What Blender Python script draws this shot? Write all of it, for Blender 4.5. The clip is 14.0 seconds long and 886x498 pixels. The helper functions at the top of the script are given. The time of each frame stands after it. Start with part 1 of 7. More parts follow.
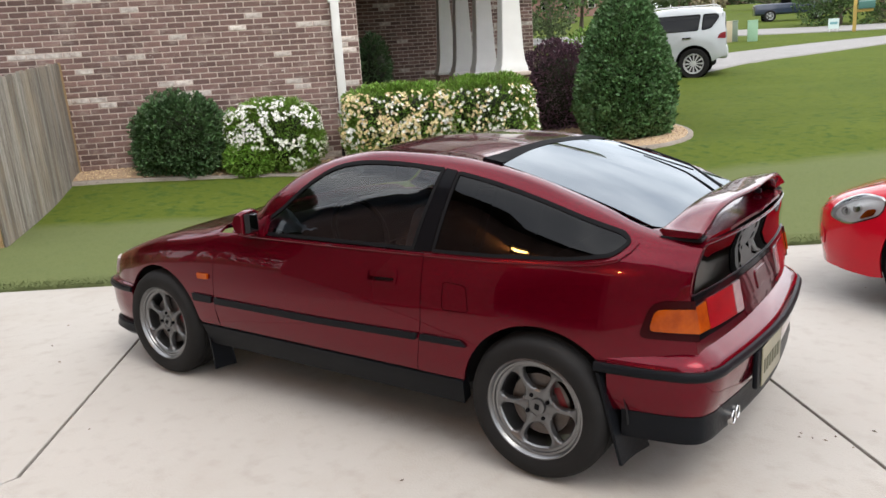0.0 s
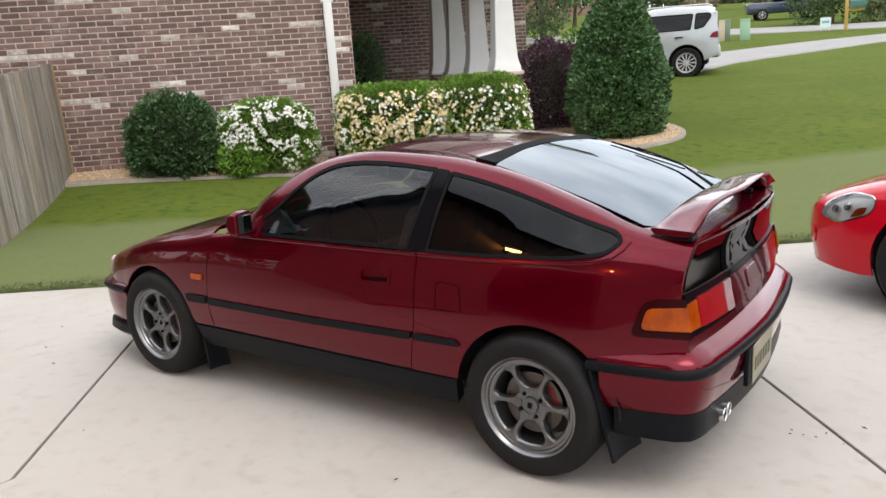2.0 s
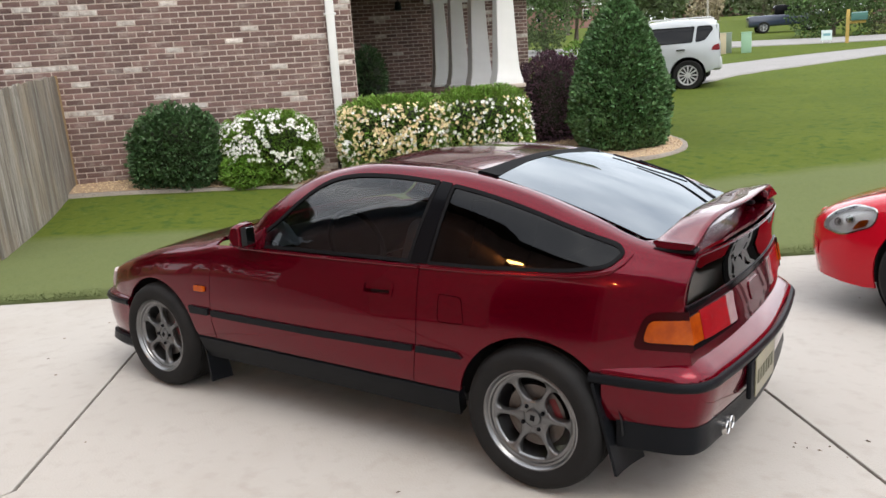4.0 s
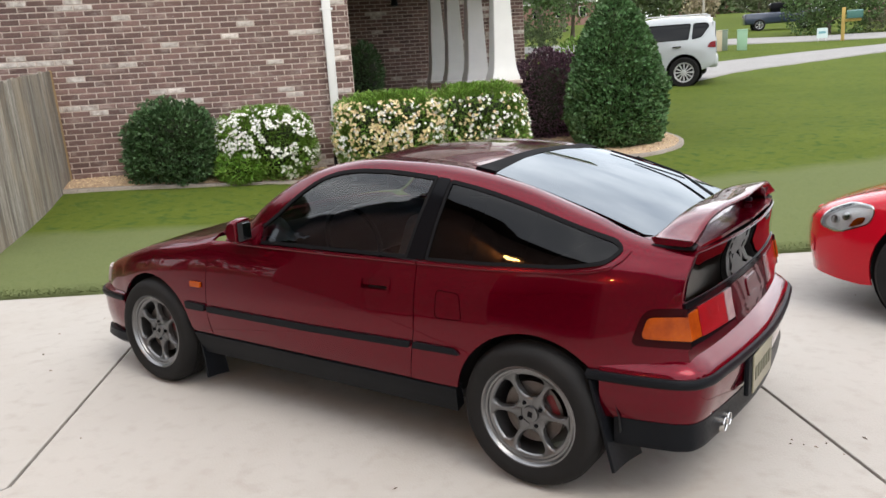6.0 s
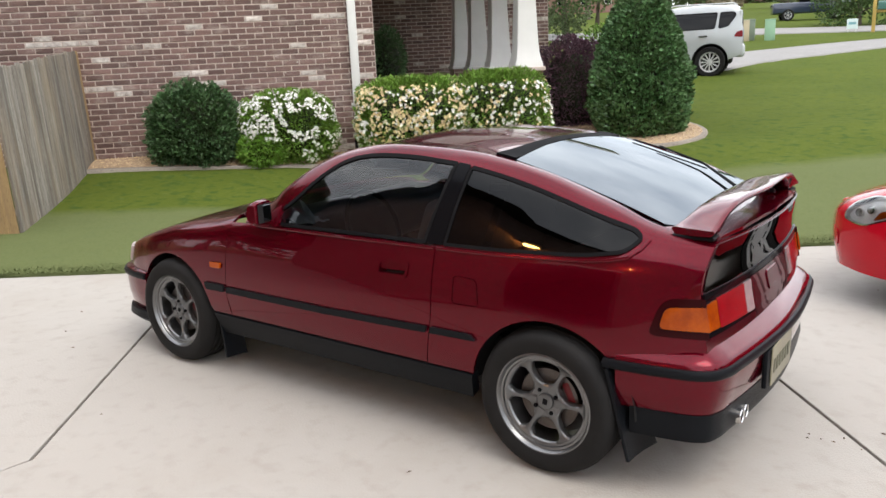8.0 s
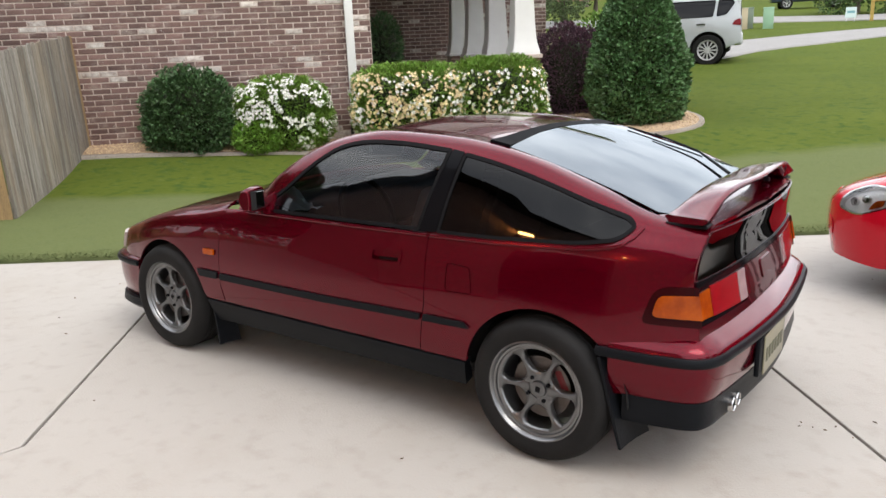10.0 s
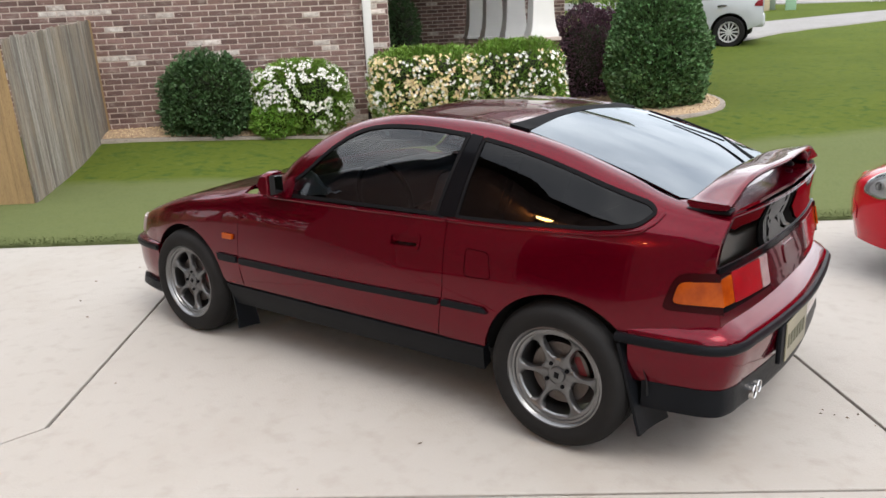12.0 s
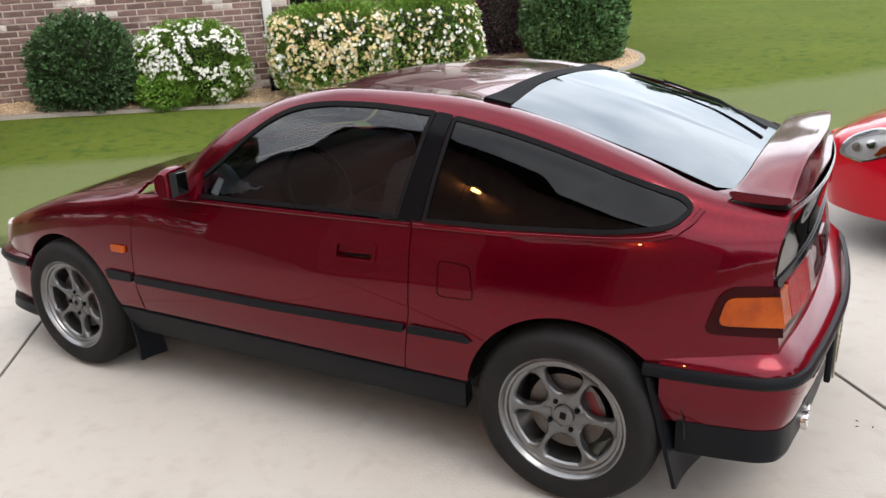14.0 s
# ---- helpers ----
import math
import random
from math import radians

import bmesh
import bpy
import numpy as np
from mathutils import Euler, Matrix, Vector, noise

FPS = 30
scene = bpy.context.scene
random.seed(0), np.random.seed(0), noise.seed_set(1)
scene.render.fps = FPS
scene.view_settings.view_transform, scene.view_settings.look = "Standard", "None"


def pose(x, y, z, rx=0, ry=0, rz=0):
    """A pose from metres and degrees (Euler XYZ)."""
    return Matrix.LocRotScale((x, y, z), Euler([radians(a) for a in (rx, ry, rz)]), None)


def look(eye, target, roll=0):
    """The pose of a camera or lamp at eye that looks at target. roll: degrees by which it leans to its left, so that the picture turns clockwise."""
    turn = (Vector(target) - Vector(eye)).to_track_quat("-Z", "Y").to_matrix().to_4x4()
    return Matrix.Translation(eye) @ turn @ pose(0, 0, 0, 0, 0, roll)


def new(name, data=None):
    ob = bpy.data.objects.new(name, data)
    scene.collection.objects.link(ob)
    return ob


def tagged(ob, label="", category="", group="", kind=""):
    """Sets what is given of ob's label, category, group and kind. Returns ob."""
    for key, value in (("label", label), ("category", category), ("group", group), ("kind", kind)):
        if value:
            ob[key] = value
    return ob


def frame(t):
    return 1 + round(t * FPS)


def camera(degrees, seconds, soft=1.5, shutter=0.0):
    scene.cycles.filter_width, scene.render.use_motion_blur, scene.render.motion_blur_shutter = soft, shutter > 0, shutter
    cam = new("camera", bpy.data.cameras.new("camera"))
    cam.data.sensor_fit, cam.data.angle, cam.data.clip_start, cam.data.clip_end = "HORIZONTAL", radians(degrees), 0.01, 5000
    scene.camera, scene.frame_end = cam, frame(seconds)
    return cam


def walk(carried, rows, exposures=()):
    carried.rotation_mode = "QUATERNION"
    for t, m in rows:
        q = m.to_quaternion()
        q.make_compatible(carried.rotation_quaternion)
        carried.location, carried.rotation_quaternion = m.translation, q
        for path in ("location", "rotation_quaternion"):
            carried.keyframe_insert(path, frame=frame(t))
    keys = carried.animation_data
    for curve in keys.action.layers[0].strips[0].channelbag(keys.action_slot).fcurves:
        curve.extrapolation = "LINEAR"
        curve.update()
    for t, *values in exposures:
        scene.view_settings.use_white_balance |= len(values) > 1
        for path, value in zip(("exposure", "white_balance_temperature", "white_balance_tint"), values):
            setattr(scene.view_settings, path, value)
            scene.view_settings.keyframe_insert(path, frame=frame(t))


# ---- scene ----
cam = camera(59.5, 14.0)
PATH = [
    (0, (1.345, -3.231, 1.627), (0.215, -1.649, 1.157), -3.73),
    (0.5, (1.349, -3.218, 1.627), (0.226, -1.632, 1.155), -3.69),
    (1, (1.354, -3.223, 1.627), (0.24, -1.632, 1.15), -3.65),
    (1.5, (1.365, -3.239, 1.627), (0.253, -1.646, 1.151), -3.77),
    (2, (1.358, -3.24, 1.631), (0.24, -1.65, 1.159), -3.86),
    (2.5, (1.361, -3.237, 1.63), (0.23, -1.654, 1.165), -3.91),
    (5, (1.355, -3.249, 1.639), (0.24, -1.647, 1.203), -3.80),
    (5.5, (1.348, -3.236, 1.632), (0.238, -1.633, 1.19), -3.79),
    (6, (1.347, -3.243, 1.632), (0.233, -1.645, 1.18), -3.61),
    (6.5, (1.352, -3.241, 1.633), (0.226, -1.654, 1.171), -3.33),
    (7, (1.352, -3.234, 1.629), (0.214, -1.659, 1.156), -3.01),
    (7.5, (1.349, -3.246, 1.628), (0.201, -1.68, 1.15), -2.88),
    (10, (1.356, -3.228, 1.622), (0.215, -1.668, 1.109), -2.55),
    (10.5, (1.355, -3.23, 1.624), (0.218, -1.671, 1.096), -2.41),
    (11, (1.35, -3.228, 1.625), (0.209, -1.677, 1.085), -2.49),
    (11.5, (1.341, -3.226, 1.624), (0.187, -1.687, 1.078), -2.65),
    (12, (1.343, -3.223, 1.624), (0.172, -1.698, 1.073), -2.78),
    (12.5, (1.339, -3.214, 1.624), (0.162, -1.698, 1.061), -2.93),
    (13, (1.31, -3.181, 1.617), (0.148, -1.661, 1.035), -3.10),
    (13.5, (1.072, -3.008, 1.59), (-0.054, -1.475, 0.971), -3.46),
    (14, (0.757, -2.749, 1.6), (-0.196, -1.12, 0.938), -3.68),
]
walk(cam, [(t, look(eye, target, roll)) for t, eye, target, roll in PATH], exposures=[(0, 0.55), (12.5, 0.55), (14.0, 0.68)])

# ---------------------------------------------------------------- light
world = bpy.data.worlds.new("sky")
scene.world = world
world.use_nodes = True
wn = world.node_tree
sky = wn.nodes.new("ShaderNodeTexSky")
sky.sky_type, sky.sun_disc = "NISHITA", False
sky.sun_elevation, sky.sun_rotation = radians(60), radians(106)
sky.air_density, sky.dust_density, sky.ozone_density = 1.0, 4.0, 1.0
# soft cloud cover, mixed into the clear sky
tc = wn.nodes.new("ShaderNodeTexCoord")
mp = wn.nodes.new("ShaderNodeMapping")
mp.inputs["Scale"].default_value = (1.0, 1.0, 2.6)
cl = wn.nodes.new("ShaderNodeTexNoise")
cl.inputs["Scale"].default_value, cl.inputs["Detail"].default_value = 2.6, 8
rp = wn.nodes.new("ShaderNodeValToRGB")
rp.color_ramp.elements[0].position, rp.color_ramp.elements[1].position = 0.30, 0.60
rp.color_ramp.elements[0].color = (0.38, 0.38, 0.38, 1)
mx = wn.nodes.new("ShaderNodeMix")
mx.data_type = "RGBA"
mx.inputs["B"].default_value = (10.6, 10.8, 11.3, 1)
wn.links.new(tc.outputs["Generated"], mp.inputs[0])
wn.links.new(mp.outputs[0], cl.inputs["Vector"])
wn.links.new(cl.outputs["Fac"], rp.inputs[0])
wn.links.new(rp.outputs[0], mx.inputs["Factor"])
wn.links.new(sky.outputs[0], mx.inputs["A"])
wn.links.new(mx.outputs["Result"], wn.nodes["Background"].inputs[0])
wn.nodes["Background"].inputs[1].default_value = 0.15

sun = new("sun", bpy.data.lights.new("sun", "SUN"))
sun.data.energy, sun.data.angle, sun.data.color = 0.85, radians(30), (1.0, 0.95, 0.88)
sun.matrix_world = look((7, -2, 13), (0, 0, 0))

# ---------------------------------------------------------------- materials
def material(name, color, rough=0.5, metal=0.0, vary=None, scale=20.0, amount=0.5, bump=0.0, bump_scale=None,
             fine=None, coat=0.0, spec=0.5, per_object=0.0, alpha=1.0, transmission=0.0, emission=None, strength=0.0, stretch=None, sheen=0.0):
    """A surface with colour variation at two scales, and fine relief."""
    m = bpy.data.materials.new(name)
    m.use_nodes = True
    nt = m.node_tree
    b = nt.nodes["Principled BSDF"]
    b.inputs["Base Color"].default_value = (*color, 1)
    b.inputs["Roughness"].default_value = rough
    b.inputs["Metallic"].default_value = metal
    b.inputs["Coat Weight"].default_value = coat
    b.inputs["Coat Roughness"].default_value = 0.03
    b.inputs["Specular IOR Level"].default_value = spec
    b.inputs["Transmission Weight"].default_value = transmission
    if emission:
        b.inputs["Emission Color"].default_value = (*emission, 1)
        b.inputs["Emission Strength"].default_value = strength
    co = nt.nodes.new("ShaderNodeTexCoord")
    vec = co.outputs["Object"]
    if stretch:
        mp = nt.nodes.new("ShaderNodeMapping")
        mp.inputs["Scale"].default_value = stretch
        nt.links.new(vec, mp.inputs[0])
        vec = mp.outputs[0]
    out = None
    if vary:
        n1 = nt.nodes.new("ShaderNodeTexNoise")
        n1.inputs["Scale"].default_value, n1.inputs["Detail"].default_value, n1.inputs["Roughness"].default_value = scale, 6, 0.6
        nt.links.new(vec, n1.inputs["Vector"])
        r1 = nt.nodes.new("ShaderNodeValToRGB")
        r1.color_ramp.elements[0].position, r1.color_ramp.elements[1].position = 0.5 - 0.25 / max(amount, 0.1) * 0.5, 0.5 + 0.25 / max(amount, 0.1) * 0.5
        r1.color_ramp.elements[0].color, r1.color_ramp.elements[1].color = (*color, 1), (*vary, 1)
        nt.links.new(n1.outputs["Fac"], r1.inputs[0])
        out = r1.outputs[0]
        if fine:
            n2 = nt.nodes.new("ShaderNodeTexNoise")
            n2.inputs["Scale"].default_value, n2.inputs["Detail"].default_value = scale * 14, 3
            nt.links.new(vec, n2.inputs["Vector"])
            x2 = nt.nodes.new("ShaderNodeMix")
            x2.data_type = "RGBA"
            x2.inputs["B"].default_value = (*fine, 1)
            r2 = nt.nodes.new("ShaderNodeValToRGB")
            r2.color_ramp.elements[0].position, r2.color_ramp.elements[1].position = 0.52, 0.72
            nt.links.new(n2.outputs["Fac"], r2.inputs[0])
            nt.links.new(r2.outputs[0], x2.inputs["Factor"])
            nt.links.new(out, x2.inputs["A"])
            out = x2.outputs["Result"]
    if per_object:
        oi = nt.nodes.new("ShaderNodeObjectInfo")
        hs = nt.nodes.new("ShaderNodeHueSaturation")
        mr = nt.nodes.new("ShaderNodeMapRange")
        mr.inputs["To Min"].default_value, mr.inputs["To Max"].default_value = 1 - per_object, 1 + per_object
        nt.links.new(oi.outputs["Random"], mr.inputs["Value"])
        nt.links.new(mr.outputs[0], hs.inputs["Value"])
        if out:
            nt.links.new(out, hs.inputs["Color"])
        else:
            hs.inputs["Color"].default_value = (*color, 1)
        out = hs.outputs[0]
    if out:
        nt.links.new(out, b.inputs["Base Color"])
    if bump:
        n3 = nt.nodes.new("ShaderNodeTexNoise")
        n3.inputs["Scale"].default_value, n3.inputs["Detail"].default_value = bump_scale or scale * 4, 5
        nt.links.new(vec, n3.inputs["Vector"])
        bp = nt.nodes.new("ShaderNodeBump")
        bp.inputs["Strength"].default_value, bp.inputs["Distance"].default_value = bump, 0.01
        nt.links.new(n3.outputs["Fac"], bp.inputs["Height"])
        nt.links.new(bp.outputs[0], b.inputs["Normal"])
    return m


def islands(m, low, high, hue=0.0):
    """Lets each loose piece of a joined mesh differ in brightness and a little in hue."""
    nt = m.node_tree
    b = nt.nodes["Principled BSDF"]
    g = nt.nodes.new("ShaderNodeNewGeometry")
    hs = nt.nodes.new("ShaderNodeHueSaturation")
    mr = nt.nodes.new("ShaderNodeMapRange")
    mr.inputs["To Min"].default_value, mr.inputs["To Max"].default_value = low, high
    nt.links.new(g.outputs["Random Per Island"], mr.inputs["Value"])
    nt.links.new(mr.outputs[0], hs.inputs["Value"])
    if hue:
        mh = nt.nodes.new("ShaderNodeMapRange")
        mh.inputs["To Min"].default_value, mh.inputs["To Max"].default_value = 0.5 - hue, 0.5 + hue
        nt.links.new(g.outputs["Random Per Island"], mh.inputs["Value"])
        nt.links.new(mh.outputs[0], hs.inputs["Hue"])
    if b.inputs["Base Color"].links:
        nt.links.new(b.inputs["Base Color"].links[0].from_socket, hs.inputs["Color"])
    else:
        hs.inputs["Color"].default_value = b.inputs["Base Color"].default_value
    nt.links.new(hs.outputs[0], b.inputs["Base Color"])
    return m


M_concrete = material("concrete", (0.375, 0.345, 0.308), 0.85, vary=(0.44, 0.415, 0.38), scale=0.7, amount=0.3, fine=(0.372, 0.342, 0.306), bump=0.25, bump_scale=90)
M_joint = material("joint_filler", (0.035, 0.03, 0.026), 0.95, vary=(0.09, 0.078, 0.065), scale=8)
M_lawn = material("lawn", (0.068, 0.094, 0.015), 0.95, vary=(0.102, 0.126, 0.020), scale=0.5, amount=0.4, fine=(0.047, 0.082, 0.017), bump=0.7, bump_scale=70, spec=0.06)
M_mortar = material("mortar", (0.60, 0.50, 0.44), 0.95, vary=(0.51, 0.42, 0.365), scale=6, bump=0.4, bump_scale=150)
M_white = material("white_paint", (0.78, 0.77, 0.74), 0.45, vary=(0.70, 0.69, 0.66), scale=3, bump=0.05)
# ceiling colour set dark to put shade into the porch
M_ceiling = material("porch_ceiling", (0.10, 0.085, 0.07), 0.7, vary=(0.075, 0.063, 0.052), scale=3)
M_rubber = material("black_rubber", (0.008, 0.008, 0.009), 0.45, spec=0.04, vary=(0.011, 0.011, 0.012), scale=12, bump=0.1, bump_scale=200)
M_tyre = material("tyre_rubber", (0.0085, 0.0083, 0.0085), 0.7, spec=0.2, vary=(0.014, 0.013, 0.0125), scale=9, bump=0.15, bump_scale=150)
M_black = material("black_plastic", (0.006, 0.007, 0.009), 0.36, spec=0.09, vary=(0.009, 0.010, 0.012), scale=5, bump=0.12, bump_scale=260)


def dry_margin(m):
    """The lawn's paler, drier strip of other grass beside the driveway."""
    nt = m.node_tree
    b = nt.nodes["Principled BSDF"]
    src = b.inputs["Base Color"].links[0].from_socket
    co = nt.nodes.new("ShaderNodeTexCoord")
    sx = nt.nodes.new("ShaderNodeVectorMath")
    sx.operation = "DOT_PRODUCT"
    sx.inputs[1].default_value = (-0.698, 0.716, 0)
    wob = nt.nodes.new("ShaderNodeTexNoise")
    wob.inputs["Scale"].default_value, wob.inputs["Detail"].default_value = 1.3, 6
    add = nt.nodes.new("ShaderNodeMath")
    add.operation = "MULTIPLY_ADD"
    add.inputs[1].default_value = 0.5
    rng = nt.nodes.new("ShaderNodeMapRange")
    rng.inputs["From Min"].default_value, rng.inputs["From Max"].default_value = 5.75, 6.13
    rng.inputs["To Min"].default_value, rng.inputs["To Max"].default_value = 0.85, 0.0
    mix = nt.nodes.new("ShaderNodeMix")
    mix.data_type = "RGBA"
    mix.inputs["B"].default_value = (0.128, 0.146, 0.064, 1)
    nt.links.new(co.outputs["Object"], sx.inputs[0])
    nt.links.new(co.outputs["Object"], wob.inputs["Vector"])
    nt.links.new(wob.outputs["Fac"], add.inputs[0])
    nt.links.new(sx.outputs["Value"], add.inputs[2])
    nt.links.new(add.outputs[0], rng.inputs["Value"])
    nt.links.new(rng.outputs[0], mix.inputs["Factor"])
    nt.links.new(src, mix.inputs["A"])
    nt.links.new(mix.outputs["Result"], b.inputs["Base Color"])
    return m


dry_margin(M_lawn)


def smear(m, color, scale, low, high, most, stretch=(1, 1, 2.2)):
    """Mortar wiped over the bricks in soft blotches that run from brick to brick."""
    nt = m.node_tree
    b = nt.nodes["Principled BSDF"]
    src = b.inputs["Base Color"].links[0].from_socket
    g = nt.nodes.new("ShaderNodeNewGeometry")
    mp = nt.nodes.new("ShaderNodeMapping")
    mp.inputs["Scale"].default_value = stretch
    n = nt.nodes.new("ShaderNodeTexNoise")
    n.inputs["Scale"].default_value, n.inputs["Detail"].default_value, n.inputs["Roughness"].default_value = scale, 9, 0.68
    r = nt.nodes.new("ShaderNodeMapRange")
    r.inputs["From Min"].default_value, r.inputs["From Max"].default_value = low, high
    r.inputs["To Max"].default_value = most
    x = nt.nodes.new("ShaderNodeMix")
    x.data_type = "RGBA"
    x.inputs["B"].default_value = (*color, 1)
    nt.links.new(g.outputs["Position"], mp.inputs[0])
    nt.links.new(mp.outputs[0], n.inputs["Vector"])
    nt.links.new(n.outputs["Fac"], r.inputs["Value"])
    nt.links.new(r.outputs[0], x.inputs["Factor"])
    nt.links.new(src, x.inputs["A"])
    nt.links.new(x.outputs["Result"], b.inputs["Base Color"])
    return m


# faint brownish stains over the slabs, and a few small dirt specks
smear(M_concrete, (0.31, 0.265, 0.215), 0.55, 0.50, 0.72, 0.45, (1, 1, 1))
smear(M_concrete, (0.16, 0.14, 0.12), 7.0, 0.685, 0.74, 0.6, (1, 1, 1))
# tufts in the lawn: small darker and paler flecks
smear(M_lawn, (0.042, 0.076, 0.015), 34.0, 0.50, 0.70, 0.40, (1, 1, 1))
smear(M_lawn, (0.135, 0.160, 0.060), 11.0, 0.56, 0.74, 0.5, (1, 1, 1))

# ---------------------------------------------------------------- building tools
def mesh_of(name, verts, faces, mats, smooth=True, normals=None, mat_index=None):
    me = bpy.data.meshes.new(name)
    me.from_pydata(verts, [], faces)
    for m in (mats if isinstance(mats, (list, tuple)) else [mats]):
        me.materials.append(m)
    if mat_index is not None:
        me.polygons.foreach_set("material_index", mat_index)
    me.polygons.foreach_set("use_smooth", [smooth] * len(me.polygons))
    if normals is not None:
        me.normals_split_custom_set_from_vertices(normals)
    return me


def thing(name, label, category, at=(0, 0, 0), turn=0.0, group="", kind=""):
    """An empty at a thing's base, which carries its parts."""
    e = new(name)
    e.matrix_world = pose(*at, 0, 0, turn)
    return tagged(e, label, category, group, kind)


def put(name, me, parent=None, label=""):
    o = new(name, me)
    if parent is not None:
        o.parent = parent
    return tagged(o, label)


def part(name, bm, mat, parent=None, label="", smooth=True, sharp=35):
    me = bpy.data.meshes.new(name)
    bm.normal_update()
    if smooth:
        lim = radians(sharp)
        for e in bm.edges:
            e.smooth = len(e.link_faces) == 2 and e.calc_face_angle(0) < lim
        for f in bm.faces:
            f.smooth = True
    bm.to_mesh(me)
    bm.free()
    for m in (mat if isinstance(mat, (list, tuple)) else [mat]):
        me.materials.append(m)
    return put(name, me, parent, label)


def box_bm(size, at=(0, 0, 0), bevel=0.0, segs=2, bm=None, m=None):
    bm = bm or bmesh.new()
    r = bmesh.ops.create_cube(bm, size=1.0, matrix=(m or Matrix()) @ Matrix.Translation(at) @ Matrix.Diagonal((*size, 1)))
    if bevel:
        es = list({e for v in r["verts"] for e in v.link_edges})
        bmesh.ops.bevel(bm, geom=es, offset=bevel, segments=segs, affect="EDGES", profile=0.5)
    return bm


def lathe_bm(profile, segs=48, axis="y", bm=None, m=None, closed=False):
    """Turns (radius, along) points round an axis."""
    bm = bm or bmesh.new()
    rings = []
    for i in range(segs):
        a = 2 * math.pi * i / segs
        ring = []
        for r, h in profile:
            p = Vector((r * math.cos(a), h, r * math.sin(a))) if axis == "y" else Vector((r * math.cos(a), r * math.sin(a), h))
            ring.append(bm.verts.new(m @ p if m else p))
        rings.append(ring)
    k = len(profile)
    for i in range(segs):
        a, b = rings[i], rings[(i + 1) % segs]
        for j in range(k if closed else k - 1):
            q = (a[j], b[j], b[(j + 1) % k], a[(j + 1) % k])
            try:
                bm.faces.new(q)
            except ValueError:
                pass
    bmesh.ops.remove_doubles(bm, verts=bm.verts[:], dist=1e-5)
    bmesh.ops.recalc_face_normals(bm, faces=bm.faces[:])
    return bm


def tube_bm(points, radius, sides=8, bm=None, closed=False, flat=1.0, up=Vector((0, 0, 1))):
    """A round or flattened bar along points; radius may be a list."""
    bm = bm or bmesh.new()
    pts = [Vector(p) for p in points]
    n = len(pts)
    rings = []
    for i, p in enumerate(pts):
        a = pts[(i - 1) % n] if closed or i else pts[0]
        b = pts[(i + 1) % n] if closed or i < n - 1 else pts[-1]
        t = (b - a).normalized()
        u = t.cross(up)
        if u.length < 1e-4:
            u = t.cross(Vector((1, 0, 0)))
        u.normalize()
        w = u.cross(t).normalized()
        r = radius[i] if isinstance(radius, (list, tuple)) else radius
        rings.append([bm.verts.new(p + (u * math.cos(k) + w * math.sin(k) * flat) * r) for k in [2 * math.pi * j / sides for j in range(sides)]])
    for i in range(n if closed else n - 1):
        a, b = rings[i], rings[(i + 1) % n]
        for j in range(sides):
            bm.faces.new((a[j], a[(j + 1) % sides], b[(j + 1) % sides], b[j]))
    if not closed:
        bm.faces.new(rings[0][::-1])
        bm.faces.new(rings[-1])
    bmesh.ops.recalc_face_normals(bm, faces=bm.faces[:])
    return bm


def spline(knots, t):
    """Smooth curve through knots (t, value ...) without overshoot."""
    ks = np.asarray(knots, float)
    x, y = ks[:, 0], ks[:, 1:]
    t = np.clip(np.atleast_1d(np.asarray(t, float)), x[0], x[-1])
    h = np.diff(x)[:, None]
    d = np.diff(y, axis=0) / h
    m = np.zeros_like(y)
    m[1:-1] = (d[:-1] * h[1:] + d[1:] * h[:-1]) / (h[:-1] + h[1:])
    m[0], m[-1] = d[0], d[-1]
    i = np.clip(np.searchsorted(x, t, "right") - 1, 0, len(x) - 2)
    u = ((t - x[i]) / (x[i + 1] - x[i]))[:, None]
    hh = (x[i + 1] - x[i])[:, None]
    return (1 + 2 * u) * (1 - u) ** 2 * y[i] + u * (1 - u) ** 2 * hh * m[i] + u * u * (3 - 2 * u) * y[i + 1] + u * u * (u - 1) * hh * m[i + 1]


def rounded(points, radius=0.03, step=0.03, n=5):
    """A closed outline with rounded corners; a corner may carry its own radius as a third number."""
    out = []
    k = len(points)
    for i in range(k):
        p, a, b = (np.array(points[j][:2], float) for j in (i, i - 1, (i + 1) % k))
        r = points[i][2] if len(points[i]) > 2 else radius
        da, db = a - p, b - p
        la, lb = np.linalg.norm(da), np.linalg.norm(db)
        r = min(r, la * 0.49, lb * 0.49)
        if r < 1e-4:
            out.append(p)
            continue
        q0, q1 = p + da / la * r, p + db / lb * r
        for j in range(n + 1):
            u = j / n
            out.append((1 - u) ** 2 * q0 + 2 * u * (1 - u) * p + u * u * q1)
    dense = []
    for i in range(len(out)):
        a, b = out[i], out[(i + 1) % len(out)]
        m = max(1, int(math.ceil(np.linalg.norm(b - a) / step)))
        dense += [a + (b - a) * j / m for j in range(m)]
    return dense

# ---------------------------------------------------------------- ground and driveway
EDGE, ALONG, UPHILL = Vector((-5.101, -0.391)), Vector((0.7889, 0.6146)), Vector((-0.6146, 0.7889))
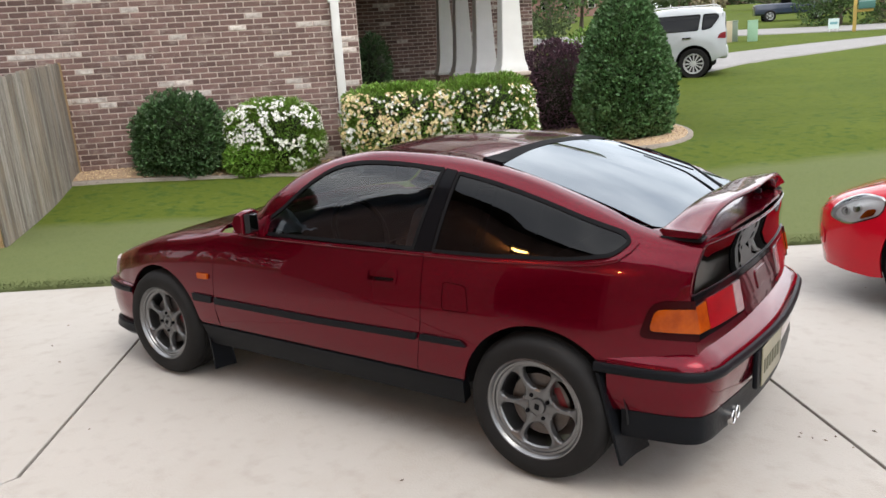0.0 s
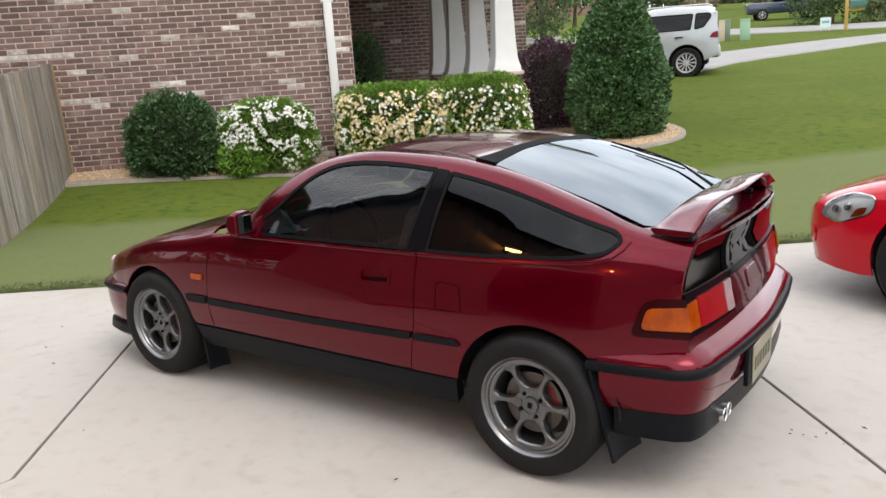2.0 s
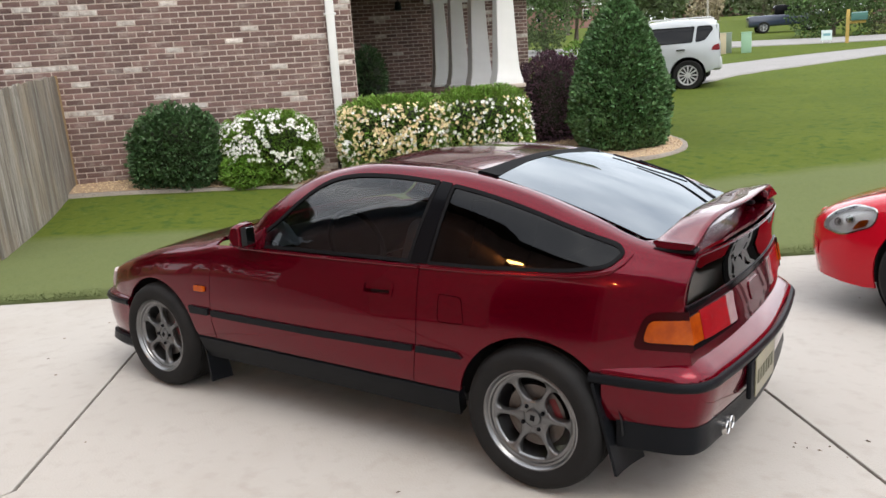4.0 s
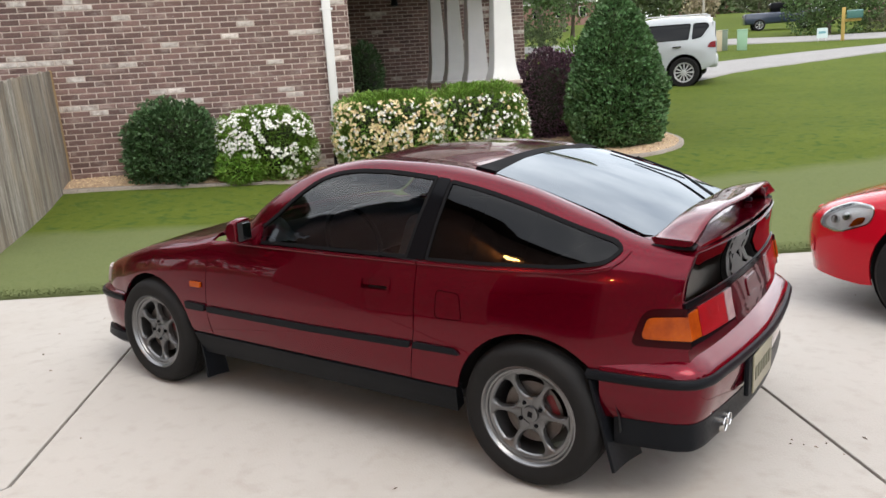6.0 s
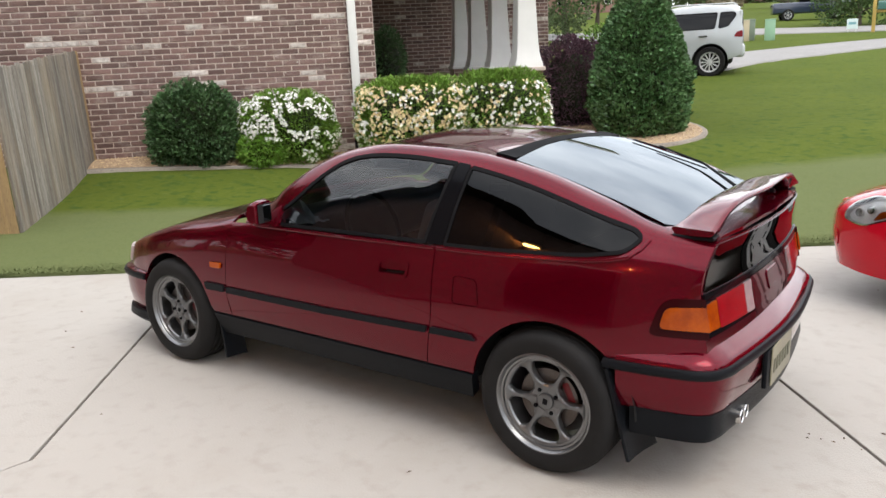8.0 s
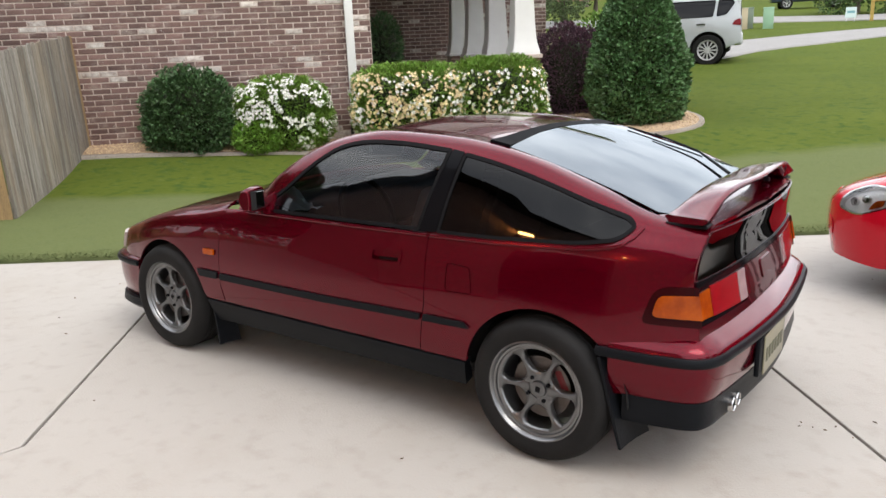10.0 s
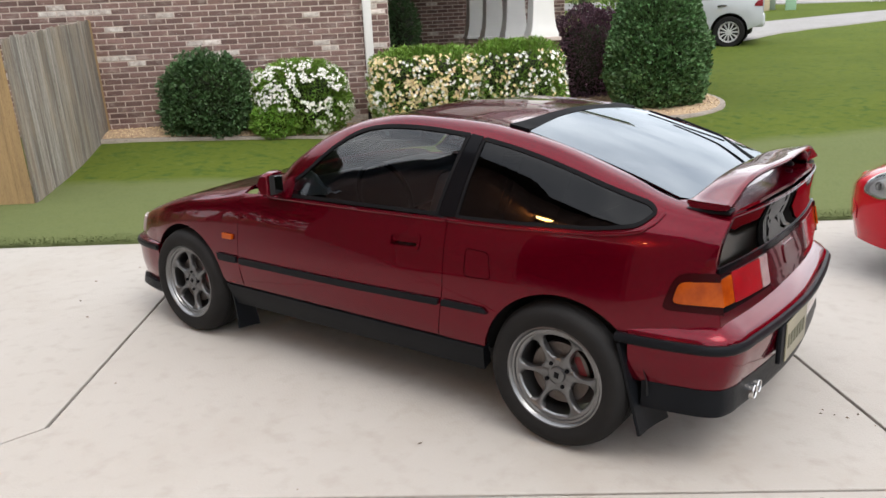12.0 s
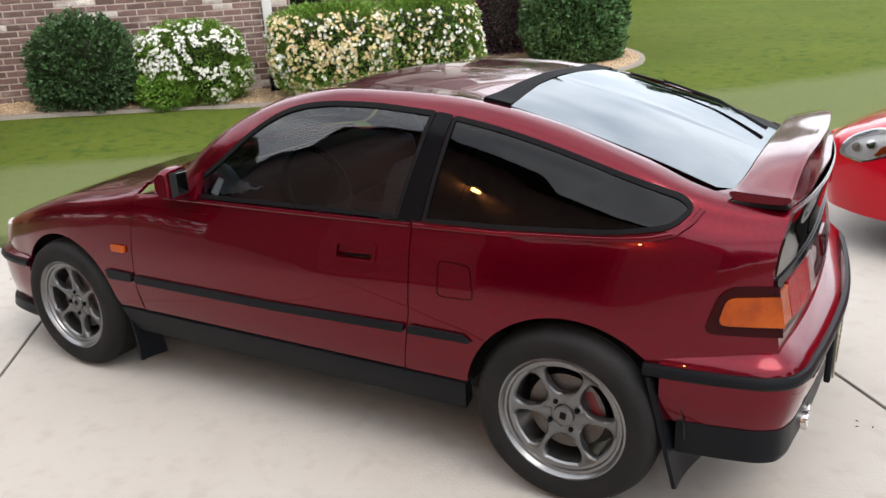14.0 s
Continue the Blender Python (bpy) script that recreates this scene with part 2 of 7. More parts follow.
# the driveway falls gently sideways; the cars and the slabs share this plane
TILT = pose(0, 0, 0, -1.089, 0.398, 0)
SLOPE = [(-60, 0.02), (0, 0.02), (1.5, 0.022), (2.5, 0.02), (3.45, 0.03), (4.73, 0.151), (5.97, 0.227), (8.47, 0.34), (11.9, 0.486), (15.9, 0.79), (26.7, 1.37), (49.5, 2.85), (131.8, 7.87), (439, 14.3), (980, 17)]


def plan(e, d):
    """World x, y from metres along the lawn's edge and uphill of it."""
    p = EDGE + ALONG * e + UPHILL * d
    return p.x, p.y


RISE = [(-40, 0.2), (-2.79, 0.206), (-1.16, 0.166), (0.13, 0.10), (1.18, 0.022), (2.46, -0.031), (4.2, 0.0), (7.72, 0.065), (11.2, 0.125), (15.9, 0.185), (60, 0.2)]


def height_at(e, d):
    """Height of the ground at metres along and uphill of the lawn's edge; the left end banks up to the fence."""
    e, d = np.atleast_1d(np.asarray(e, float)), np.atleast_1d(np.asarray(d, float))
    x = np.clip(EDGE.x + ALONG.x * e + UPHILL.x * d, -16, 22)
    y = np.clip(EDGE.y + ALONG.y * e + UPHILL.y * d, -16, 18)
    u = np.clip(d / 3.5, 0, 1)
    b = u * u * (3 - 2 * u)
    return (1 - b) * (-0.00695 * x - 0.01901 * y) + b * spline(SLOPE, d)[:, 0] + spline(RISE, e)[:, 0] * u ** 1.3 * np.clip((17 - d) / 11, 0, 1)


def height(x, y):
    v = Vector((x, y)) - EDGE
    return float(height_at(v.dot(ALONG), v.dot(UPHILL))[0])


def ground_sheet():
    es = np.concatenate([np.linspace(-700, -40, 12), np.linspace(-30, -8, 10), np.linspace(-7, 22, 80), np.linspace(24, 60, 14), np.linspace(90, 900, 12)])
    ds = np.concatenate([np.linspace(-600, -20, 10), np.linspace(-16, -0.5, 8), np.linspace(0.0, 16, 90), np.linspace(17, 50, 30), np.linspace(60, 160, 14), np.linspace(220, 900, 8)])
    verts, faces = [], []
    for j, d in enumerate(ds):
        for e, zg in zip(es, height_at(es, np.full(len(es), d))):
            x, y = plan(e, d)
            z = zg - 0.035
            if d > 0.01:
                z = zg + 0.03 + 0.02 * noise.noise((x * 0.8, y * 0.8, 0)) + (0.012 * noise.noise((x * 4, y * 4, 3)) if d < 20 else 0)
            verts.append((x, y, z))
    n = len(es)
    for j in range(len(ds) - 1):
        for i in range(n - 1):
            faces.append((j * n + i, j * n + i + 1, (j + 1) * n + i + 1, (j + 1) * n + i))
    return tagged(put("ground", mesh_of("ground", verts, faces, M_lawn)), "mown green lawn sloping up from the concrete driveway", "lawn", kind="structure")


ground_sheet()

driveway = thing("driveway", "pale broom-finished concrete driveway slabs with dark joints", "driveway", kind="structure")

driveway.matrix_world = TILT

def slab(corners):
    """A slab of the driveway with a rounded edge, standing in its joints."""
    bm = bmesh.new()
    cs = [Vector(plan(*c)) for c in corners]
    mid = sum(cs, Vector((0, 0))) / len(cs)
    top = [bm.verts.new((*(c + (mid - c).normalized() * 0.011), 0.0)) for c in cs]
    f = bm.faces.new(top)
    if f.normal.z < 0 or (f.normal_update() or f.normal.z < 0):
        f.normal_flip()
    ext = bmesh.ops.extrude_face_region(bm, geom=[f])
    vs = [v for v in ext["geom"] if isinstance(v, bmesh.types.BMVert)]
    for v in vs:
        v.co.z -= 0.10
    bmesh.ops.recalc_face_normals(bm, faces=bm.faces[:])
    es = [e for e in bm.edges if all(v.co.z > -0.01 for v in e.verts)]
    bmesh.ops.bevel(bm, geom=es, offset=0.003, segments=1, affect="EDGES")
    part("slab", bm, M_concrete, driveway)


def crossing(column, row):
    """Where a column joint meets a row joint; both lean a little."""
    level, skew = row
    d = (level + skew * column) / (1 + 0.03 * skew)
    return column - 0.03 * d, d


COLUMNS, ROWS = [-9.0, -5.46, -1.97, 1.517, 4.995, 8.5, 12.0, 15.5], [(0.0, 0.0), (-3.662, -0.0397), (-7.39, -0.080), (-11.0, -0.080)]
KINK = [(1.623, -3.177), (1.092, -3.705)]
bed_bm = bmesh.new()
bed_bm.faces.new([bed_bm.verts.new((*plan(e, d), -0.018)) for e, d in ((-8.5, -0.02), (-8, -10.5), (16, -10.5), (15.4, -0.02))])
part("joint_filler", bed_bm, M_joint, driveway, "dark dirt-filled expansion joint")
for a, b in zip(COLUMNS[:-1], COLUMNS[1:]):
    for c, d in zip(ROWS[:-1], ROWS[1:]):
        cs = [crossing(a, c), crossing(b, c), crossing(b, d), crossing(a, d)]
        if b == 1.517 and c == ROWS[0]:
            cs[2:3] = KINK
        if a == 1.517 and c == ROWS[0]:
            cs[3:4] = KINK[::-1]
        slab(cs)

# ---------------------------------------------------------------- house
# house drawn with modular bricks, then enlarged 1.17 times to fit the camera's view
LARGE, HOUSE_YAW = 1.17, 46.07
HOUSE = Vector((-6.613, 5.584, -0.352))
HOUSE_TURN = Matrix.Translation(HOUSE) @ Matrix.Rotation(radians(HOUSE_YAW), 4, "Z") @ Matrix.Scale(LARGE, 4)


def at_house(s, n, z=0.0):
    """World place from metres along the wall, metres behind its face, and height."""
    return HOUSE_TURN @ Vector((s, n, z))


BASE, EAVE = 0.45, 3.25
M_brick = material("brown_brick", (0.132, 0.077, 0.066), 0.9, vary=(0.225, 0.138, 0.118), scale=5, amount=0.5, fine=(0.135, 0.085, 0.075), bump=0.5, bump_scale=70, per_object=0.24)
M_brick_rest = islands(material("brown_brick_rest", (0.132, 0.077, 0.066), 0.9, vary=(0.225, 0.138, 0.118), scale=5, amount=0.5, fine=(0.135, 0.085, 0.075), bump=0.5, bump_scale=70), 0.68, 1.32)
M_brick_pale = material("whitewashed_brick", (0.84, 0.79, 0.73), 0.9, vary=(0.30, 0.22, 0.185), scale=13, amount=0.7, fine=(0.68, 0.62, 0.56), bump=0.5, bump_scale=60, per_object=0.2)
for _m in (M_brick, M_brick_rest):
    smear(_m, (0.50, 0.42, 0.37), 3.2, 0.53, 0.74, 0.6)
    smear(_m, (0.78, 0.73, 0.67), 7.5, 0.655, 0.70, 0.85, (1, 1, 1.6))
BL, BH, JT = 0.2032, 0.0677, 0.014


def brick_mesh(name, w, mat):
    bm = box_bm((w, 0.05, BH - JT), (0, 0.025 - 0.003, 0), 0.004, 1)
    me = bpy.data.meshes.new(name)
    bm.to_mesh(me)
    bm.free()
    me.materials.append(mat)
    return me


BRICKS = {(w, pale): brick_mesh("brick", BL * w - JT, M_brick_pale if pale else M_brick) for w in (1.0, 0.5) for pale in (False, True)}


def pale_brick(s, z):
    """Whitewashed bricks come in loose runs along the courses."""
    v = noise.noise((s * 1.9 + 9.1, z * 7.5, 1.7)) + 0.75 * noise.noise((s * 5.2, z * 17.0, 5.3))
    return v > 0.54


def brick_run(owner, s0, s1, z0, z1, n, near=None, turn=0.0, facing=1):
    """Courses of bricks on a wall face; those within the stretch near are single pieces, the rest one joined part."""
    rest, restp = ([], []), ([], [])
    k, z = 0, z0 + BH / 2
    while z < z1:
        s = s0 - (BL / 2 if k % 2 else 0)
        while s < s1 - 0.02:
            a, b = max(s, s0), min(s + BL, s1)
            if b - a > 0.04:
                mid, full = (a + b) / 2, b - a > BL * 0.9
                pale = pale_brick(mid + n, z)
                if near and full and near[0] < mid < near[1] and near[2] < z < near[3]:
                    o = new("brick", BRICKS[(1.0, pale)])
                    o.parent = owner
                    o.matrix_local = pose(mid, n + 0.003 * random.uniform(-1, 1), z)
                else:
                    vs, fs = restp if pale else rest
                    i, w, h, g = len(vs), (b - a - JT) / 2, (BH - JT) / 2, n - 0.003 + random.uniform(-0.002, 0.002)
                    c = 0.004
                    if turn:
                        f = lambda u, v, w2: (n + facing * (v - n), u, w2)
                    else:
                        f = lambda u, v, w2: (u, v, w2)
                    vs += [f(mid + sx * (w - e), g + e2, z + sz * (h - e)) for e, e2 in ((c, 0), (0, c), (0, 0.04)) for sx, sz in ((-1, -1), (1, -1), (1, 1), (-1, 1))]
                    fs += [(i, i + 1, i + 2, i + 3)] + [(i + r * 4 + q, i + r * 4 + 4 + q, i + r * 4 + 4 + (q + 1) % 4, i + r * 4 + (q + 1) % 4) for r in (0, 1) for q in range(4)]
            s += BL
        z += BH
        k += 1
    for (vs, fs), m, lab in ((rest, M_brick_rest, ""), (restp, M_brick_pale, "whitewashed brick")):
        if vs:
            o = put("bricks", mesh_of("bricks", vs, fs, m, smooth=False), owner, lab)
            tagged(o, kind="stuff")


def wall_piece(name, label, size, at, mat=M_mortar):
    """A wall body of mortar behind its bricks, in the house's own directions."""
    w = thing(name, label, "wall", kind="structure")
    w.matrix_world = HOUSE_TURN
    part("wall_body", box_bm(size, at), mat, w, smooth=False)
    return w


# the front wall beside the porch
wall_front = wall_piece("wall_front", "brown brick house wall with whitewashed bricks", (8.27, 0.25, 3.3), (0.27 - 8.27 / 2, 0.125 + 0.004, BASE + 1.5))
brick_run(wall_front, -8.0, 0.27, BASE, 3.58, 0.0, near=(-2.0, 0.5, 1.55, 2.75))
# the porch's side and back walls
wall_side = wall_piece("wall_porch_side", "shaded brick wall inside the porch", (0.25, 5.0, 3.1), (0.14, 2.75, BASE + 1.4))
wall_back = wall_piece("wall_porch_back", "brown brick wall at the back of the porch", (4.2, 0.25, 3.2), (2.1, 5.2, BASE + 1.45))
brick_run(wall_back, 0.27, 4.2, BASE, 3.4, 5.07)
wall_end = wall_piece("wall_wing", "brick side of the house behind the porch", (0.25, 7.0, 3.2), (4.06, 8.85, BASE + 1.45))
# floor colour set dark to put shade into the porch
M_porch = material("darkened_porch_floor", (0.055, 0.05, 0.048), 0.8, vary=(0.075, 0.07, 0.065), scale=3)
porch_floor = tagged(part("porch_floor", box_bm((2.13, 5.1, 0.5), (1.345, 2.57, 0.72), 0.01), M_porch, None), "concrete porch floor, darkened to deepen the porch shade", "floor", kind="structure")
porch_floor.matrix_world = HOUSE_TURN
ceiling = tagged(part("ceiling", box_bm((2.95, 5.4, 0.06), (1.175, 2.45, 3.18), 0.0), M_ceiling, None), "flat porch ceiling, darkened to deepen the porch shade", "ceiling", kind="structure")
ceiling.matrix_world = HOUSE_TURN
beam = tagged(part("porch_beam", box_bm((2.26, 0.22, 0.34), (1.37, 0.12, 3.02), 0.006), M_white, None), "white painted beam over the porch opening", "beam", kind="structure")
beam.matrix_world = HOUSE_TURN

# ---------------------------------------------------------------- red coupe: body surface
SECTIONS = [  # x, then (half width, height) from the sill up to the centre line
    (-2.96, (.57, .40), (.59, .43), (.60, .46), (.60, .50), (.58, .54), (.47, .56), (.34, .575), (.17, .58), (0, .585)),
    (-2.80, (.71, .38), (.735, .43), (.742, .49), (.735, .55), (.71, .605), (.59, .635), (.41, .648), (.20, .656), (0, .66)),
    (-2.60, (.77, .34), (.79, .42), (.795, .50), (.785, .60), (.75, .675), (.62, .70), (.42, .715), (.20, .723), (0, .727)),
    (-2.30, (.78, .24), (.815, .36), (.825, .53), (.815, .66), (.775, .752), (.63, .782), (.42, .799), (.20, .809), (0, .814)),
    (-2.00, (.78, .22), (.825, .36), (.833, .53), (.82, .70), (.78, .798), (.64, .835), (.43, .858), (.20, .870), (0, .876)),
    (-1.75, (.775, .22), (.825, .36), (.836, .53), (.823, .71), (.785, .835), (.685, .882), (.49, .915), (.24, .932), (0, .938)),
    (-1.50, (0.775, 0.22), (0.825, 0.36), (0.837, 0.53), (0.825, 0.71), (0.787, 0.845), (0.748, 0.918), (0.678, 1.014), (0.46, 1.062), (0, 1.088)),
    (-1.25, (0.775, 0.22), (0.825, 0.36), (0.837, 0.53), (0.825, 0.71), (0.788, 0.845), (0.738, 1.0), (0.646, 1.150), (0.45, 1.178), (0, 1.198)),
    (-1.00, (0.775, 0.22), (0.825, 0.36), (0.837, 0.53), (0.825, 0.71), (0.788, 0.845), (0.718, 1.045), (0.615, 1.212), (0.44, 1.231), (0, 1.249)),
    (-0.70, (0.775, 0.22), (0.825, 0.36), (0.837, 0.53), (0.825, 0.71), (0.788, 0.845), (0.711, 1.047), (0.604, 1.218), (0.44, 1.231), (0, 1.251)),
    (-0.40, (0.775, 0.22), (0.825, 0.36), (0.837, 0.53), (0.825, 0.71), (0.787, 0.85), (0.711, 1.038), (0.603, 1.194), (0.44, 1.208), (0, 1.226)),
    (-0.10, (0.77, 0.22), (0.82, 0.36), (0.835, 0.53), (0.822, 0.71), (0.78, 0.86), (0.71, 1), (0.61, 1.131), (0.45, 1.142), (0, 1.159)),
    (0.15, (0.75, 0.25), (0.79, 0.36), (0.815, 0.53), (0.8, 0.7), (0.765, 0.865), (0.708, 0.965), (0.63, 1.052), (0.47, 1.062), (0, 1.077)),
    (0.35, (0.72, 0.28), (0.765, 0.38), (0.78, 0.53), (0.765, 0.7), (0.735, 0.86), (0.69, 0.925), (0.625, 0.979), (0.47, 0.988), (0, 1.001)),
    (0.47, (0.69, 0.3), (0.73, 0.4), (0.745, 0.53), (0.73, 0.7), (0.708, 0.85), (0.675, 0.908), (0.615, 0.958), (0.46, 0.973), (0, 0.983)),
    (0.62, (.64, .32), (.67, .42), (.68, .53), (.672, .70), (.662, .84), (.638, .905), (.585, .956), (.44, .970), (0, .975)),
]
KNOTS = np.array([[r[0]] + [c for p in r[1:] for c in p] for r in SECTIONS])


def section_points(x, s, knots=KNOTS):
    c = spline(knots, x).reshape(-1, 9, 2)
    pad = np.concatenate([2 * c[:, :1] - c[:, 1:2], c, np.stack([-c[:, 7, 0], c[:, 7, 1]], -1)[:, None]], 1)
    i = np.clip(np.floor(s).astype(int), 0, 7)
    u, r = (s - i)[:, None], np.arange(len(s))
    p0, p1, p2, p3 = pad[r, i], pad[r, i + 1], pad[r, i + 2], pad[r, i + 3]
    q = 0.5 * (2 * p1 + (p2 - p0) * u + (2 * p0 - 5 * p1 + 4 * p2 - p3) * u * u + (3 * p1 - p0 - 3 * p2 + p3) * u ** 3)
    return np.stack([x, -q[:, 0], q[:, 1]], -1)


def surface(x, s, lift=0.0, knots=KNOTS):
    """Points and outward normals of the body's left half, at metres x and section parameter s (0 sill, 8 centre line)."""
    x, s, h = np.asarray(x, float), np.asarray(s, float), 0.004
    p = section_points(x, s, knots)
    n = np.cross(section_points(x + h, s, knots) - section_points(x - h, s, knots), section_points(x, np.minimum(s + 5 * h, 8), knots) - section_points(x, np.maximum(s - 5 * h, 0), knots))
    n /= np.linalg.norm(n, axis=1)[:, None] + 1e-12
    return p + n * lift, n


def s_at(x, target, axis, knots=KNOTS):
    """Section parameter at which the surface reaches a height (axis 2) or half width (axis 1, upper part only)."""
    x, target = np.broadcast_arrays(np.asarray(x, float), np.asarray(target, float))
    lo, hi = np.full(x.shape, 0.0 if axis == 2 else 4.0), np.full(x.shape, 8.0)
    for _ in range(40):
        mid = (lo + hi) / 2
        v = section_points(x, mid, knots)[:, axis]
        go = v < target if axis == 2 else -v > target
        lo, hi = np.where(go, mid, lo), np.where(go, hi, mid)
    return (lo + hi) / 2


def dense(points, step=0.03):
    out = []
    for a, b in zip(points[:-1], points[1:]):
        a, b = np.array(a, float), np.array(b, float)
        m = max(1, int(math.ceil(np.linalg.norm(b - a) / step)))
        out += [a + (b - a) * j / m for j in range(m)]
    return out + [np.array(points[-1], float)]


def by_z(points, close=False, knots=KNOTS):
    """Side-view (x, z) points as (x, s)."""
    p = np.array(points if close else dense(points))
    return [tuple(q) for q in np.stack([p[:, 0], s_at(p[:, 0], p[:, 1], 2, knots)], 1)]


def by_y(points, knots=KNOTS):
    """Plan (x, half width) points as (x, s)."""
    p = np.array(dense(points))
    return [tuple(q) for q in np.stack([p[:, 0], s_at(p[:, 0], p[:, 1], 1, knots)], 1)]


def arc(cx, cz, r, a0, a1, n=26):
    return [(cx + r * math.cos(radians(a0 + (a1 - a0) * i / n)), cz + r * math.sin(radians(a0 + (a1 - a0) * i / n))) for i in range(n + 1)]


def shrink(points, by):
    """A closed outline moved inwards."""
    p = np.array(points, float)
    t = np.roll(p, -1, 0) - np.roll(p, 1, 0)
    n = np.stack([-t[:, 1], t[:, 0]], 1) / (np.linalg.norm(t, axis=1)[:, None] + 1e-9)
    area = np.sum(p[:, 0] * np.roll(p[:, 1], -1) - np.roll(p[:, 0], -1) * p[:, 1])
    return [tuple(q) for q in p + n * by * (1 if area > 0 else -1)]


def inside(pts, poly):
    pts, poly = np.asarray(pts), np.asarray(poly)
    res = np.zeros(len(pts), bool)
    for a, b in zip(poly, np.roll(poly, -1, 0)):
        c = (a[1] > pts[:, 1]) != (b[1] > pts[:, 1])
        with np.errstate(divide="ignore", invalid="ignore"):
            res ^= c & (pts[:, 0] < (b[0] - a[0]) * (pts[:, 1] - a[1]) / (b[1] - a[1]) + a[0])
    return res


def patch(outline, fn, holes=(), step=(0.05, 0.3), scale=(1.0, 0.14), lift=0.0, flange=0.012, mirror="", both=True):
    """Points, faces and normals of a panel cut from a surface fn(u, v) along an outline, with holes and a turned-in edge."""
    from mathutils import geometry
    sc = np.array(scale)
    loops = [np.array(outline, float) * sc] + [np.array(h, float) * sc for h in holes]
    lo, hi = loops[0].min(0), loops[0].max(0)
    g = np.array(step) * sc
    gx, gy = np.meshgrid(np.arange(lo[0] + g[0] / 2, hi[0], g[0]), np.arange(lo[1] + g[1] / 2, hi[1], g[1]), indexing="ij")
    grid = np.stack([gx.ravel(), gy.ravel()], 1)
    keep = inside(grid, loops[0])
    for h in loops[1:]:
        keep &= ~inside(grid, h)
    edge = np.concatenate(loops)
    if len(grid):
        keep &= np.array([np.min(np.sum((edge - q) ** 2, 1)) > 0.0002 for q in grid])
    pts = np.concatenate([edge, grid[keep]])
    es, k = [], 0
    for l in loops:
        es += [(k + i, k + (i + 1) % len(l)) for i in range(len(l))]
        k += len(l)
    vs, _, fs, *_ = geometry.delaunay_2d_cdt([Vector(p) for p in pts], es, [], 0, 1e-6)
    uv = np.array([tuple(v) for v in vs])
    cen = np.array([uv[list(f)].mean(0) for f in fs])
    ok = inside(cen, loops[0])
    for h in loops[1:]:
        ok &= ~inside(cen, h)
    p, n = fn(uv[:, 0] / sc[0], uv[:, 1] / sc[1])
    p = p + n * lift
    fs = [f for f, o in zip(fs, ok) if o]
    f0 = fs[0]
    out = []
    for f in fs:
        a, b, c = p[f[0]], p[f[1]], p[f[2]]
        out.append(tuple(f) if np.dot(np.cross(b - a, c - a), n[f[0]]) > 0 else tuple(reversed(f)))
    V, N, F = [tuple(q) for q in p], [tuple(q) for q in n], out
    if flange:
        used = {}
        for f in out:
            for a, b in zip(f, f[1:] + f[:1]):
                used[(a, b)] = 1
        for (a, b) in [e for e in used if (e[1], e[0]) not in used]:
            if abs(p[a][1]) < 1e-3 and abs(p[b][1]) < 1e-3:
                continue
            side = np.cross(p[b] - p[a], n[a])
            side = side / (np.linalg.norm(side) + 1e-9)
            i = len(V)
            V += [tuple(p[a]), tuple(p[b]), tuple(p[b] - n[b] * flange), tuple(p[a] - n[a] * flange)]
            N += [tuple(side)] * 4
            F.append((i + 1, i, i + 3, i + 2))
    return V, F, N


def flip(V, F, N):
    return [(x, -y, z) for x, y, z in V], [tuple(reversed(f)) for f in F], [(x, -y, z) for x, y, z in N]


def joined(*ms):
    V, F, N = [], [], []
    for v, f, n in ms:
        k = len(V)
        V += v
        N += n
        F += [tuple(i + k for i in q) for q in f]
    return V, F, N


def both_sides(name, m, mat, parent, label=""):
    """The same panel on the left and on the right side, an object each."""
    a = put(name, mesh_of(name, m[0], m[1], mat, normals=m[2]), parent, label)
    r = flip(*m)
    b = put(name, mesh_of(name, r[0], r[1], mat, normals=r[2]), parent, label)
    return a, b


def across(name, m, mat, parent, label=""):
    """One panel that spans both halves."""
    v, f, n = joined(m, flip(*m))
    return put(name, mesh_of(name, v, f, mat, normals=n), parent, label)


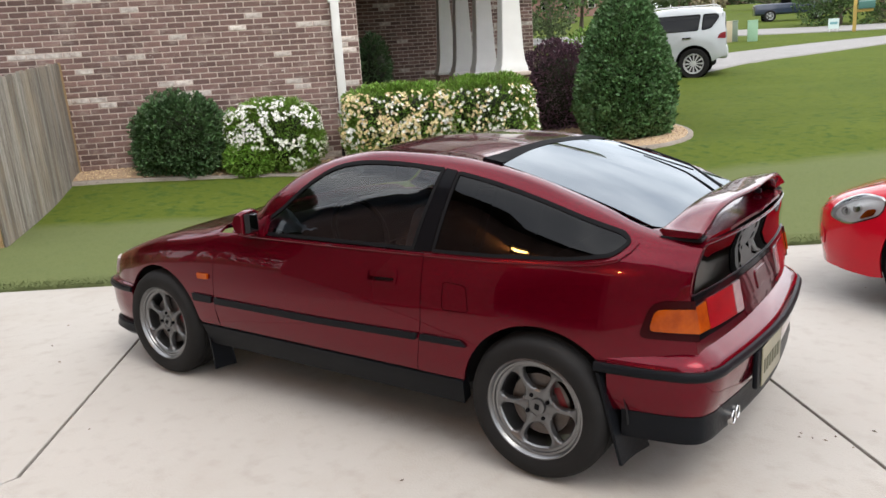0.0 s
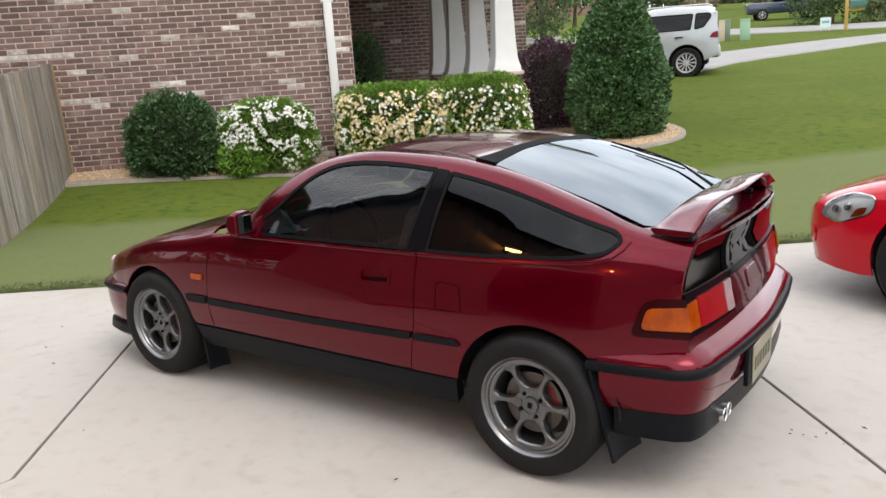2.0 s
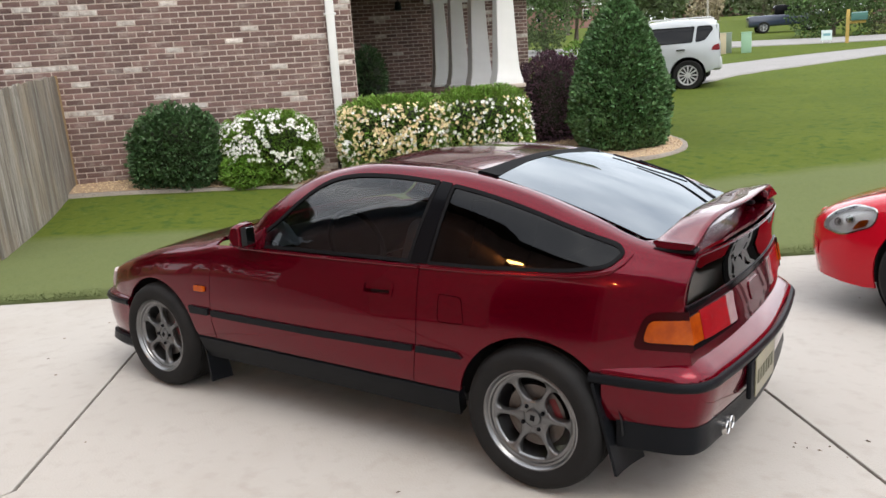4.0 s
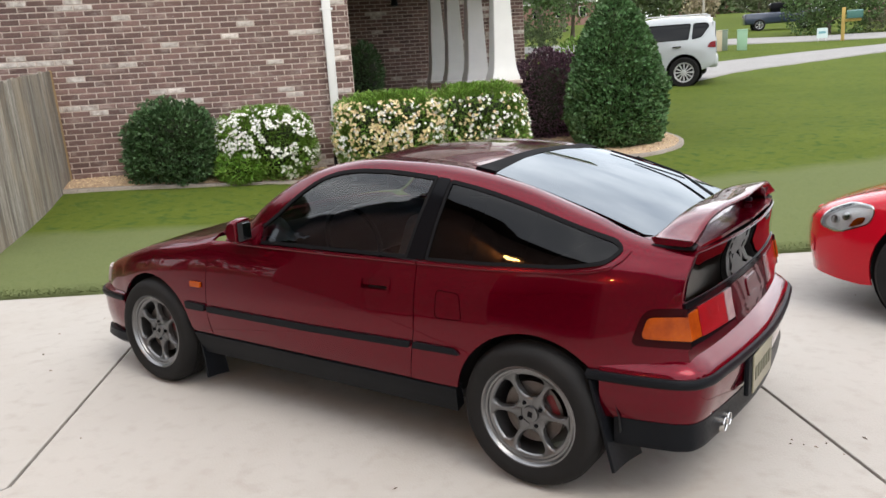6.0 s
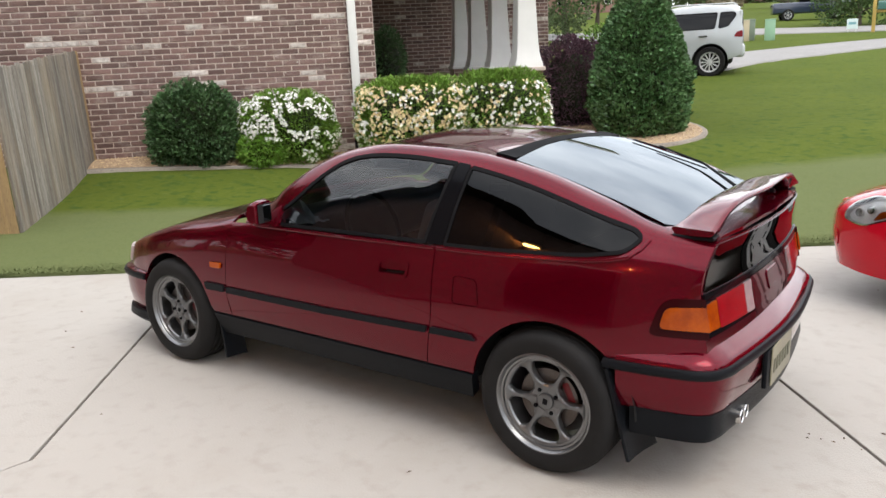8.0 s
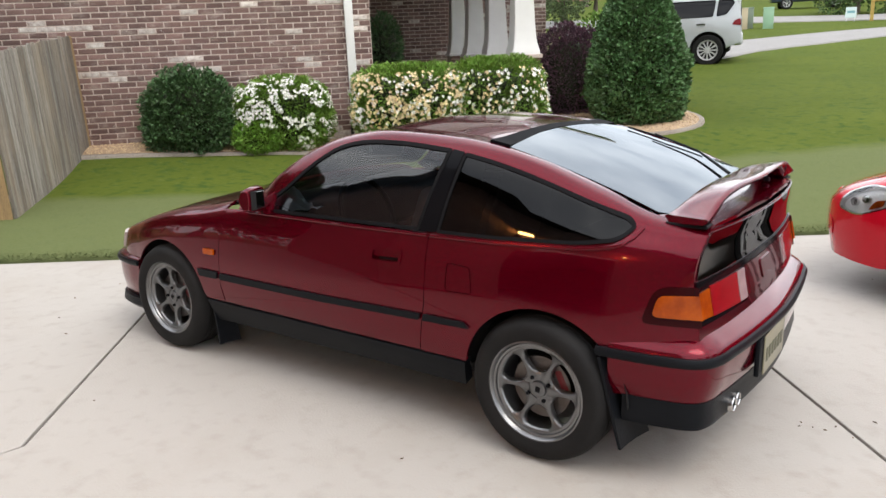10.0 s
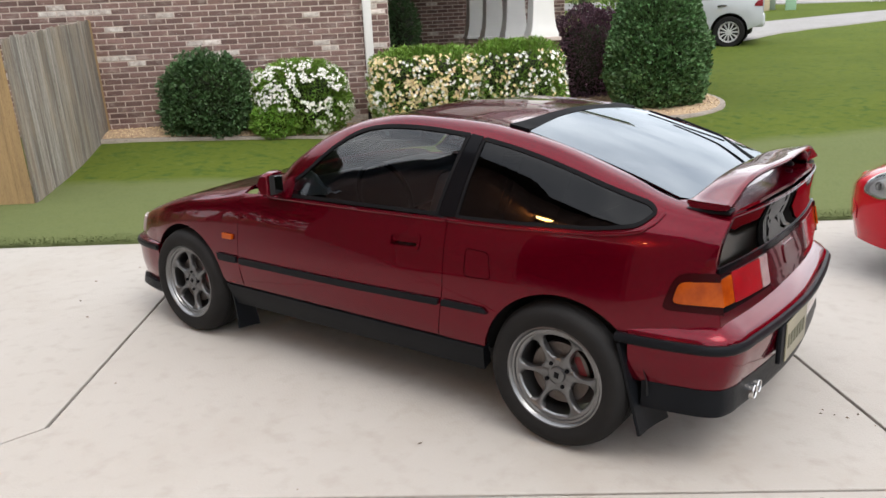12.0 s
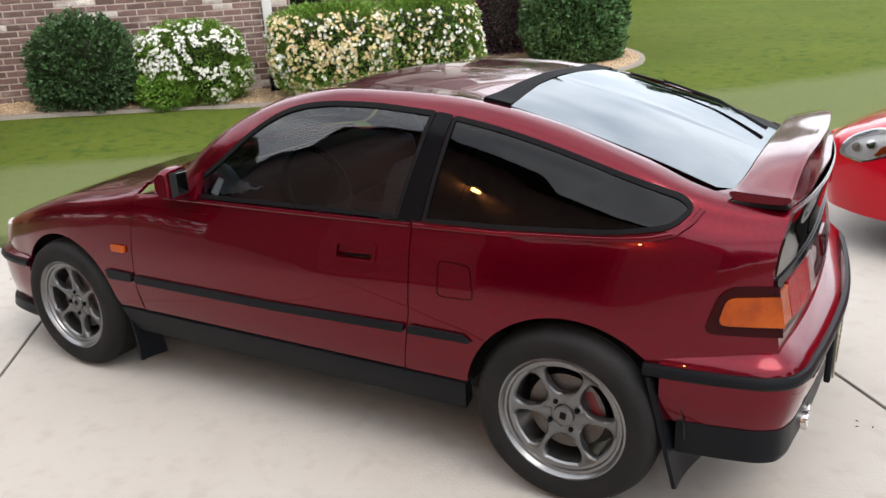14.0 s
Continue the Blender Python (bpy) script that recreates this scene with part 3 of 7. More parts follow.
# ---- paints and glass of the coupe
def car_paint(name, deep, flake, metal=0.45):
    m = bpy.data.materials.new(name)
    m.use_nodes = True
    nt = m.node_tree
    b = nt.nodes["Principled BSDF"]
    co = nt.nodes.new("ShaderNodeTexCoord")
    n = nt.nodes.new("ShaderNodeTexNoise")
    n.inputs["Scale"].default_value, n.inputs["Detail"].default_value = 900, 2
    r = nt.nodes.new("ShaderNodeValToRGB")
    r.color_ramp.elements[0].color, r.color_ramp.elements[1].color = (*deep, 1), (*flake, 1)
    r.color_ramp.elements[0].position, r.color_ramp.elements[1].position = 0.35, 0.75
    d = nt.nodes.new("ShaderNodeTexNoise")
    d.inputs["Scale"].default_value, d.inputs["Detail"].default_value = 3.0, 8
    dr = nt.nodes.new("ShaderNodeMapRange")
    dr.inputs["To Min"].default_value, dr.inputs["To Max"].default_value = 0.17, 0.25
    nt.links.new(co.outputs["Object"], n.inputs["Vector"])
    nt.links.new(co.outputs["Object"], d.inputs["Vector"])
    nt.links.new(n.outputs["Fac"], r.inputs[0])
    nt.links.new(d.outputs["Fac"], dr.inputs["Value"])
    nt.links.new(r.outputs[0], b.inputs["Base Color"])
    nt.links.new(dr.outputs[0], b.inputs["Roughness"])
    b.inputs["Metallic"].default_value = metal
    b.inputs["Specular IOR Level"].default_value = 0.1
    b.inputs["Coat IOR"].default_value = 1.31
    b.inputs["Coat Weight"].default_value = 1.0
    b.inputs["Coat Roughness"].default_value = 0.02
    return m


def pane(name, tint, gloss=1.5, smear=0.0, mirror_tint=(1, 1, 1)):
    """A sheet of tinted glass: clear through, mirror-like by angle."""
    m = bpy.data.materials.new(name)
    m.use_nodes = True
    nt = m.node_tree
    nt.nodes.remove(nt.nodes["Principled BSDF"])
    t, g, f, x = (nt.nodes.new("ShaderNode" + k) for k in ("BsdfTransparent", "BsdfGlossy", "Fresnel", "MixShader"))
    t.inputs["Color"].default_value = (*tint, 1)
    g.inputs["Roughness"].default_value = smear
    g.inputs["Color"].default_value = (*mirror_tint, 1)
    f.inputs["IOR"].default_value = gloss
    nt.links.new(f.outputs[0], x.inputs[0])
    nt.links.new(t.outputs[0], x.inputs[1])
    nt.links.new(g.outputs[0], x.inputs[2])
    nt.links.new(x.outputs[0], nt.nodes["Material Output"].inputs[0])
    return m


M_paint = car_paint("dark_red_metallic_paint", (0.060, 0.0003, 0.0044), (0.200, 0.0006, 0.0135), 0.62)
M_glass = pane("tinted_glass", (0.33, 0.37, 0.40), 1.62)
M_dark_glass = pane("dark_tinted_glass", (0.035, 0.036, 0.038), 1.36)
M_gloss_black = material("gloss_black_trim", (0.005, 0.005, 0.006), 0.10, spec=0.08)
# near-black underbody; also stands in for shade in cabins and behind glass
M_inner = material("underbody_and_shade_black", (0.006, 0.006, 0.006), 0.9)
M_amber = material("amber_lens", (0.17, 0.017, 0.0004), 0.2, vary=(0.42, 0.080, 0.0015), scale=9, coat=0.35, spec=0.2, bump=0.15, bump_scale=110)
M_redlens = material("red_lens", (0.19, 0.002, 0.005), 0.12, vary=(0.30, 0.004, 0.009), scale=14, coat=0.15, spec=0.25, bump=0.25, bump_scale=110)
M_clearlens = material("pale_lens", (0.55, 0.48, 0.46), 0.2, vary=(0.62, 0.56, 0.54), scale=40, coat=1.0, bump=0.25, bump_scale=110)
M_reverse = material("pale_pink_lens", (0.26, 0.19, 0.19), 0.2, vary=(0.34, 0.26, 0.26), scale=30, coat=0.5, bump=0.25, bump_scale=110)
M_maroon = material("dark_maroon_lens_rim", (0.022, 0.001, 0.002), 0.14, coat=0.0, spec=0.12)
M_chrome = material("polished_steel", (0.62, 0.61, 0.60), 0.12, 1.0, vary=(0.50, 0.49, 0.48), scale=6)
M_rim = material("gunmetal_rim", (0.16, 0.162, 0.165), 0.33, 0.85, vary=(0.17, 0.17, 0.172), scale=7, bump=0.06, bump_scale=160)
M_lip = material("machined_rim_lip", (0.23, 0.23, 0.235), 0.28, 0.9, vary=(0.19, 0.19, 0.19), scale=10)
M_disc = material("brake_disc_steel", (0.15, 0.14, 0.135), 0.4, 1.0, vary=(0.08, 0.06, 0.05), scale=14)
M_caliper = material("red_caliper", (0.12, 0.006, 0.008), 0.4)
M_seat = material("grey_seat_cloth", (0.10, 0.10, 0.105), 0.95, vary=(0.14, 0.14, 0.145), scale=18, bump=0.2, bump_scale=300)
M_cloth = material("pale_blue_cloth", (0.66, 0.74, 0.80), 0.95, vary=(0.76, 0.82, 0.86), scale=9, bump=0.4, bump_scale=50)
M_plate = material("cream_number_plate", (0.27, 0.24, 0.15), 0.4, vary=(0.22, 0.21, 0.16), scale=12)
M_ink = material("plate_ink", (0.12, 0.12, 0.08), 0.6)

coupe = thing("coupe", "dark red metallic three-door hatchback coupe on the driveway", "car")
coupe.matrix_world = TILT
on_body = surface
R_ARCH, F_ARCH = (0.01, 0.295, 0.333), (-2.295, 0.295, 0.328)

# body sides with roof rail and pillars
door_win = rounded([(-1.60, 0.850, 0.01), (-1.40, 0.955, 0.1), (-1.24, 1.090, 0.1), (-1.09, 1.178, 0.1), (-0.93, 1.203, 0.1), (-0.72, 1.201, 0.08), (-0.492, 1.181, 0.012), (-0.566, 0.858, 0.012)], step=0.025)
quarter_win = rounded([(-0.478, 0.858, 0.012), (-0.428, 1.171, 0.02), (-0.289, 1.146, 0.06), (-0.155, 1.114, 0.06), (0.0, 1.071, 0.06), (0.145, 1.027, 0.05), (0.30, 0.980, 0.05), (0.333, 0.950, 0.03), (0.285, 0.900, 0.05), (0.14, 0.878, 0.06), (-0.213, 0.862, 0.06)], step=0.025)
tail_edge = [(0.585, 0.53), (0.568, 0.64), (0.550, 0.73), (0.545, 0.80), (0.553, 0.87), (0.563, 0.92), (0.568, 0.953)]
side = by_z([(-0.548, 0.350), (-0.320, 0.350)]) + by_z(arc(*R_ARCH, 170, 39)) + by_z([(0.275, 0.507), (0.58, 0.527)]) + by_z(tail_edge)
side += by_y([(0.560, 0.604), (0.455, 0.60), (0.36, 0.585), (0.2, 0.563), (-0.1, 0.542), (-0.36, 0.532), (-0.95, 0.532), (-1.03, 0.54), (-1.25, 0.572), (-1.5, 0.625), (-1.66, 0.675), (-1.70, 0.69)])
side += by_z([(-1.70, 0.846), (-1.62, 0.848)]) + by_z([tuple(p) for p in door_win[1:-3] if p[1] > 0.87], True) + by_z([(-0.512, 1.10), (-0.566, 0.862), (-0.512, 0.855), (-0.512, 0.70), (-0.516, 0.56), (-0.532, 0.46), (-0.546, 0.38)])
body_side = patch(side, on_body, [by_z(quarter_win, True)])
both_sides("body_side", body_side, M_paint, coupe)

# black centre pillar, window frames, glass
pillar = by_z(rounded([(-0.490, 1.180), (-0.432, 1.172), (-0.482, 0.860), (-0.564, 0.858)], 0.006), True)
both_sides("centre_pillar", patch(pillar, on_body, lift=0.004), M_gloss_black, coupe, "gloss black window pillar")
for nm, ol, w, gl in (("door_window", door_win, 0.015, M_glass), ("quarter_window", quarter_win, 0.013, M_dark_glass)):
    ring = patch(by_z(ol, True), on_body, [by_z(shrink(ol, w), True)], lift=0.006, step=(0.4, 3))
    g = patch(by_z(shrink(ol, w - 0.006), True), on_body, lift=0.001, flange=0)
    for o, fr in zip(both_sides(nm, g, gl, coupe, "dark tinted side glass"), (ring, flip(*ring))):
        put("window_seal", mesh_of("window_seal", fr[0], fr[1], M_rubber, normals=fr[2]), o, "black rubber window seal")

# rolled painted edge under the side windows: a bead added to catch a highlight
def belt_bead(points):
    p = np.array(dense(points, 0.02))
    q, n = surface(p[:, 0], s_at(p[:, 0], p[:, 1], 2))
    return [tuple(a + b * 0.002) for a, b in zip(q, n)]


for line_xz in ([(-1.60, 0.838), (-1.0, 0.840), (-0.522, 0.846)], [(-0.508, 0.846), (-0.213, 0.851), (0.14, 0.867), (0.23, 0.876), (0.292, 0.890), (0.330, 0.918), (0.350, 0.948)]):
    bead = belt_bead(line_xz)
    for mirrored in (1, -1):
        part("belt_edge", tube_bm([(x, y * mirrored, z) for x, y, z in bead], 0.008, 8), M_paint, coupe)

# doors with mouldings, handles
door = by_z([(-1.812, 0.352), (-0.554, 0.352), (-0.536, 0.46), (-0.520, 0.56), (-0.516, 0.70), (-0.516, 0.853), (-1.0, 0.850), (-1.62, 0.846), (-1.800, 0.835), (-1.822, 0.60), (-1.830, 0.45)])
handle_hole = rounded([(-0.806, 0.708), (-0.648, 0.712), (-0.642, 0.770), (-0.800, 0.766)], 0.014)
doors = both_sides("door", patch(door, on_body, [by_z(handle_hole, True)]), M_paint, coupe)
for i, o in enumerate(doors):
    pick = (lambda m: m) if i == 0 else (lambda m: flip(*m))
    for nm, m, mat, lab in (
            ("handle_recess", patch(by_z(shrink(handle_hole, -0.004), True), on_body, lift=-0.026, flange=0), M_paint, ""),
            ("handle_frame", patch(by_z(shrink(handle_hole, -0.006), True), on_body, [by_z(shrink(handle_hole, 0.008), True)], lift=0.005, flange=0.03), M_paint, ""),
            ("handle", patch(by_z(rounded([(-0.790, 0.734), (-0.658, 0.738), (-0.655, 0.762), (-0.788, 0.758)], 0.008), True), on_body, lift=-0.001, flange=0.018), M_paint, ""),
            # near-black strip painted in as the shade under the handle
            ("handle_shade_strip", patch(by_z(rounded([(-0.775, 0.720), (-0.670, 0.724), (-0.670, 0.734), (-0.775, 0.730)], 0.004), True), on_body, lift=-0.020, flange=0.004), M_inner, "dark strip for the shade under the handle"),
            ("side_moulding", patch(by_z(rounded([(-1.820, 0.474), (-1.10, 0.478), (-0.540, 0.493), (-0.533, 0.521), (-1.10, 0.508), (-1.820, 0.506)], 0.006), True), on_body, lift=0.012, flange=0.016), M_black, "black rubber side moulding")):
        v, f, n = pick(m)
        put(nm, mesh_of(nm, v, f, mat, normals=n), o, lab)
both_sides("quarter_moulding", patch(by_z(rounded([(-0.520, 0.495), (-0.290, 0.500), (-0.318, 0.523), (-0.514, 0.523)], 0.006), True), on_body, lift=0.013, flange=0.016), M_black, coupe, "black rubber side moulding")
both_sides("fender_moulding", patch(by_z(rounded([(-1.985, 0.473), (-1.842, 0.475), (-1.840, 0.510), (-1.995, 0.511)], 0.006), True), on_body, lift=0.013, flange=0.016), M_black, coupe, "black rubber side moulding")
flap = rounded([(-0.411, 0.636), (-0.280, 0.640), (-0.295, 0.748), (-0.407, 0.753)], 0.022)
both_sides("fuel_flap", patch(by_z(flap, True), on_body, [by_z(shrink(flap, 0.003), True)], lift=0.0012, flange=0.001, step=(0.5, 4)), M_maroon, coupe, "thin shut line of the fuel flap")
both_sides("sill", patch(by_z([(-1.955, 0.344), (-1.93, 0.23), (-0.345, 0.23), (-0.322, 0.345)]), on_body, lift=0.008, flange=0.05), M_black, coupe, "black lower sill cladding")

# front fenders, bonnet, roof, windscreen
fend = by_z([(-1.818, 0.352), (-1.834, 0.45), (-1.826, 0.60), (-1.804, 0.832)]) + by_y([(-1.810, 0.713), (-2.0, 0.71), (-2.3, 0.70), (-2.6, 0.675), (-2.79, 0.62)])
fend += by_z([(-2.80, 0.605), (-2.86, 0.50), (-2.64, 0.47), (-2.60, 0.45)]) + by_z(arc(*F_ARCH, 152, 14)) + by_z([(-1.96, 0.352)])
both_sides("fender", patch(fend, on_body), M_paint, coupe)
bonnet = by_y([(-1.80, 0.704), (-2.0, 0.702), (-2.3, 0.692), (-2.6, 0.667), (-2.79, 0.612), (-2.87, 0.50), (-2.93, 0.30), (-2.95, 0.0)]) + [(-1.86, 8.0)] + by_y([(-1.86, 0.01), (-1.85, 0.35), (-1.81, 0.66)])
across("bonnet", patch(bonnet, on_body), M_paint, coupe)
screen = by_y([(-1.71, 0.665), (-1.52, 0.612), (-1.25, 0.562), (-1.035, 0.53), (-1.0, 0.50), (-1.01, 0.3), (-1.02, 0.0)]) + [(-1.84, 8.0)] + by_y([(-1.84, 0.01), (-1.82, 0.35), (-1.74, 0.62)])
across("windscreen", patch(screen, on_body, lift=-0.003, flange=0), M_glass, coupe, "tinted windscreen")
roof = by_y([(-1.025, 0.522), (-0.95, 0.524), (-0.388, 0.524), (-0.390, 0.40), (-0.393, 0.2), (-0.393, 0.0)]) + [(-1.01, 8.0)] + by_y([(-1.01, 0.01), (-1.0, 0.3), (-0.99, 0.5)])
across("roof", patch(roof, on_body), M_paint, coupe)

# tailgate: black header, glass, tail
head = by_y([(-0.380, 0.522), (-0.287, 0.525), (-0.30, 0.40), (-0.325, 0.2), (-0.33, 0.0)]) + [(-0.385, 8.0)] + by_y([(-0.385, 0.01), (-0.385, 0.2), (-0.382, 0.40)])
tl = by_y([(0.368, 0.582), (0.40, 0.59), (0.455, 0.597), (0.565, 0.600), (0.597, 0.4), (0.615, 0.0)]) + [(0.446, 8.0)] + by_y([(0.446, 0.01), (0.44, 0.3), (0.42, 0.5)])
hatch = across("tailgate", patch(tl, on_body), M_paint, coupe)
across("tailgate_header", patch(head, on_body, lift=0.010, flange=0.02), material("matt_black_trim", (0.004, 0.004, 0.005), 0.5, spec=0.02, vary=(0.007, 0.007, 0.008), scale=8), hatch, "black header trim")
tg = by_y([(-0.283, 0.528), (-0.1, 0.530), (0.2, 0.545), (0.36, 0.560), (0.415, 0.50), (0.435, 0.3), (0.44, 0.0)]) + [(-0.325, 8.0)] + by_y([(-0.325, 0.01), (-0.32, 0.2), (-0.297, 0.40)])


def hatch_sheet():
    """The pane's even curve: one low-order surface through the body's lines round the opening."""
    X, Y = np.meshgrid(np.linspace(-0.30, 0.42, 16), np.linspace(0.02, 0.53, 10))
    x, y = X.ravel(), Y.ravel()
    z = section_points(x, s_at(x, y, 1))[:, 2]
    k = np.linalg.lstsq(np.stack([np.ones_like(x), x, x * x, y * y, x * y * y], 1), z, rcond=None)[0]

    def fn(u, v):
        u = np.asarray(u, float)
        p = section_points(u, np.asarray(v, float))
        w = p[:, 1]
        p[:, 2] = k[0] + k[1] * u + k[2] * u * u + (k[3] + k[4] * u) * w * w
        n = np.stack([-(k[1] + 2 * k[2] * u + k[4] * w * w), -2 * (k[3] + k[4] * u) * w, np.ones_like(u)], 1)
        return p, n / np.linalg.norm(n, axis=1)[:, None]

    return fn


# bluish tint on the reflection stands in for a bluer sky
across("tailgate_glass", patch(tg, hatch_sheet(), lift=0.004), pane("hatch_sky_tint_glass", (0.03, 0.031, 0.033), 2.9, mirror_tint=(0.88, 0.95, 1.0)), hatch, "sloping dark tinted hatch glass")


def tail_x(z):
    return spline([(b, a) for a, b in tail_edge] + [(1.0, 0.574)], z)[:, 0]


TAIL_W = [(z, float(-section_points(tail_x([z]), s_at(tail_x([z]), [z], 2))[0, 1])) for z in np.linspace(0.5, 0.953, 17)]


def tail_w(z):
    return spline(TAIL_W, z)[:, 0]


def tail(y, z, lift=0.0):
    """The upright tail between the body sides: from above the bumper to the spoiler."""
    y, z = np.asarray(y, float), np.asarray(z, float)

    def at(y, z):
        return np.stack([tail_x(z) + 0.055 * (1 - (np.abs(y) / tail_w(z)) ** 2.2), y, z], -1)

    h = 0.004
    n = np.cross(at(y + h, z) - at(y - h, z), at(y, z + h) - at(y, z - h))
    n /= np.linalg.norm(n, axis=1)[:, None]
    return at(y, z) + n * lift, n


def tail_patch(ol, **k):
    return patch(ol, tail, step=(0.06, 0.06), scale=(1, 1), **k)


def tail_one(name, ol, mat, parent, label="", **k):
    v, f, n = tail_patch(ol, **k)
    return put(name, mesh_of(name, v, f, mat, normals=n), parent, label)


gl_ol = rounded([(-0.678, 0.782, 0.01), (0.678, 0.782, 0.01), (0.662, 0.87, 0.03), (0.612, 0.943, 0.02), (-0.612, 0.943, 0.02), (-0.662, 0.87, 0.03)], step=0.05)
tb = [(float(tail_w([z])[0]) - 0.001, z) for z in np.linspace(0.53, 0.953, 12)]
tail_one("tail_body", dense([(-a, z) for a, z in tb[:1]] + tb + [(-a, z) for a, z in tb[::-1]], 0.05)[:-1], M_paint, coupe, flange=0.002)
rear_pane = tail_one("upright_glass", gl_ol, pane("rear_pane_glass", (0.02, 0.02, 0.021), 1.9), hatch, "dark upright rear window", lift=0.004, flange=0.004)
# near-black sheet stands in for the unlit cabin behind this pane
tail_one("glass_shade_sheet", shrink(gl_ol, 0.004), M_inner, hatch, lift=0.0015, flange=0)
tail_one("tail_trim", rounded([(-0.688, 0.756), (0.688, 0.756), (0.684, 0.778), (-0.684, 0.778)], 0.005, 0.05), M_gloss_black, coupe, "thin black trim over the tail lamps", lift=0.010, flange=0.012)
tail_one("garnish", rounded([(-0.27, 0.628), (0.27, 0.628), (0.27, 0.75), (-0.27, 0.75)], 0.008, 0.05), M_paint, coupe, "dark red centre garnish", lift=0.008)
tail_one("badge", rounded([(-0.075, 0.652), (0.075, 0.652), (0.085, 0.73), (-0.085, 0.73)], 0.02, 0.02), M_paint, coupe, lift=0.013, flange=0.008)
for sgn in (-1, 1):
    fx = (lambda ol: ol) if sgn < 0 else (lambda ol: [(-a, b) for a, b in reversed(ol)])
    lamp = tail_one("tail_lamp", fx(rounded([(-0.70, 0.622), (-0.275, 0.618), (-0.275, 0.756), (-0.70, 0.756)], 0.008, 0.04)), M_gloss_black, coupe, "wraparound tail lamp with red, amber and pale lenses", lift=0.006)
    tail_one("red_lens", fx(rounded([(-0.600, 0.640), (-0.365, 0.632), (-0.365, 0.746), (-0.600, 0.748)], 0.006, 0.04)), M_redlens, lamp, "red brake lens", lift=0.012)
    tail_one("reversing_lens", fx(rounded([(-0.36, 0.632), (-0.285, 0.630), (-0.285, 0.746), (-0.36, 0.746)], 0.006, 0.04)), M_reverse, lamp, "pale reversing lens", lift=0.012)
    tail_one("amber_edge", fx(rounded([(-0.690, 0.645), (-0.605, 0.643), (-0.605, 0.742), (-0.690, 0.738)], 0.004, 0.04)), M_amber, lamp, "amber indicator lens", lift=0.012)
    m1 = patch(by_z(rounded([(0.386, 0.628), (0.583, 0.620, 0.002), (0.562, 0.764, 0.002), (0.425, 0.760, 0.05)], 0.03), True), on_body, lift=0.005)
    m2 = patch(by_z(rounded([(0.420, 0.654), (0.583, 0.650, 0.002), (0.566, 0.736, 0.002), (0.438, 0.730)], 0.024), True), on_body, lift=0.011)
    for nm, m, mat in (("lamp_surround", m1, M_maroon), ("amber_lens", m2, M_amber)):
        v, f, n = m if sgn < 0 else flip(*m)
        put(nm, mesh_of(nm, v, f, mat, normals=n), lamp, "amber indicator lens" if nm == "amber_lens" else "")


# ---- bumpers swept round the corners
def sweep(name, path, rows, mat, parent, label=""):
    """A profile of (outwards, z) rows carried along a plan path on the left and mirrored to the right."""
    p = np.array(path, float)
    full = np.concatenate([p, (p * [1, -1])[::-1][1:] if abs(p[-1, 1]) < 1e-6 else (p * [1, -1])[::-1]])
    u = np.concatenate([[0], np.cumsum(np.linalg.norm(np.diff(full, axis=0), axis=1))])
    q = spline(np.column_stack([u, full]), np.linspace(0, u[-1], 90))
    t = np.gradient(q, axis=0)
    n = np.stack([t[:, 1], -t[:, 0]], 1) / np.linalg.norm(t, axis=1)[:, None]
    mid = q.mean(0)
    if np.sum((q - mid) * n) < 0:
        n = -n
    bm = bmesh.new()
    vs = [[bm.verts.new((*(a + b * o), z)) for o, z in rows] for a, b in zip(q, n)]
    for a, b in zip(vs[:-1], vs[1:]):
        for j in range(len(rows) - 1):
            bm.faces.new((a[j], a[j + 1], b[j + 1], b[j]))
    bm.faces.new(vs[0])
    bm.faces.new(vs[-1][::-1])
    bmesh.ops.recalc_face_normals(bm, faces=bm.faces[:])
    return part(name, bm, mat, parent, label, sharp=50)


REAR = [(0.24, -0.806), (0.37, -0.797), (0.48, -0.782), (0.568, -0.760), (0.616, -0.727), (0.643, -0.67), (0.660, -0.565), (0.678, -0.42), (0.693, -0.25), (0.702, -0.1), (0.704, 0.0)]
sweep("rear_bumper", [(0.285, -0.804)] + REAR[1:], [(-0.15, 0.606), (-0.11, 0.602), (-0.060, 0.580), (-0.020, 0.552), (-0.005, 0.538), (0.0, 0.52), (-0.003, 0.45), (-0.012, 0.39), (-0.026, 0.345), (-0.06, 0.335)], M_paint, coupe)
sweep("bumper_strip", REAR, [(-0.01, 0.527), (0.009, 0.527), (0.016, 0.517), (0.016, 0.501), (0.009, 0.492), (-0.01, 0.492)], M_black, coupe, "black rubber bumper strip")
sweep("bumper_valance", [(0.335, -0.800)] + REAR[2:], [(-0.05, 0.352), (-0.022, 0.350), (-0.028, 0.31), (-0.024, 0.265), (-0.030, 0.243), (-0.14, 0.236)], M_black, coupe, "black lower rear valance")
FRONT = [(-2.58, -0.812), (-2.72, -0.798), (-2.85, -0.757), (-2.95, -0.66), (-3.01, -0.46), (-3.035, -0.22), (-3.04, 0.0)]
sweep("front_bumper", FRONT, [(-0.16, 0.50), (-0.06, 0.495), (-0.005, 0.47), (0.0, 0.44), (-0.004, 0.34), (-0.02, 0.24), (-0.05, 0.20)], M_paint, coupe)
sweep("bumper_strip", FRONT, [(-0.02, 0.462), (0.008, 0.462), (0.014, 0.448), (0.008, 0.432), (-0.02, 0.432)], M_black, coupe, "black rubber bumper strip")
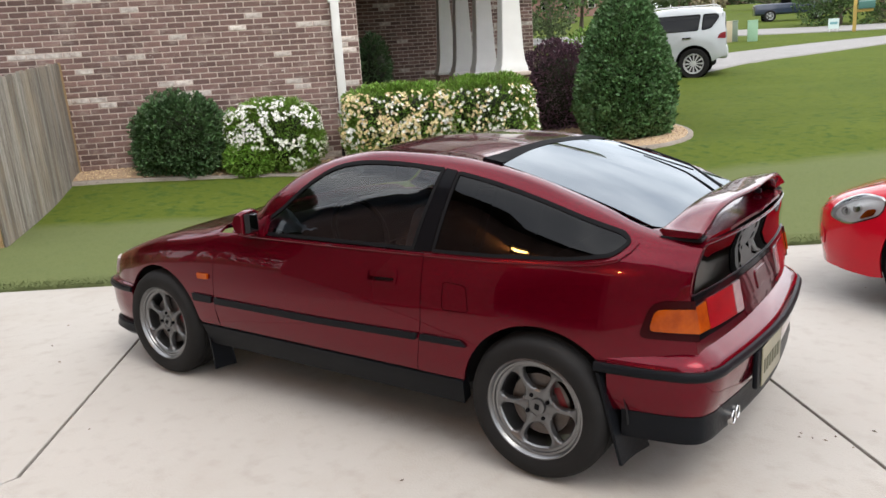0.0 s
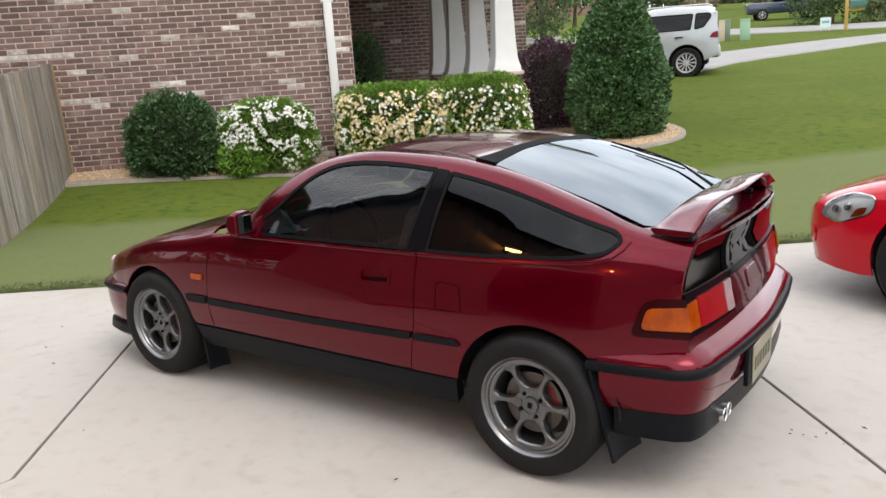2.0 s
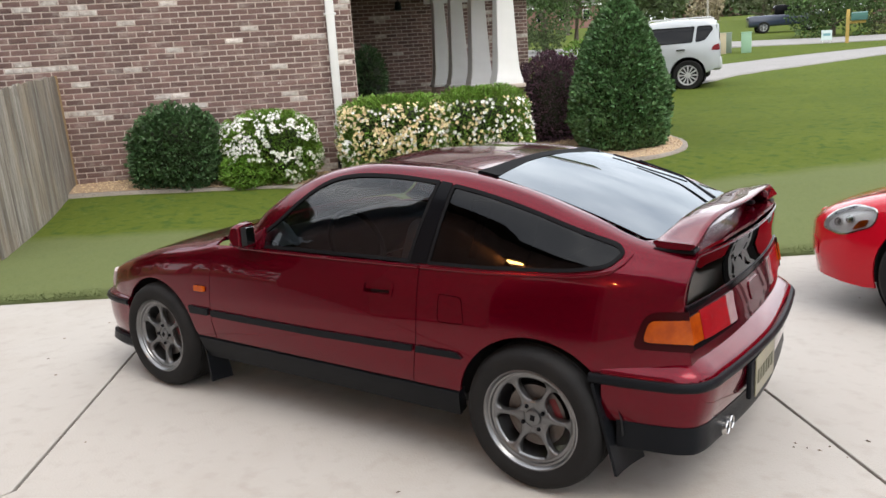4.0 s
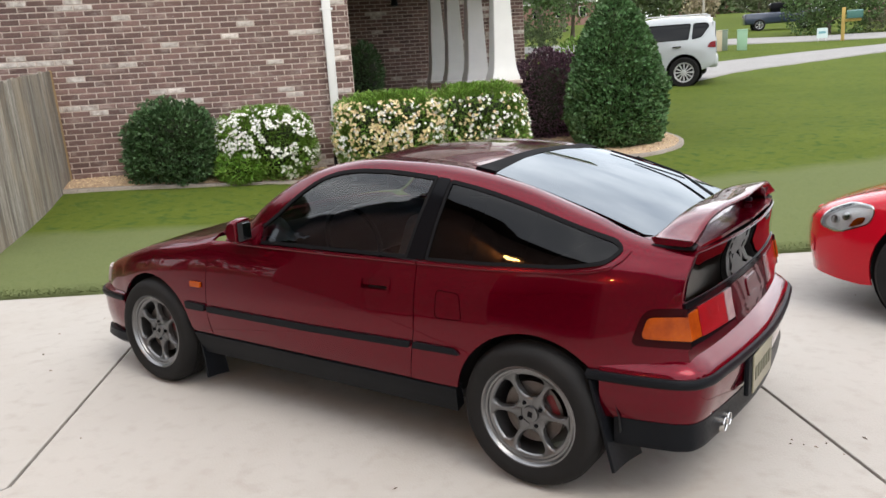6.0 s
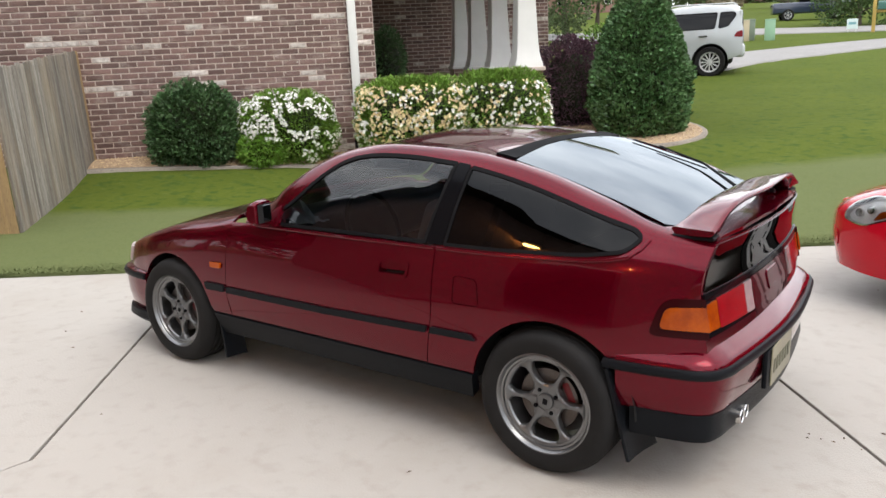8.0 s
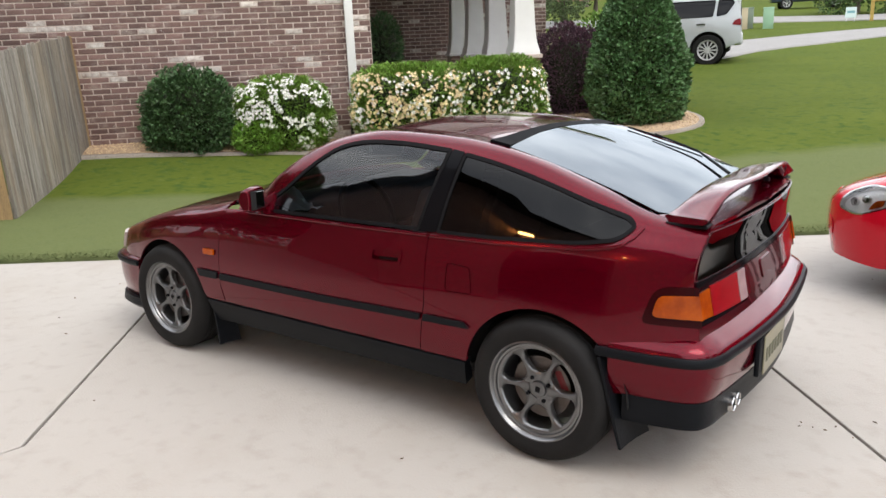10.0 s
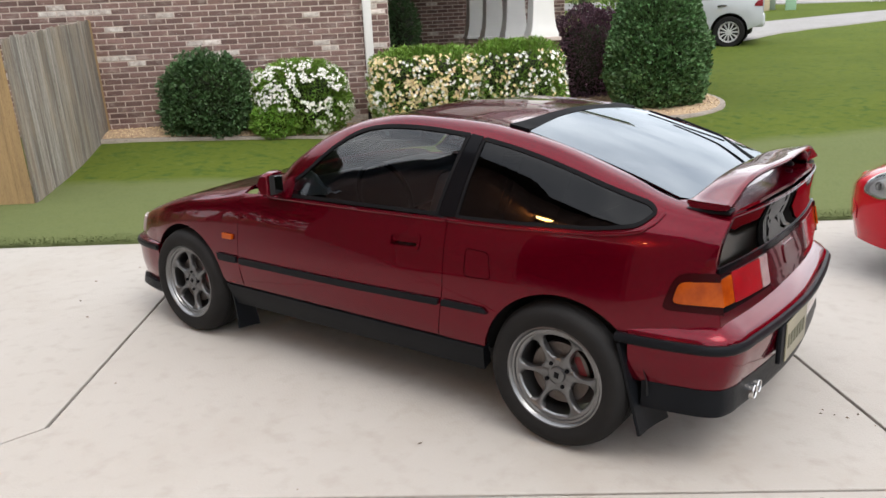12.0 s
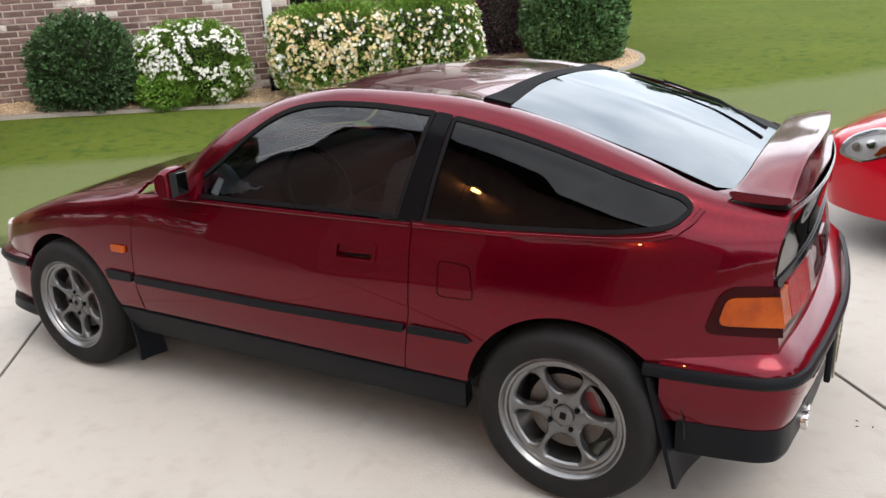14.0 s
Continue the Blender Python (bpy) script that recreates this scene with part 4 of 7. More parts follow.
sweep("front_lip", FRONT, [(-0.03, 0.235), (-0.004, 0.23), (0.004, 0.19), (-0.02, 0.165), (-0.10, 0.165)], M_black, coupe, "black front lip")
for sgn in (-1, 1):
    bm = bmesh.new()
    rows = []
    for a, b in ((-2.775, -0.715), (-2.86, -0.60), (-2.91, -0.42), (-2.925, -0.33)):
        rows.append([bm.verts.new((a + dx, b * -sgn * -1 if sgn < 0 else -b, z)) for dx, z in ((-0.045, 0.50), (-0.02, 0.555), (0.03, 0.605))])
    for r0, r1 in zip(rows[:-1], rows[1:]):
        for j in range(2):
            bm.faces.new((r0[j], r0[j + 1], r1[j + 1], r1[j]))
    r = bmesh.ops.extrude_face_region(bm, geom=bm.faces[:])
    for v in [g for g in r["geom"] if isinstance(g, bmesh.types.BMVert)]:
        v.co.x += 0.06
    bmesh.ops.recalc_face_normals(bm, faces=bm.faces[:])
    part("headlamp", bm, M_clearlens, coupe, "clear headlamp lens")
    m = patch(by_z(rounded([(-1.940, 0.595), (-1.860, 0.597), (-1.859, 0.625), (-1.940, 0.624)], 0.006), True), on_body, lift=0.010)
    v, f, n = m if sgn < 0 else flip(*m)
    put("side_marker", mesh_of("side_marker", v, f, M_amber, normals=n), coupe, "small amber side marker")

lamp_ol = rounded([(-2.905, 0.502), (-2.815, 0.500), (-2.765, 0.600), (-2.835, 0.598)], 0.008, 0.02)
both_sides("headlamp_corner", patch(by_z(lamp_ol, True), on_body, lift=0.010, step=(0.02, 0.2)), M_clearlens, coupe, "clear headlamp corner")

# ---- underbody, wheel housings, cabin
def tub():
    bm = bmesh.new()
    box_bm((3.3, 1.28, 0.25), (-1.2, 0, 0.335), 0.03, 2, bm)
    part("underbody", bm, M_inner, coupe, "dark underbody")
    for cx, cz in ((0.0, 0.295), (-2.3, 0.295)):
        for sgn in (-1, 1):
            prof = [(0.36, -0.05), (0.355, 0.17), (0.20, 0.19), (0.0, 0.19)]
            b = lathe_bm(prof, 36, "y", m=Matrix.Translation((cx, sgn * 0.74, cz)) @ Matrix.Diagonal((1, -sgn, 1, 1)))
            bmesh.ops.delete(b, geom=[v for v in b.verts if v.co.z < 0.24], context="VERTS")
            part("wheel_housing", b, M_inner, coupe, "dark wheel housing")
    # near-black sheets behind the panels: painted shade for shut lines and windows
    for nm, ol in (("door_shade_sheet", [(-1.75, 0.30), (-0.32, 0.30), (-0.40, 0.83), (-1.70, 0.82)]), ("side_shade_sheet", [(0.30, 0.62), (0.50, 0.62), (0.48, 0.86), (-0.40, 0.84), (-0.40, 0.66), (-0.1, 0.67)])):
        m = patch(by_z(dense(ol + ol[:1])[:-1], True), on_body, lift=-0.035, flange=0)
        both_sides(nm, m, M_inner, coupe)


tub()


def seat(x, y, name="front_seat"):
    bm = bmesh.new()
    box_bm((0.46, 0.46, 0.16), (x, y, 0.46), 0.05, 3, bm)
    box_bm((0.13, 0.46, 0.56), (0, 0, 0.28), 0.05, 3, bm, Matrix.Translation((x + 0.20, y, 0.46)) @ Matrix.Rotation(radians(20), 4, "Y"))
    o = part(name, bm, M_seat, coupe, "grey cloth car seat")
    part("headrest", box_bm((0.09, 0.25, 0.17), (0, 0, 0), 0.035, 3, m=Matrix.Translation((x + 0.425, y, 1.04)) @ Matrix.Rotation(radians(16), 4, "Y")), M_seat, o)


seat(-1.05, -0.36)
seat(-1.05, 0.36)
part("dashboard", box_bm((0.42, 1.22, 0.22), (-1.53, 0, 0.76), 0.06, 3), M_black, coupe, "black dashboard")
part("load_floor", box_bm((0.80, 1.15, 0.05), (0.05, 0, 0.66), 0.015), M_seat, coupe, "grey load cover")
wheel_rim = lathe_bm([(0.178 + 0.014 * math.cos(a), 0.014 * math.sin(a)) for a in [k * math.pi / 4 for k in range(8)]], 32, "y", closed=True,
                     m=Matrix.Translation((-1.22, -0.36, 0.80)) @ Matrix.Rotation(radians(65), 4, "Y") @ Matrix.Rotation(radians(90), 4, "X"))
part("steering_wheel", wheel_rim, M_black, coupe, "black steering wheel")
def cloth():
    bm = bmesh.new()
    n = 12
    g = [[None] * n for _ in range(n)]
    for i in range(n):
        for j in range(n):
            u, v = i / (n - 1) - 0.5, j / (n - 1) - 0.5
            g[i][j] = bm.verts.new((-1.44 + 0.19 * u + 0.04 * v, -0.63 + 0.13 * v, 0.850 + 0.12 * math.exp(-((u + 0.25) ** 2 + v * v) * 9) + 0.03 * noise.noise((u * 6, v * 6, 2))))
    for i in range(n - 1):
        for j in range(n - 1):
            bm.faces.new((g[i][j], g[i + 1][j], g[i + 1][j + 1], g[i][j + 1]))
    bmesh.ops.solidify(bm, geom=bm.faces[:], thickness=0.006)
    ob = part("cloth", bm, M_cloth, None)
    ob.matrix_world = TILT
    tagged(ob, "crumpled pale blue cloth on the dashboard", "cloth")


cloth()

# ---- wheels
def wheel_at(x, sgn, parent, rot=0.0):
    M = Matrix.Translation((x, sgn * 0.735, 0.294)) @ Matrix.Diagonal((1, -sgn, 1, 1)) @ Matrix.Rotation(radians(rot), 4, "Y")
    # profile along -y is outwards before mirroring
    R, w = 0.296, 0.095
    ty = [(0.198, -w + 0.012), (0.206, -w - 0.003), (0.225, -w - 0.010), (0.250, -w - 0.012), (0.268, -w - 0.006), (0.281, -w + 0.008), (0.289, -w + 0.025), (R, -w + 0.045)]
    for k in range(3):
        a = -0.05 + 0.035 * k
        ty += [(R, a), (R - 0.007, a + 0.003), (R - 0.007, a + 0.010), (R, a + 0.013)]
    ty += [(R, w - 0.03), (0.285, w - 0.01), (0.25, w), (0.198, w - 0.01)]
    tyre = part("tyre", lathe_bm(ty, 72, "y", m=M), M_tyre, parent, "worn black tyre")
    rim_prof = [(0.196, -w + 0.020), (0.2035, -w + 0.006), (0.205, -w - 0.002), (0.199, -w - 0.004), (0.194, -w + 0.002), (0.190, -w + 0.010), (0.182, -w + 0.012), (0.179, -w + 0.020), (0.168, -w + 0.023), (0.163, -w + 0.030), (0.164, -w + 0.055), (0.166, -0.01), (0.170, 0.07), (0.196, 0.085)]
    rim = part("rim", lathe_bm(rim_prof, 64, "y", m=M), M_lip, parent, "gunmetal six-spoke alloy rim")
    face = -0.070
    for k in range(6):
        bm = bmesh.new()
        rows = []
        for r, hw, y, th in ((0.040, 0.022, face + 0.010, 0.026), (0.064, 0.030, face + 0.010, 0.026), (0.073, 0.020, face + 0.009, 0.026), (0.086, 0.0135, face + 0.008, 0.026), (0.104, 0.0105, face + 0.007, 0.026), (0.126, 0.0105, face + 0.006, 0.026), (0.143, 0.0135, face + 0.004, 0.026), (0.155, 0.021, face + 0.002, 0.026), (0.163, 0.033, face, 0.026), (0.170, 0.050, face - 0.002, 0.026)):
            dz = math.sqrt(max(r * r - hw * hw, 1e-6)) if r > 0.14 else r
            rows.append([bm.verts.new((c[0], c[1], c[2])) for c in ((-hw, y + 0.004, dz), (-hw * 0.6, y - 0.003, r), (hw * 0.6, y - 0.003, r), (hw, y + 0.004, dz), (hw * 0.9, y + th, dz), (-hw * 0.9, y + th, dz))])
        for a, b in zip(rows[:-1], rows[1:]):
            for j in range(6):
                bm.faces.new((a[j], a[(j + 1) % 6], b[(j + 1) % 6], b[j]))
        bm.faces.new(rows[0])
        bm.faces.new(rows[-1])
        bmesh.ops.recalc_face_normals(bm, faces=bm.faces[:])
        bm.transform(M @ Matrix.Rotation(radians(60 * k + 20), 4, "Y"))
        if sgn > 0:
            bmesh.ops.reverse_faces(bm, faces=bm.faces[:])
        bmesh.ops.recalc_face_normals(bm, faces=bm.faces[:])
        part("spoke", bm, M_rim, rim, sharp=50)
    part("hub", lathe_bm([(0.0, face + 0.002), (0.026, face + 0.002), (0.031, face + 0.004), (0.034, face + 0.012), (0.062, face + 0.008), (0.069, face + 0.012), (0.071, face + 0.04), (0.0, face + 0.04)], 40, "y", m=M), M_rim, rim)
    for k in range(4):
        a = radians(90 * k + 40)
        part("lug_nut", lathe_bm([(0.0, face - 0.002), (0.006, face - 0.002), (0.0085, face + 0.003), (0.0085, face + 0.016)], 8, "y", m=M @ Matrix.Translation((0.050 * math.cos(a), 0, 0.050 * math.sin(a)))), M_gloss_black, rim)
    bm = bmesh.new()
    box_bm((0.020, 0.003, 0.024), (0, face + 0.0005, 0), 0.001, 1, bm)
    bm.transform(M)
    part("cap_emblem", bm, M_gloss_black, rim, "dark emblem on the centre cap")
    part("brake_disc", lathe_bm([(0.05, -0.028), (0.07, -0.032), (0.125, -0.032), (0.125, -0.012), (0.05, -0.012)], 40, "y", m=M), M_disc, parent, "rust-tinged brake disc")
    bm = box_bm((0.045, 0.045, 0.10), (0, -0.012, 0), 0.014, 2, m=Matrix.Translation((x + 0.085, 0, 0.335)) @ Matrix.Rotation(radians(-25), 4, "Y"))
    for v in bm.verts:
        v.co.y = sgn * (0.735 - v.co.y * 1.0 - 0.02) if sgn > 0 else -0.735 + v.co.y + 0.0
    bmesh.ops.recalc_face_normals(bm, faces=bm.faces[:])
    part("brake_caliper", bm, M_caliper, parent, "red brake caliper")


for wx, sg, ro in ((0.0, -1, 10), (0.0, 1, 0), (-2.3, -1, 38), (-2.3, 1, 0)):
    wheel_at(wx, sg, coupe, ro)


# ---- tail spoiler
def spoiler():
    """A wing that sweeps up out of two flat feet beside the hatch glass."""
    ys = np.concatenate([np.linspace(-0.645, -0.36, 22), np.linspace(-0.33, 0.33, 13), np.linspace(0.36, 0.645, 22)])
    A = np.abs(ys)
    lead = spline([(0, 0.440), (0.40, 0.436), (0.50, 0.428), (0.58, 0.416), (0.645, 0.405)], A)[:, 0]
    trail = spline([(0, 0.598), (0.25, 0.592), (0.42, 0.580), (0.52, 0.572), (0.645, 0.567)], A)[:, 0]
    ztop = spline([(0, 1.072), (0.34, 1.070), (0.42, 1.063), (0.50, 1.042), (0.57, 1.016), (0.62, 0.999), (0.645, 0.993)], A)[:, 0]
    zlead = spline([(0, 1.052), (0.34, 1.049), (0.42, 1.040), (0.50, 1.023), (0.57, 1.006), (0.62, 0.996), (0.645, 0.993)], A)[:, 0]
    zlow = spline([(0, 1.036), (0.38, 1.030), (0.45, 1.014), (0.50, 0.985), (0.53, 0.970), (0.57, 0.966), (0.645, 0.968)], A)[:, 0]
    bm = bmesh.new()
    rows = []
    for y, a, b, zt, zl, zb in zip(ys, lead, trail, ztop, zlead, zlow):
        c = b - a
        inn = lambda x: y * (1 - 0.05 * (b - x) / c)
        pts = [(a, zl - 0.008), (a + 0.003, zl - 0.002), (a + 0.012, zl + 0.001), (a + 0.3 * c, zl + 0.45 * (zt - zl)), (a + 0.6 * c, zl + 0.80 * (zt - zl)), (b - 0.02, zt), (b - 0.005, zt + 0.001),
               (b, zt - 0.004), (b - 0.003, zt - 0.012), (b - 0.02, min(zb + 0.003, zt - 0.013)), ((a + b) / 2, min(zb, zl - 0.010)), (a + 0.015, min(zb, zl - 0.011))]
        rows.append([bm.verts.new((x, inn(x), z)) for x, z in pts])
    k = len(rows[0])
    for r0, r1 in zip(rows[:-1], rows[1:]):
        for j in range(k):
            bm.faces.new((r0[j], r0[(j + 1) % k], r1[(j + 1) % k], r1[j]))
    bm.faces.new(rows[0])
    bm.faces.new(rows[-1][::-1])
    bmesh.ops.recalc_face_normals(bm, faces=bm.faces[:])
    sp = part("spoiler", bm, M_paint, coupe, sharp=60)
    for sgn in (-1, 1):
        part("spoiler_foot_strip", box_bm((0.15, 0.07, 0.014), (0.485, sgn * 0.590, 0.960), 0.004, 1), M_rubber, sp, "thin black strip under the spoiler foot")
    part("washer_jet", box_bm((0.03, 0.02, 0.02), (0.52, 0.33, 0.990), 0.006, 2), M_black, sp)


spoiler()


# ---- door mirrors
def mirror(sgn):
    bm = bmesh.new()
    rows = []
    for y, sc in ((0.0, 0.80), (0.02, 0.97), (0.06, 1.0), (0.11, 0.97), (0.15, 0.88), (0.168, 0.70)):
        rows.append([bm.verts.new((dx * sc, y, dz * sc)) for dx, dz in ((0.055, -0.058), (0.058, 0.0), (0.055, 0.058), (0.02, 0.066), (-0.03, 0.052), (-0.052, 0.015), (-0.052, -0.025), (-0.025, -0.056), (0.02, -0.064))])
    for a, b in zip(rows[:-1], rows[1:]):
        for j in range(9):
            bm.faces.new((a[j], a[(j + 1) % 9], b[(j + 1) % 9], b[j]))
    bm.faces.new(rows[0])
    bm.faces.new(rows[-1])
    m = Matrix.Translation((-1.50, sgn * 0.815, 0.925)) @ Matrix.Diagonal((1, sgn, 1, 1)) @ Matrix.Rotation(radians(-8), 4, "Z") @ Matrix.Diagonal((0.68, 0.66, 0.96, 1))
    bm.transform(m)
    bmesh.ops.recalc_face_normals(bm, faces=bm.faces[:])
    o = part("door_mirror", bm, M_paint, coupe, "red door mirror", sharp=45)
    b = box_bm((0.004, 0.130, 0.095), (0.0575, 0.088, 0.0), 0.0015, 1)
    b.transform(m)
    part("mirror_surround", b, M_inner, o)
    b = box_bm((0.003, 0.112, 0.080), (0, 0, 0), 0.001, 1, m=Matrix.Translation((0.0610, 0.088, 0.0)) @ Matrix.Rotation(radians(14), 4, "Z"))
    b.transform(m)
    part("mirror_glass", b, material("mirror_glass", (0.45, 0.47, 0.49), 0.02, 1.0), o, "mirror glass")
    b = bmesh.new()
    tri = [(-1.61, 0.79, 0.845), (-1.43, 0.792, 0.848), (-1.44, 0.735, 0.955), (-1.475, 0.83, 0.93), (-1.53, 0.83, 0.93)]
    f = b.faces.new([b.verts.new((x, sgn * y, z)) for x, y, z in tri[:3]])
    r = bmesh.ops.extrude_face_region(b, geom=[f])
    for v in [g for g in r["geom"] if isinstance(g, bmesh.types.BMVert)]:
        v.co.y += sgn * 0.035
        v.co.z -= 0.004
    bmesh.ops.recalc_face_normals(b, faces=b.faces[:])
    bmesh.ops.bevel(b, geom=b.edges[:], offset=0.006, segments=2, affect="EDGES")
    part("mirror_base", b, M_paint, o)


mirror(-1)
mirror(1)


# ---- mud flaps, exhaust, plate, wiper, grille shadow
def mud_flap(x0, x1, y, z0, z1, sgn, curl, broad=1.0):
    bm = bmesh.new()
    rows = []
    for k in range(8):
        u = k / 7
        z = z1 + (z0 - z1) * u
        cx = x0 + (x1 - x0) * u + curl * math.sin(u * math.pi) * 0.5
        wid = (0.15 + 0.05 * u) * broad
        rows.append([bm.verts.new((cx + 0.03 * v * v, sgn * (y - 0.01 * u - wid * (v + 0.0)), z)) for v in (0.0, 0.3, 0.6, 1.0)])
    for a, b in zip(rows[:-1], rows[1:]):
        for j in range(3):
            bm.faces.new((a[j], a[j + 1], b[j + 1], b[j]))
    bmesh.ops.recalc_face_normals(bm, faces=bm.faces[:])
    bmesh.ops.solidify(bm, geom=bm.faces[:], thickness=0.012)
    part("mud_flap", bm, M_black, coupe, "black rubber mud flap")


for sg in (-1, 1):
    mud_flap(0.262, 0.350, 0.820, 0.142, 0.49, sg, 0.0)
    mud_flap(-1.965, -1.935, 0.81, 0.085, 0.36, sg, 0.015, 0.6)
for dy, dz in ((-0.495, 0.274), (-0.437, 0.274)):
    part("exhaust_tip", lathe_bm([(0.022, 0.0), (0.025, -0.004), (0.028, 0.0), (0.028, 0.05), (0.022, 0.05)], 28, "y", m=Matrix.Translation((0.655, dy, dz)) @ Matrix.Rotation(radians(90), 4, "Z"), closed=True), M_chrome, coupe, "polished round exhaust tip")
    part("exhaust_pipe", tube_bm([(0.64, dy, dz), (0.40, dy, dz + 0.01)], 0.022, 12), M_inner, coupe, "dark exhaust pipe")
plate = part("number_plate", box_bm((0.006, 0.31, 0.155), (0.706, -0.15, 0.412), 0.002, 1), M_plate, coupe, "cream number plate")
for k in range(6):
    part("plate_mark", box_bm((0.003, 0.026, 0.055), (0.7105, -0.27 + 0.045 * k, 0.41), 0.001, 1), M_ink, plate, "plain dark bar")
part("plate_recess", box_bm((0.02, 0.40, 0.15), (0.692, -0.15, 0.412), 0.006, 2), M_black, coupe, "dark plate recess")
wz = lambda xx, yy: float(surface([xx], s_at([xx], [abs(yy)], 1))[0][0][2])
part("wiper_arm", tube_bm([(0.38, 0.26, wz(0.38, 0.26) + 0.025), (0.17, 0.46, wz(0.17, 0.46) + 0.028), (-0.06, 0.50, wz(-0.06, 0.50) + 0.022)], [0.008, 0.005, 0.0035], 8), M_black, coupe, "black rear wiper arm")
part("wiper_blade", tube_bm([(0.18, 0.515, wz(0.18, 0.515) + 0.012), (0.0, 0.518, wz(0.0, 0.518) + 0.014), (-0.20, 0.505, wz(-0.20, 0.505) + 0.012)], 0.004, 6), M_black, coupe, "black rear wiper blade")

# ---------------------------------------------------------------- porch columns, downspout, trim
def column(s, n, first):
    """A tapered white column with a flared foot, on a brick pier."""
    c = thing("porch_column", "white tapered porch column on a brick pier", "column", group="columns along the porch")
    m = HOUSE_TURN @ Matrix.Translation((s, n, 0))
    c.matrix_world = m
    bm = bmesh.new()
    rows = []
    for z, w in ((1.50, 0.185), (1.55, 0.182), (1.60, 0.165), (1.68, 0.150), (1.80, 0.140), (2.90, 0.095), (2.94, 0.115), (3.0, 0.12), (3.0, 0.12)):
        rows.append([bm.verts.new((x * w, y * w, z)) for x, y in ((-1, -1), (1, -1), (1, 1), (-1, 1))])
    for a, b in zip(rows[:-1], rows[1:]):
        for j in range(4):
            bm.faces.new((a[j], a[(j + 1) % 4], b[(j + 1) % 4], b[j]))
    bm.faces.new(rows[0][::-1])
    bm.faces.new(rows[-1])
    bmesh.ops.bevel(bm, geom=[e for e in bm.edges if abs(e.verts[0].co.z - e.verts[1].co.z) > 0.01], offset=0.008, segments=2, affect="EDGES")
    part("shaft", bm, M_white, c, sharp=30)
    part("pier_cap", box_bm((0.42, 0.42, 0.05), (0, 0, 1.475), 0.008), M_white if not first else M_mortar, c)
    pier = part("pier", box_bm((0.35, 0.35, 0.95), (0, 0, 0.975)), M_mortar, c, "brown brick pier", smooth=False)
    vs, fs = [], []
    z, k = 0.55, 0
    while z < 1.44:
        for (ux, uy), (nx, ny) in (((1, 0), (0, -1)), ((0, 1), (1, 0))):
            for a, b in (((-0.185, 0.0), (0.0, 0.185)) if k % 2 else ((-0.185, -0.085), (-0.085, 0.115), (0.115, 0.185))):
                i = len(vs)
                for e, d in ((0.004, 0.186), (0.0, 0.182), (0.0, 0.17)):
                    for q, h in ((a + 0.005 + e, -0.028 + e), (b - 0.005 - e, -0.028 + e), (b - 0.005 - e, 0.028 - e), (a + 0.005 + e, 0.028 - e)):
                        vs.append((ux * q + nx * d, uy * q + ny * d, z + h))
                fs += [(i, i + 1, i + 2, i + 3)] + [(i + r * 4 + q, i + r * 4 + 4 + q, i + r * 4 + 4 + (q + 1) % 4, i + r * 4 + (q + 1) % 4) for r in (0, 1) for q in range(4)]
        z += BH
        k += 1
    tagged(put("bricks", mesh_of("bricks", vs, fs, M_brick_rest, smooth=False), pier), kind="stuff")


for k in range(4):
    column(2.25, 0.02 + 1.4 * k, k == 0)


def downspout():
    d = thing("downspout", "white square metal downspout with a black drain boot", "downspout")
    d.matrix_world = HOUSE_TURN
    bm = box_bm((0.105, 0.07, 2.75), (0.0, -0.047, 2.03), 0.010, 2)
    part("pipe", bm, M_white, d)
    for z in (1.15, 2.5):
        part("strap", box_bm((0.15, 0.075, 0.03), (0.0, -0.045, z), 0.004), M_white, d)
    part("drain_boot", tube_bm([(0.0, -0.05, 0.70), (0.0, -0.06, 0.60), (0.005, -0.16, 0.555)], [0.07, 0.075, 0.085], 10), M_rubber, d, "black plastic drain boot")


downspout()
# eave out of view, raised so that it doesn't shade the wall
soffit = tagged(part("soffit", box_bm((13.0, 0.35, 0.05), (-2.0, -0.15, 3.62), 0.0), M_white, None), "white eaves soffit, out of view", "soffit", kind="structure")
soffit.matrix_world = HOUSE_TURN
trim = tagged(part("trim", box_bm((2.1, 0.10, 0.22), (3.2, 5.0, 3.10), 0.006), M_white, None), "white trim board under the eaves", "trim", kind="structure")
trim.matrix_world = HOUSE_TURN
pend = thing("pendant_lamp", "small dark pendant lamp under the porch ceiling", "lamp")
pend.matrix_world = HOUSE_TURN @ Matrix.Translation((1.55, 4.4, 0))
part("rod", tube_bm([(0, 0, 3.16), (0, 0, 3.02)], 0.012, 8), M_black, pend)
part("lantern", lathe_bm([(0.0, 3.03), (0.05, 3.0), (0.07, 2.86), (0.0, 2.84)], 12, "z"), M_black, pend)
# roof out of view, run past the porch to shape the hatch glass reflection
roof_bm = bmesh.new()
for q in (((-8.4, -0.32, 3.65), (4.6, -0.32, 3.65), (4.6, 4.0, 5.2), (-8.4, 4.0, 5.2)), ((-8.4, 12.6, 3.65), (-8.4, 4.0, 5.2), (4.6, 4.0, 5.2), (4.6, 12.6, 3.65))):
    roof_bm.faces.new([roof_bm.verts.new(p) for p in q])
bmesh.ops.solidify(roof_bm, geom=roof_bm.faces[:], thickness=0.08)
M_shingle = material("grey_shingles", (0.07, 0.065, 0.06), 0.95, vary=(0.11, 0.10, 0.09), scale=6, fine=(0.04, 0.04, 0.04), bump=0.5, bump_scale=30)
